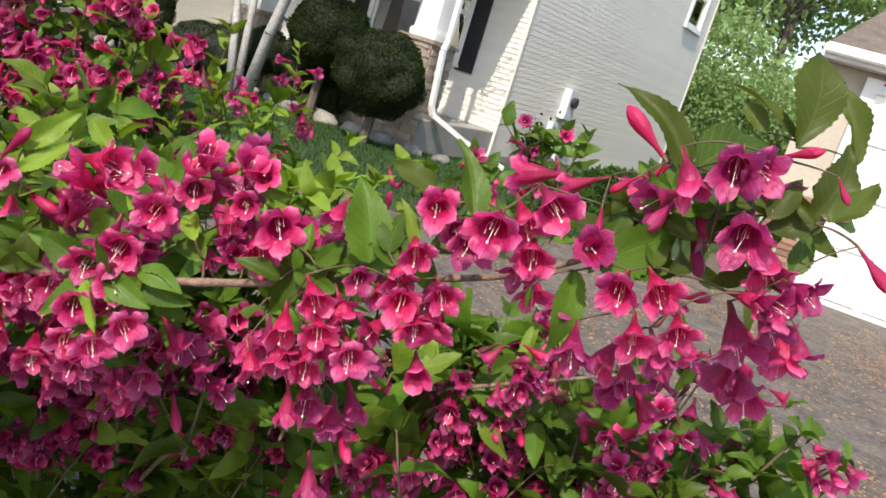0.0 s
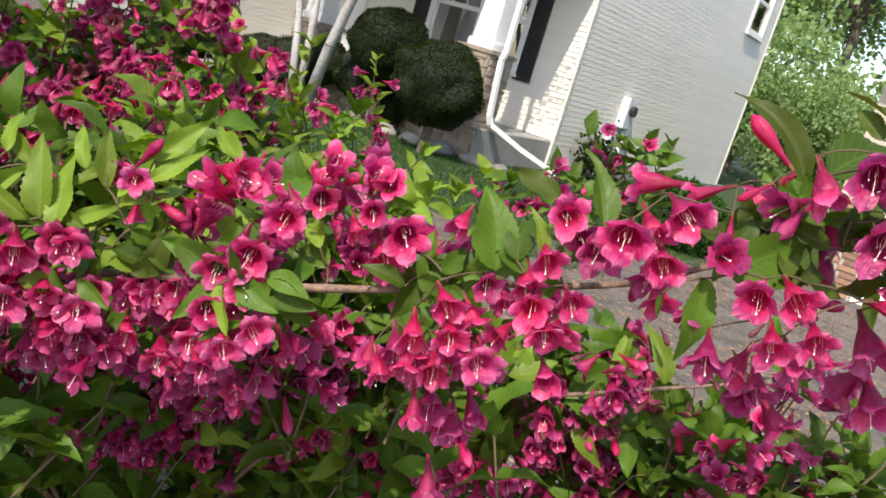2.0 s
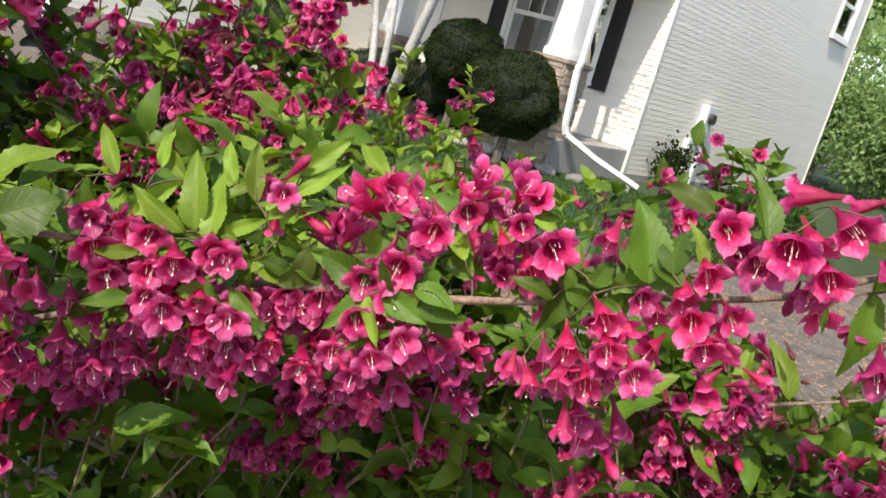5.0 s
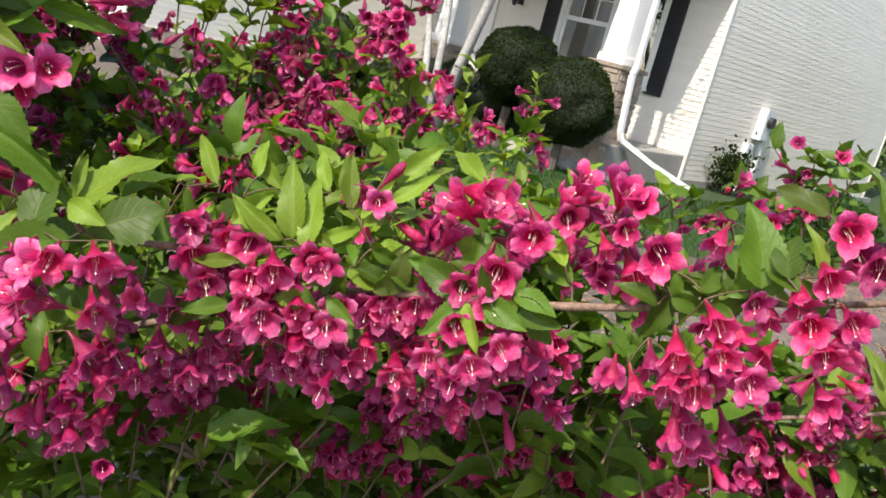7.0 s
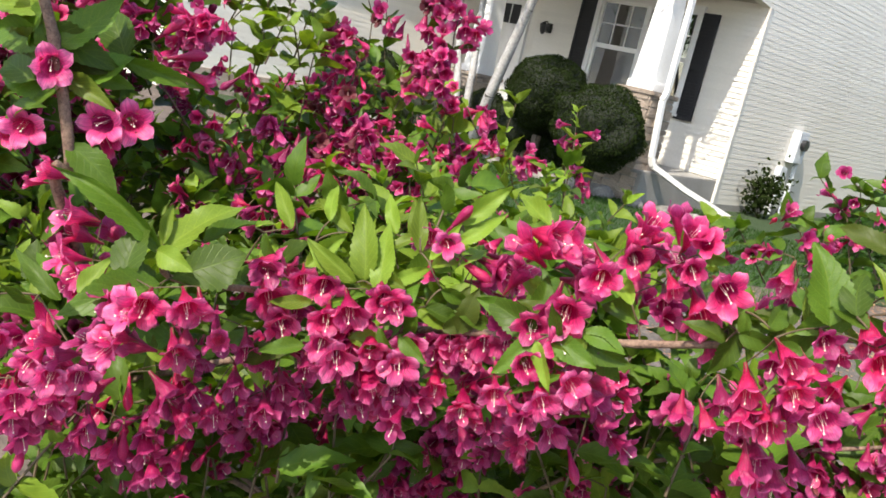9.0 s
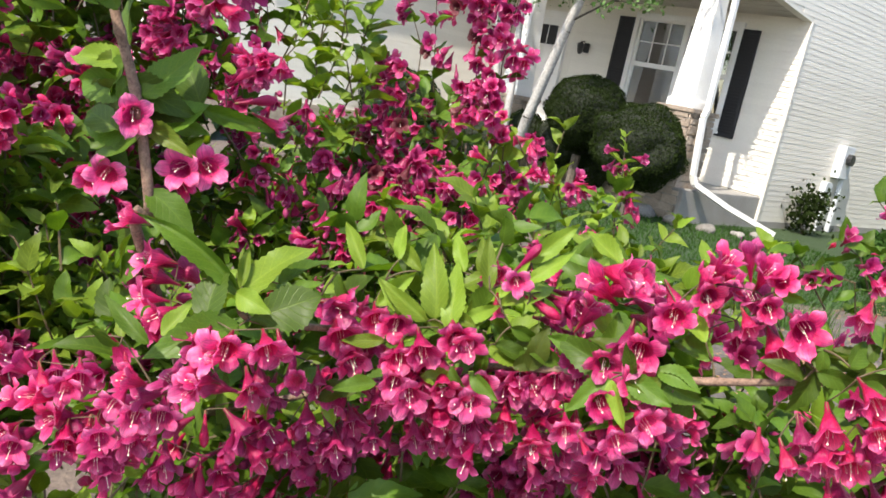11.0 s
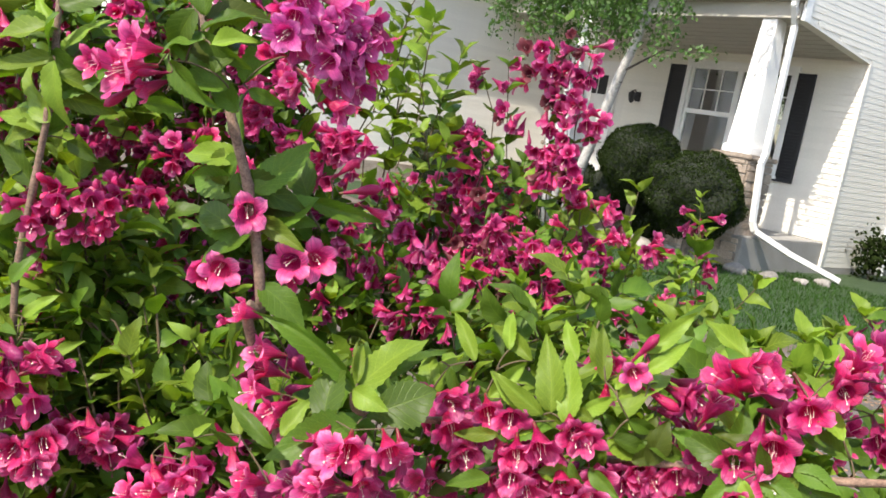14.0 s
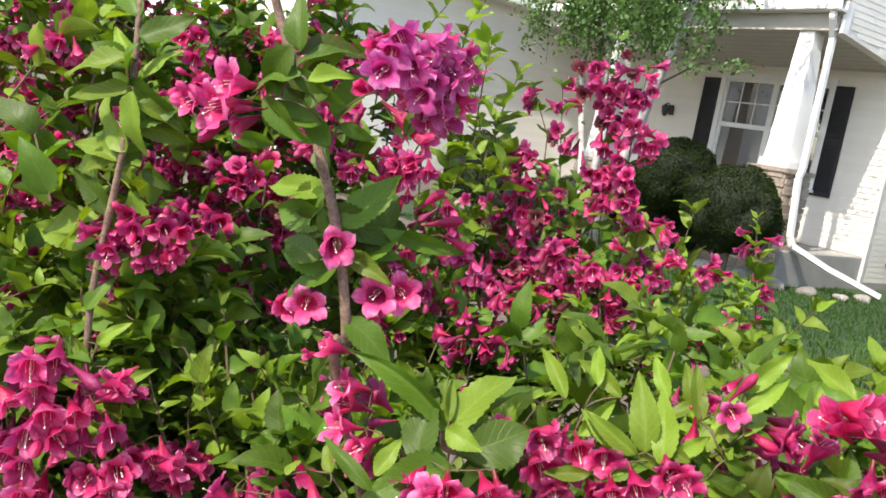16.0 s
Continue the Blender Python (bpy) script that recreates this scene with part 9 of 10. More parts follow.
lowbranch.bloom(61, 1216, 926, -50, -17, 1.10, "bud")
lowbranch.bloom(-15, 1164, 931, -82, -17, 1.15, "mauve")
lowbranch.bloom(202, 1344, 999, -74, -48, 1.06, "mauve")
lowbranch.bloom(-55, 1168, 889, -49, -26, 0.95, "bud")
lowbranch.bloom(172, 1361, 1054, -118, -50, 0.92, "bud")
lowbranch.bloom(63, 1252, 984, -50, -47, 0.81, "tube")
lowbranch.leaf(-120, 1120, 912, -119, 1166, 973, -22, 0.83, "lime")
lowbranch.leaf(-73, 1179, 940, -36, 1229, 971, -1, 0.95, "leaf")
lowbranch.leaf(-81, 1157, 935, -84, 1146, 885, 13, 1.03, "leaf")
lowbranch.leaf(-120, 1129, 908, -79, 1162, 927, -30, 0.77, "leaf")
lowbranch.leaf(-42, 1193, 947, -66, 1176, 994, -25, 0.97, "leaf")
lowbranch.leaf(-49, 1201, 950, -9, 1234, 902, 34, 1.04, "leaf")
lowbranch.leaf(-128, 1137, 903, -112, 1146, 960, 2, 0.95, "leaf")
lowbranch.leaf(-44, 1192, 949, -73, 1151, 896, -32, 0.94, "olive")
lowbranch.leaf(-139, 1140, 908, -88, 1157, 867, -1, 0.80, "olive")
lowbranch.leaf(-21, 1213, 966, 46, 1243, 944, -21, 0.96, "leaf")
lowbranch.leaf(-93, 1177, 930, -46, 1187, 901, 3, 0.77, "leaf")
lowbranch.leaf(-93, 1151, 925, -91, 1149, 864, 27, 0.78, "lime")
lowbranch.leaf(-17, 1212, 961, 16, 1272, 1011, 4, 0.90, "leaf")
lowbranch.leaf(-10, 1230, 966, 36, 1272, 910, 7, 0.95, "leaf")
lowbranch.leaf(128, 1341, 1045, 159, 1360, 1010, -22, 0.97, "leaf")
lowbranch.leaf(74, 1301, 1009, 116, 1307, 967, 32, 0.90, "leaf")
lowbranch.leaf(7, 1233, 984, 48, 1275, 933, -22, 0.62, "lime")
lowbranch.leaf(167, 1388, 1053, 134, 1376, 1118, -30, 0.75, "leaf")
lowbranch.leaf(176, 1383, 1069, 173, 1367, 1014, -7, 0.76, "lime")
lowbranch.leaf(24, 1266, 978, 18, 1285, 1024, 0, 0.95, "leaf")
lowbranch.leaf(107, 1334, 1021, 129, 1366, 1058, 0, 1.03, "olive")
lowbranch.leaf(12, 1264, 972, 41, 1282, 1029, 23, 0.66, "lime")
lowbranch.leaf(158, 1367, 1049, 213, 1423, 1054, 26, 0.84, "olive")
lowbranch.leaf(120, 1332, 1028, 162, 1337, 1003, 24, 0.99, "leaf")
lowbranch.leaf(67, 1279, 1008, 37, 1268, 1073, 8, 0.73, "lime")
lowbranch.leaf(23, 1242, 993, 7, 1263, 1062, -27, 0.63, "lime")
lowbranch.leaf(24, 1257, 990, 8, 1249, 934, 9, 0.80, "olive")
lowbranch.leaf(34, 1276, 992, -4, 1258, 957, 19, 0.88, "leaf")
lowbranch.leaf(27, 1252, 992, 30, 1280, 1043, 0, 0.85, "olive")
lowbranch.leaf(100, 1320, 1023, 157, 1337, 1002, 32, 0.96, "leaf")
lowbranch.leaf(-63, 1155, 905, -71, 1155, 837, -16, 0.78, "lime")
lowbranch.leaf(102, 1296, 962, 33, 1269, 935, 21, 0.84, "leaf")
lowbranch.leaf(-50, 1200, 898, -93, 1156, 846, -22, 0.83, "lime")
lowbranch.leaf(68, 1280, 953, 3, 1226, 975, -23, 0.79, "leaf")
lowbranch.leaf(85, 1303, 962, 43, 1312, 1001, -32, 0.82, "lime")
lowbranch.leaf(50, 1271, 939, 69, 1267, 886, 18, 1.01, "leaf")
lowbranch.leaf(-4, 1219, 931, 48, 1229, 889, 8, 0.61, "lime")
lowbranch.leaf(61, 1259, 954, 0, 1221, 973, 10, 1.02, "leaf")
lowbranch.leaf(47, 1271, 935, -9, 1235, 974, -18, 0.82, "lime")
lowbranch.leaf(88, 1281, 967, 134, 1313, 989, 8, 0.75, "leaf")
lowbranch.leaf(103, 1318, 964, 49, 1301, 1010, -19, 0.84, "leaf")
lowbranch.leaf(-58, 1179, 900, -67, 1186, 952, -32, 0.80, "leaf")
RS = random.Random(141)
shoot((-0.962, 0.430, 1.000), (-0.922, 0.461, 1.104), RS, 0.072, 5, 1, 0)
shoot((-0.948, 0.482, 1.013), (-0.917, 0.501, 1.112), RS, 0.072, 5, 1, 0)
shoot((-0.938, 0.448, 0.968), (-0.946, 0.416, 1.050), RS, 0.072, 5, 1, 0)
shoot((-0.943, 0.513, 0.991), (-0.908, 0.526, 1.057), RS, 0.072, 5, 1, 0)
shoot((-0.981, 0.423, 1.050), (-0.955, 0.426, 1.117), RS, 0.072, 4, 1, 0)
RS = random.Random(142)
shoot((-0.221, 1.690, 1.071), (-0.303, 1.627, 1.238), RS, 0.052, 6, 0, 0)
shoot((-0.189, 1.724, 1.082), (-0.251, 1.673, 1.231), RS, 0.052, 5, 0, 0)
shoot((-0.269, 1.643, 1.065), (-0.327, 1.580, 1.165), RS, 0.052, 5, 0, 0)
shoot((-0.173, 1.751, 1.118), (-0.197, 1.733, 1.260), RS, 0.052, 5, 0, 0)
shoot((-0.321, 1.588, 1.047), (-0.373, 1.527, 1.135), RS, 0.052, 5, 0, 0)
shoot((-0.245, 1.690, 1.052), (-0.262, 1.674, 1.179), RS, 0.052, 5, 0, 0)
shoot((-0.282, 1.622, 1.040), (-0.336, 1.553, 1.112), RS, 0.052, 4, 0, 0)
shoot((-0.195, 1.710, 1.060), (-0.185, 1.713, 1.164), RS, 0.052, 4, 0, 0)
RS = random.Random(143)
shoot((-0.250, 1.661, 1.149), (-0.255, 1.648, 1.243), RS, 0.05, 5, 0, 0)
shoot((-0.207, 1.687, 1.154), (-0.213, 1.673, 1.248), RS, 0.05, 5, 0, 0)
shoot((-0.205, 1.501, 1.113), (-0.220, 1.472, 1.172), RS, 0.05, 4, 0, 0)
thicket(-89, 114, 95, 12, 12, 7, 18, 151, slot=0, flowers=0.1)
thicket(-82, 140, 96, 12, 12, 7, 18, 152, slot=0, flowers=0.1)
thicket(-99, 100, 96, 10, 12, 7, 14, 153, slot=0, flowers=0.3)
thicket(-93, 103, 90, 8, 10, 6, 10, 154, slot=0, flowers=0.1)

RT = random.Random(171)
truss((-0.575, 0.993, 0.671), RT, 7, 0.02, size=0.92, tones=(1, 1, 1, 0))
truss((-0.552, 1.010, 0.698), RT, 8, 0.02, size=0.92, tones=(1, 1, 1, 0))
truss((-0.524, 1.032, 0.685), RT, 8, 0.02, size=0.92, tones=(1, 1, 1, 0))
truss((-0.511, 1.062, 0.662), RT, 7, 0.02, size=0.92, tones=(1, 1, 1, 0))
truss((-0.507, 1.084, 0.683), RT, 6, 0.02, size=0.92, tones=(1, 1, 1, 0))
truss((-0.535, 1.020, 0.645), RT, 6, 0.02, size=0.92, tones=(1, 1, 1, 0))
truss((-0.420, 1.021, 0.803), RT, 7, 0.02, size=0.92, tones=(1, 1, 1, 0))
truss((-0.430, 1.074, 0.780), RT, 6, 0.02, size=0.92, tones=(1, 1, 1, 0))
truss((-0.561, 1.293, 0.608), RT, 7, 0.02, size=0.92, tones=(1, 1, 1, 0))
truss((-0.513, 1.290, 0.651), RT, 7, 0.02, size=0.92, tones=(1, 1, 1, 0))
truss((-0.572, 1.260, 0.577), RT, 5, 0.02, size=0.92, tones=(1, 1, 1, 0))
truss((-0.306, 1.078, 0.843), RT, 6, 0.02, size=0.92, tones=(1, 1, 1, 0))
truss((-0.247, 1.031, 0.926), RT, 5, 0.02, size=0.92, tones=(1, 1, 1, 0))
truss((-0.341, 1.049, 0.846), RT, 6, 0.02, size=0.92, tones=(1, 1, 1, 0))
truss((-0.308, 1.172, 0.771), RT, 5, 0.02, size=0.92, tones=(1, 1, 1, 0))
truss((-0.280, 1.327, 0.663), RT, 5, 0.02, size=0.92, tones=(1, 1, 1, 0))
truss((-0.296, 1.397, 0.687), RT, 6, 0.02, size=0.92, tones=(1, 1, 1, 0))
truss((-0.174, 1.275, 0.758), RT, 7, 0.02, size=0.92, tones=(1, 1, 1, 0))
truss((-0.152, 1.297, 0.779), RT, 6, 0.02, size=0.92, tones=(1, 1, 1, 0))
truss((-0.080, 1.413, 0.757), RT, 6, 0.02, size=0.92, tones=(1, 1, 1, 0))
truss((-0.052, 1.308, 0.885), RT, 4, 0.02, size=0.92, tones=(1, 1, 1, 0))
truss((-0.034, 1.410, 0.841), RT, 6, 0.02, size=0.92, tones=(1, 1, 1, 0))
truss((-0.004, 1.421, 0.845), RT, 6, 0.02, size=0.92, tones=(1, 1, 1, 0))
truss((0.017, 1.460, 0.791), RT, 6, 0.02, size=0.92, tones=(1, 1, 1, 0))
truss((-0.139, 1.310, 0.841), RT, 5, 0.02, size=0.92, tones=(1, 1, 1, 0))
truss((-0.126, 1.407, 0.780), RT, 5, 0.02, size=0.92, tones=(1, 1, 1, 0))
truss((-0.537, 0.783, 0.822), RT, 7, 0.02, size=0.92, tones=(1, 1, 1, 0))
truss((-0.496, 0.789, 0.869), RT, 6, 0.02, size=0.92, tones=(1, 1, 1, 0))
LOW_FAN = Vector((0.70, 0.62, -0.30))
truss((-0.571, 0.991, 0.671), RT, 8, 0.030, ahead=LOW_FAN, tones=(1, 1, 0))
truss((-0.579, 1.016, 0.714), RT, 5, 0.020, ahead=LOW_FAN, tones=(1, 1, 0))
RT = random.Random(181)
truss((-0.902, 0.389, 1.156), RT, 6, 0.02, size=0.95)
truss((-0.877, 0.412, 1.163), RT, 7, 0.02, size=0.95)
truss((-0.885, 0.450, 1.142), RT, 8, 0.02, size=0.95)
truss((-0.886, 0.431, 1.122), RT, 5, 0.02, size=0.95)
truss((-0.927, 0.493, 1.152), RT, 6, 0.02, size=0.95)
truss((-0.896, 0.399, 1.133), RT, 6, 0.02, size=0.95)
truss((-1.205, 0.631, 1.189), RT, 7, 0.02, size=0.95)
truss((-1.187, 0.678, 1.187), RT, 8, 0.02, size=0.95)
truss((-1.174, 0.706, 1.167), RT, 6, 0.02, size=0.95)
truss((-1.217, 0.599, 1.208), RT, 6, 0.02, size=0.95)
truss((-1.144, 0.487, 1.204), RT, 6, 0.02, size=0.95)
truss((-1.190, 0.652, 1.130), RT, 5, 0.02, size=0.95)
truss((-1.071, 0.639, 1.049), RT, 4, 0.02, size=0.95)
truss((-1.089, 0.895, 1.259), RT, 7, 0.02, size=0.95)
truss((-1.147, 0.788, 1.284), RT, 6, 0.02, size=0.95)
truss((-0.926, 1.697, 1.010), RT, 4, 0.02, size=0.95)
truss((-0.897, 1.715, 0.999), RT, 4, 0.02, size=0.95)
truss((-0.883, 1.730, 1.022), RT, 2, 0.02, size=0.95)
truss((-0.978, 1.677, 1.115), RT, 2, 0.02, size=0.95)
truss((-1.075, 1.607, 1.196), RT, 2, 0.02, size=0.95)
truss((-1.027, 0.542, 0.960), RT, 3, 0.02, size=0.95)
truss((-0.991, 0.608, 0.920), RT, 2, 0.02, size=0.95)
RS = random.Random(182)
shoot((-0.911, 0.560, 0.680), (-0.957, 0.577, 0.826), RS, 0.042, 5, 1, 0)
shoot((-0.778, 0.576, 0.848), (-0.794, 0.552, 0.990), RS, 0.048, 4, 1, 0)
shoot((-0.880, 0.578, 0.877), (-0.868, 0.512, 1.013), RS, 0.045, 4, 1, 0)
shoot((-0.779, 0.392, 0.810), (-0.840, 0.391, 0.913), RS, 0.045, 4, 1, 0)
shoot((-1.047, 0.664, 0.805), (-1.003, 0.675, 0.907), RS, 0.057, 4, 1, 0)
shoot((-0.839, 0.539, 0.754), (-0.827, 0.526, 0.853), RS, 0.043, 5, 1, 0)
shoot((-0.902, 0.608, 0.769), (-0.899, 0.618, 0.880), RS, 0.047, 5, 1, 0)
shoot((-0.862, 0.477, 0.785), (-0.859, 0.406, 0.932), RS, 0.048, 5, 1, 0)
shoot((-0.899, 0.372, 0.767), (-0.896, 0.374, 0.860), RS, 0.045, 4, 1, 0)
shoot((-1.078, 0.435, 0.769), (-1.043, 0.427, 0.912), RS, 0.046, 5, 1, 0)
shoot((-0.997, 0.416, 0.673), (-1.002, 0.423, 0.820), RS, 0.043, 5, 1, 0)
shoot((-0.843, 0.536, 0.861), (-0.835, 0.490, 0.957), RS, 0.053, 5, 1, 0)
shoot((-0.913, 0.307, 0.900), (-0.875, 0.402, 1.000), RS, 0.043, 5, 1, 0)
shoot((-0.893, 0.420, 0.771), (-0.893, 0.376, 0.870), RS, 0.058, 4, 1, 0)
shoot((-0.786, 0.570, 0.864), (-0.824, 0.575, 0.962), RS, 0.056, 5, 1, 0)
shoot((-0.845, 0.364, 0.823), (-0.859, 0.384, 0.940), RS, 0.058, 4, 1, 0)
shoot((-0.909, 0.513, 0.803), (-0.905, 0.547, 0.911), RS, 0.048, 4, 1, 0)
shoot((-0.899, 0.472, 0.694), (-0.929, 0.408, 0.836), RS, 0.045, 5, 1, 0)
shoot((-1.039, 0.516, 0.670), (-1.005, 0.476, 0.807), RS, 0.053, 4, 1, 0)
shoot((-0.955, 0.646, 0.775), (-0.949, 0.612, 0.911), RS, 0.053, 5, 1, 0)
shoot((-0.817, 0.487, 0.823), (-0.837, 0.514, 0.959), RS, 0.047, 5, 1, 0)
shoot((-0.923, 0.490, 0.697), (-0.931, 0.516, 0.826), RS, 0.054, 5, 1, 0)
shoot((-1.025, 0.423, 0.648), (-0.994, 0.499, 0.795), RS, 0.050, 4, 1, 0)
shoot((-1.041, 0.465, 0.757), (-1.039, 0.453, 0.888), RS, 0.049, 5, 1, 0)
shoot((-1.033, 0.584, 0.749), (-1.020, 0.485, 0.850), RS, 0.051, 4, 1, 0)
shoot((-0.924, 0.453, 0.746), (-0.957, 0.444, 0.849), RS, 0.043, 4, 1, 0)
shoot((-0.936, 0.396, 0.706), (-0.906, 0.405, 0.817), RS, 0.053, 4, 1, 0)
shoot((-0.995, 0.578, 0.808), (-1.026, 0.578, 0.915), RS, 0.049, 4, 1, 0)
shoot((-1.031, 0.607, 0.740), (-1.007, 0.615, 0.848), RS, 0.050, 5, 1, 0)
shoot((-0.846, 0.495, 0.740), (-0.863, 0.534, 0.852), RS, 0.044, 5, 1, 0)
shoot((-1.008, 0.555, 0.621), (-0.987, 0.573, 0.765), RS, 0.042, 4, 1, 0)
shoot((-0.936, 0.523, 0.695), (-0.908, 0.468, 0.819), RS, 0.049, 4, 1, 0)
shoot((-1.013, 0.570, 0.783), (-0.969, 0.531, 0.883), RS, 0.052, 5, 1, 0)
shoot((-0.841, 0.496, 0.824), (-0.876, 0.500, 0.931), RS, 0.050, 4, 1, 0)
RT = random.Random(191)
truss((-0.067, 1.301, 0.864), RT, 6, 0.02, size=0.85, tones=(4, 1, 4, 1, 0))
truss((-0.027, 1.314, 0.857), RT, 7, 0.02, size=0.85, tones=(4, 1, 4, 1, 0))
truss((-0.008, 1.359, 0.865), RT, 6, 0.02, size=0.85, tones=(4, 1, 4, 1, 0))
truss((0.092, 1.403, 0.848), RT, 6, 0.02, size=0.85, tones=(4, 1, 4, 1, 0))
truss((0.206, 1.452, 0.918), RT, 6, 0.02, size=0.85, tones=(4, 1, 4, 1, 0))
truss((0.236, 1.466, 0.948), RT, 6, 0.02, size=0.85, tones=(4, 1, 4, 1, 0))
truss((0.041, 1.387, 0.841), RT, 6, 0.02, size=0.85, tones=(4, 1, 4, 1, 0))
truss((0.166, 1.433, 0.883), RT, 6, 0.02, size=0.85, tones=(4, 1, 4, 1, 0))
truss((0.016, 1.274, 1.002), RT, 5, 0.02, size=0.85, tones=(4, 1, 4, 1, 0))
truss((0.041, 1.294, 1.038), RT, 3, 0.02, size=0.85, tones=(4, 1, 4, 1, 0))
truss((0.021, 1.316, 0.957), RT, 6, 0.02, size=0.85, tones=(4, 1, 4, 1, 0))
truss((-0.009, 1.301, 0.945), RT, 4, 0.02, size=0.85, tones=(4, 1, 4, 1, 0))
truss((0.257, 1.347, 1.073), RT, 3, 0.02, size=0.85, tones=(4, 1, 4, 1, 0))
truss((0.326, 1.433, 0.992), RT, 5, 0.02, size=0.85, tones=(4, 1, 4, 1, 0))
truss((-0.086, 1.256, 0.914), RT, 4, 0.02, size=0.85, tones=(4, 1, 4, 1, 0))
truss((-0.107, 1.206, 0.961), RT, 3, 0.02, size=0.85, tones=(4, 1, 4, 1, 0))
truss((0.117, 1.380, 0.912), RT, 5, 0.02, size=0.85, tones=(4, 1, 4, 1, 0))
truss((0.163, 1.368, 1.004), RT, 3, 0.02, size=0.85, tones=(4, 1, 4, 1, 0))
RT = random.Random(211)
truss((-1.319, 0.337, 1.365), RT, 7, 0.02)
truss((-1.314, 0.367, 1.344), RT, 7, 0.02)
truss((-1.322, 0.313, 1.369), RT, 6, 0.02)
truss((-1.308, 0.385, 1.266), RT, 7, 0.02)
truss((-1.310, 0.366, 1.241), RT, 7, 0.02)
truss((-1.268, 0.312, 1.242), RT, 7, 0.02)
truss((-1.262, 0.333, 1.210), RT, 6, 0.02)
truss((-1.202, 0.337, 1.141), RT, 6, 0.02)
truss((-1.208, 0.307, 1.146), RT, 6, 0.02)
truss((-1.224, 0.632, 1.124), RT, 6, 0.02)
truss((-1.262, 0.688, 1.163), RT, 7, 0.02)
truss((-1.257, 0.712, 1.207), RT, 6, 0.02)
truss((-1.232, 0.753, 1.153), RT, 6, 0.02)
truss((-1.261, 0.832, 1.399), RT, 6, 0.02)
truss((-1.246, 0.862, 1.390), RT, 5, 0.02)
truss((-1.276, 0.796, 1.454), RT, 5, 0.02)
truss((-1.212, 0.647, 1.088), RT, 5, 0.02)
truss((-1.235, 0.585, 1.089), RT, 6, 0.02)
truss((-1.274, 1.007, 1.236), RT, 3, 0.02, size=1.22, ahead=Vector((0.3, -0.6, -0.35)), tones=BACK_TONES)
truss((-1.255, 1.031, 1.195), RT, 3, 0.016, size=1.18, ahead=Vector((0.35, -0.45, -1.0)), tones=BACK_TONES)
# the flowers half hidden behind those of the near branches
RT = random.Random(201)
for stem, share in ((arch, 0.62), (sprig, 0.5), (leftstem, 0.3)):
    for mouth, way, size in stem.blooms:
        if RT.random() < (share if mouth.x < 0.1 else 0.25):
            at = mouth - FRONT * RT.uniform(0.02, 0.045) + Vector((RT.gauss(0, 0.012), RT.gauss(0, 0.012), RT.gauss(-0.012, 0.012)))
            truss(at - way * 0.03, RT, 2, 0.022, size * 0.97, Vector((way.x, way.y, way.z - 0.35)), (0, 1, 1))


RT = random.Random(221)
truss((-1.321, 0.321, 1.362), RT, 6, 0.018, size=1.05, ahead=Vector((0.45, -0.35, -0.6)), tones=BACK_TONES)
truss((-1.295, 0.358, 1.354), RT, 6, 0.018, size=1.05, ahead=Vector((0.45, -0.35, -0.6)), tones=BACK_TONES)
truss((-1.223, 0.295, 1.301), RT, 6, 0.018, size=1.05, ahead=Vector((0.45, -0.35, -0.6)), tones=BACK_TONES)
truss((-1.240, 0.306, 1.267), RT, 5, 0.018, size=1.05, ahead=Vector((0.45, -0.35, -0.6)), tones=BACK_TONES)
truss((-1.213, 0.348, 1.262), RT, 6, 0.018, size=1.05, ahead=Vector((0.45, -0.35, -0.6)), tones=BACK_TONES)
truss((-1.187, 0.374, 1.246), RT, 6, 0.018, size=1.05, ahead=Vector((0.45, -0.35, -0.6)), tones=BACK_TONES)
truss((-1.217, 0.299, 1.214), RT, 5, 0.018, size=1.05, ahead=Vector((0.45, -0.35, -0.6)), tones=BACK_TONES)
truss((-1.173, 0.323, 1.215), RT, 5, 0.018, size=1.05, ahead=Vector((0.45, -0.35, -0.6)), tones=BACK_TONES)
truss((-1.204, 0.337, 1.149), RT, 5, 0.018, size=1.05, ahead=Vector((0.45, -0.35, -0.6)), tones=BACK_TONES)
truss((-1.168, 0.300, 1.147), RT, 4, 0.018, size=1.05, ahead=Vector((0.45, -0.35, -0.6)), tones=BACK_TONES)
truss((-1.295, 0.431, 1.209), RT, 4, 0.018, size=1.05, ahead=Vector((0.45, -0.35, -0.6)), tones=BACK_TONES)
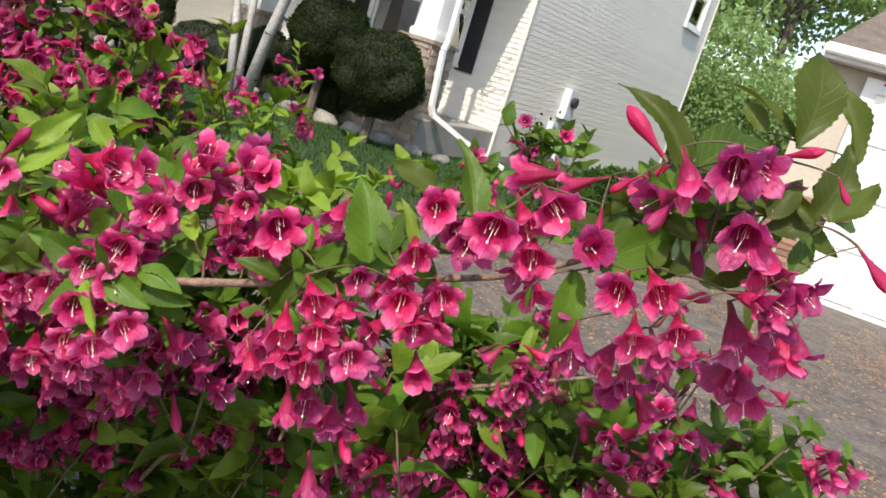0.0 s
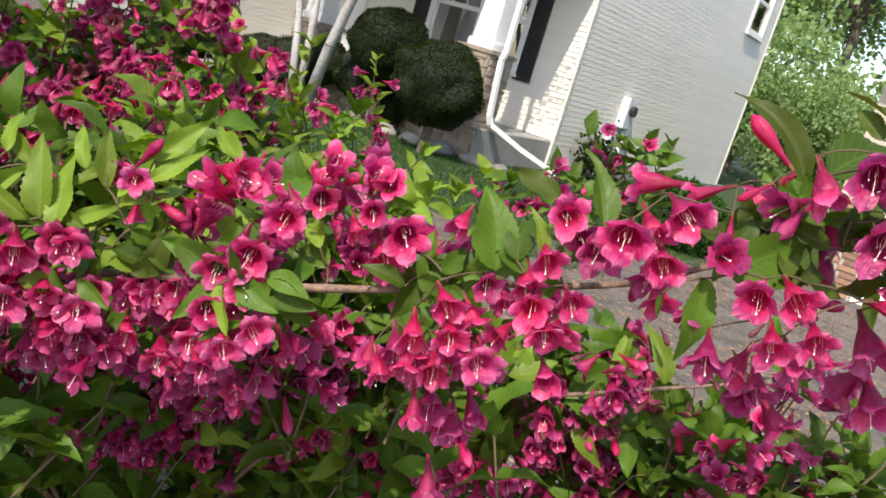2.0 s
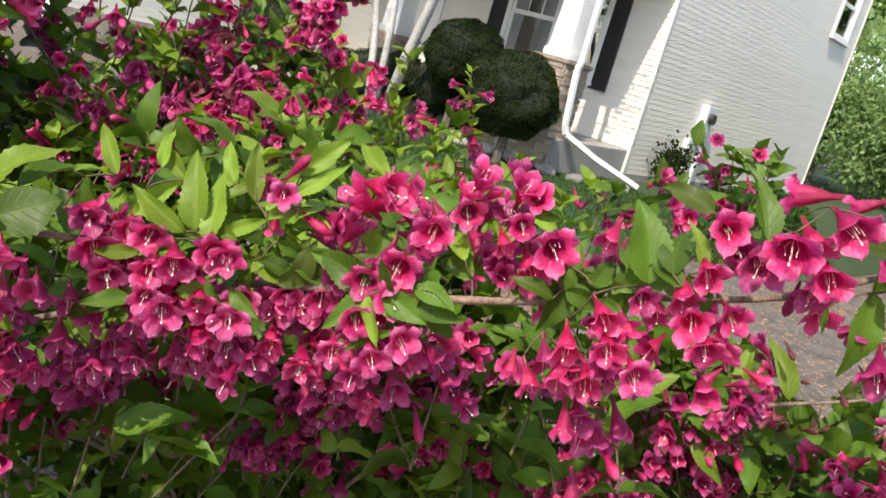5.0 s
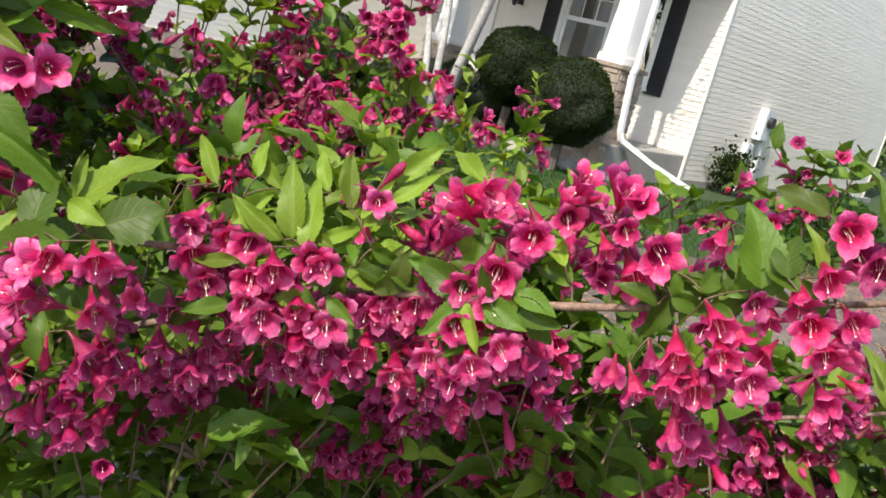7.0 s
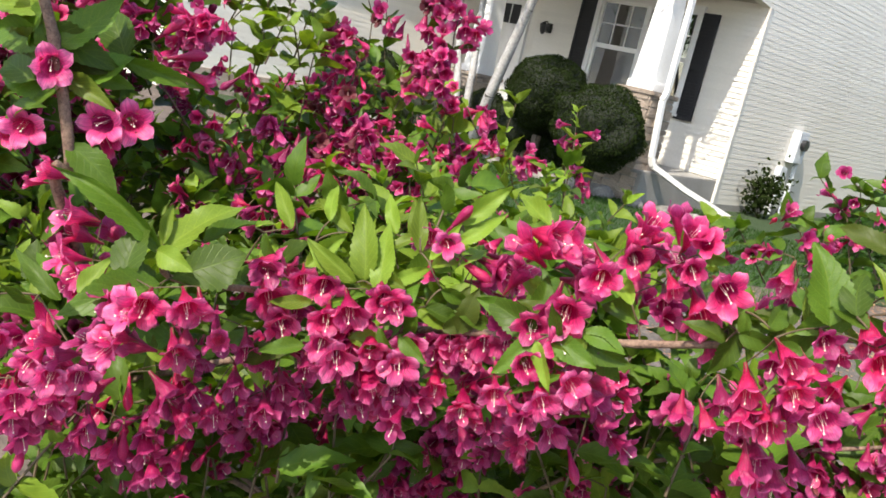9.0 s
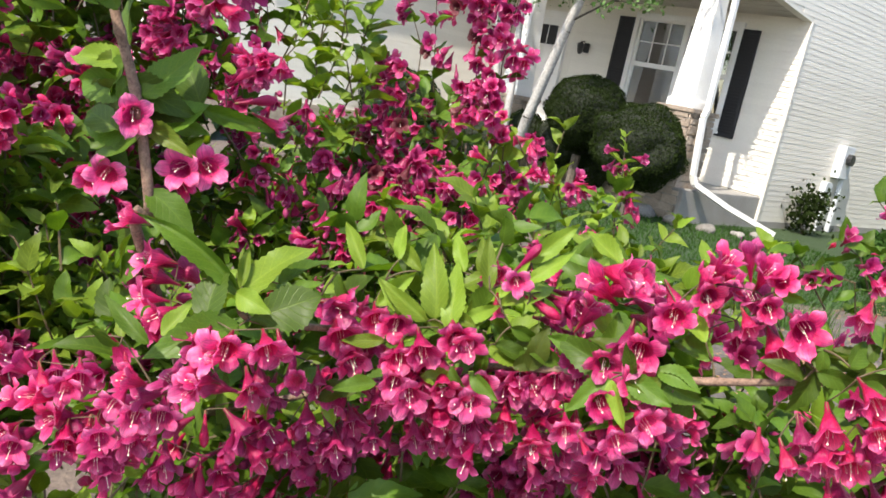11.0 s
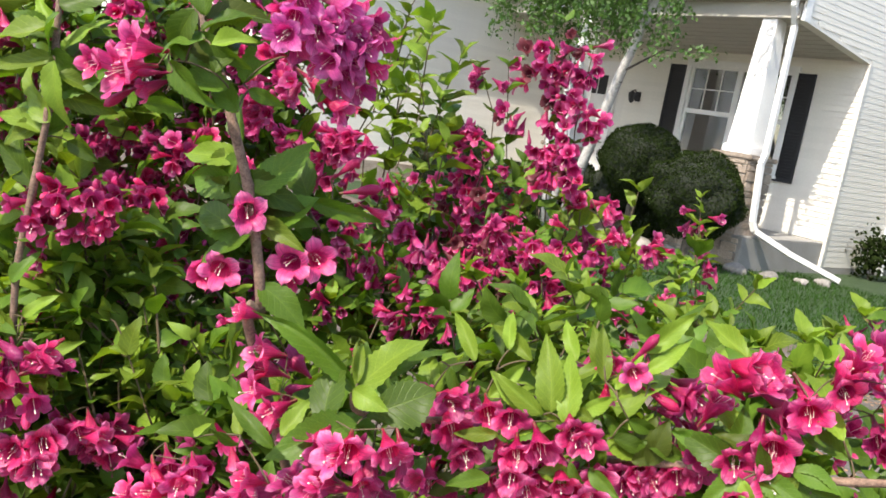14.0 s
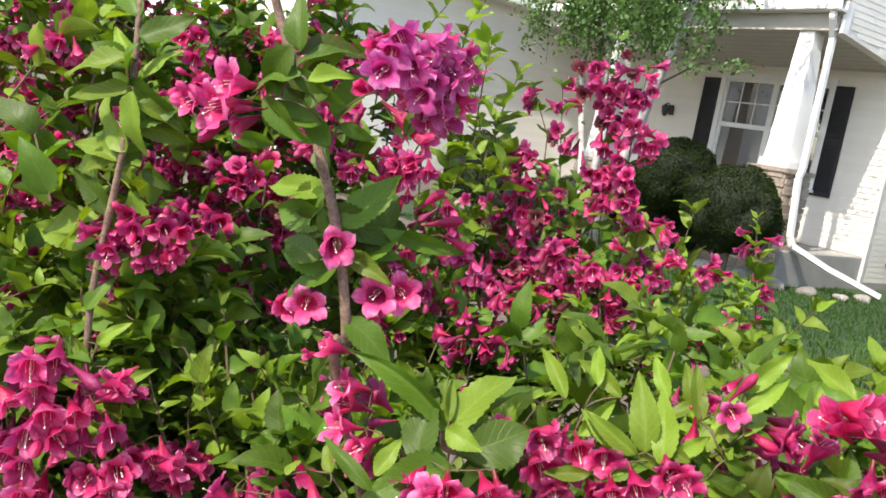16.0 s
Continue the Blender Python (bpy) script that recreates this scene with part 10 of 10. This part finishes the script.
truss((-1.314, 0.716, 1.428), RT, 5, 0.018, size=1.05, ahead=Vector((0.45, -0.35, -0.6)), tones=BACK_TONES)
truss((-1.261, 0.833, 1.394), RT, 5, 0.018, size=1.05, ahead=Vector((0.45, -0.35, -0.6)), tones=BACK_TONES)
truss((-1.297, 0.867, 1.447), RT, 5, 0.018, size=1.05, ahead=Vector((0.45, -0.35, -0.6)), tones=BACK_TONES)
truss((-1.215, 0.676, 1.189), RT, 6, 0.018, size=1.05, ahead=Vector((0.45, -0.35, -0.6)), tones=BACK_TONES)
truss((-1.204, 0.707, 1.204), RT, 5, 0.018, size=1.05, ahead=Vector((0.45, -0.35, -0.6)), tones=BACK_TONES)
truss((-1.195, 0.945, 1.246), RT, 5, 0.018, size=1.05, ahead=Vector((0.45, -0.35, -0.6)), tones=BACK_TONES)
truss((-1.136, 0.721, 1.157), RT, 5, 0.018, size=1.05, ahead=Vector((0.45, -0.35, -0.6)), tones=BACK_TONES)
truss((-1.178, 0.607, 1.116), RT, 5, 0.018, size=1.05, ahead=Vector((0.45, -0.35, -0.6)), tones=BACK_TONES)
truss((-1.465, 0.587, 1.421), RT, 4, 0.018, size=1.05, ahead=Vector((0.45, -0.35, -0.6)), tones=BACK_TONES)
truss((-1.439, 0.660, 1.468), RT, 4, 0.018, size=1.05, ahead=Vector((0.45, -0.35, -0.6)), tones=BACK_TONES)
thicket(-146, 61, 146, 14, 12, 9, 12, 161, slot=0, flowers=0.5, size=0.06)
thicket(-142, 35, 141, 14, 12, 9, 8, 162, slot=0, flowers=0.5, size=0.06)
thicket(-146, 74, 146, 14, 12, 9, 7, 163, slot=0, flowers=0.5, size=0.06)


# ---- the shrub's joined masses ----
FOLIAGE.put("foliage", shrub, [LEAF, LIME], "dense green pointed leaves")
BLOSSOM.put("blossom", shrub, [PETAL, MAUVE, PINK, STAMEN, WITHERED], "crowded crimson-pink trumpet flowers")
tagged(part("twig_mass", TWIGS, TWIG, shrub, "thin brown-green twigs"), kind="stuff")
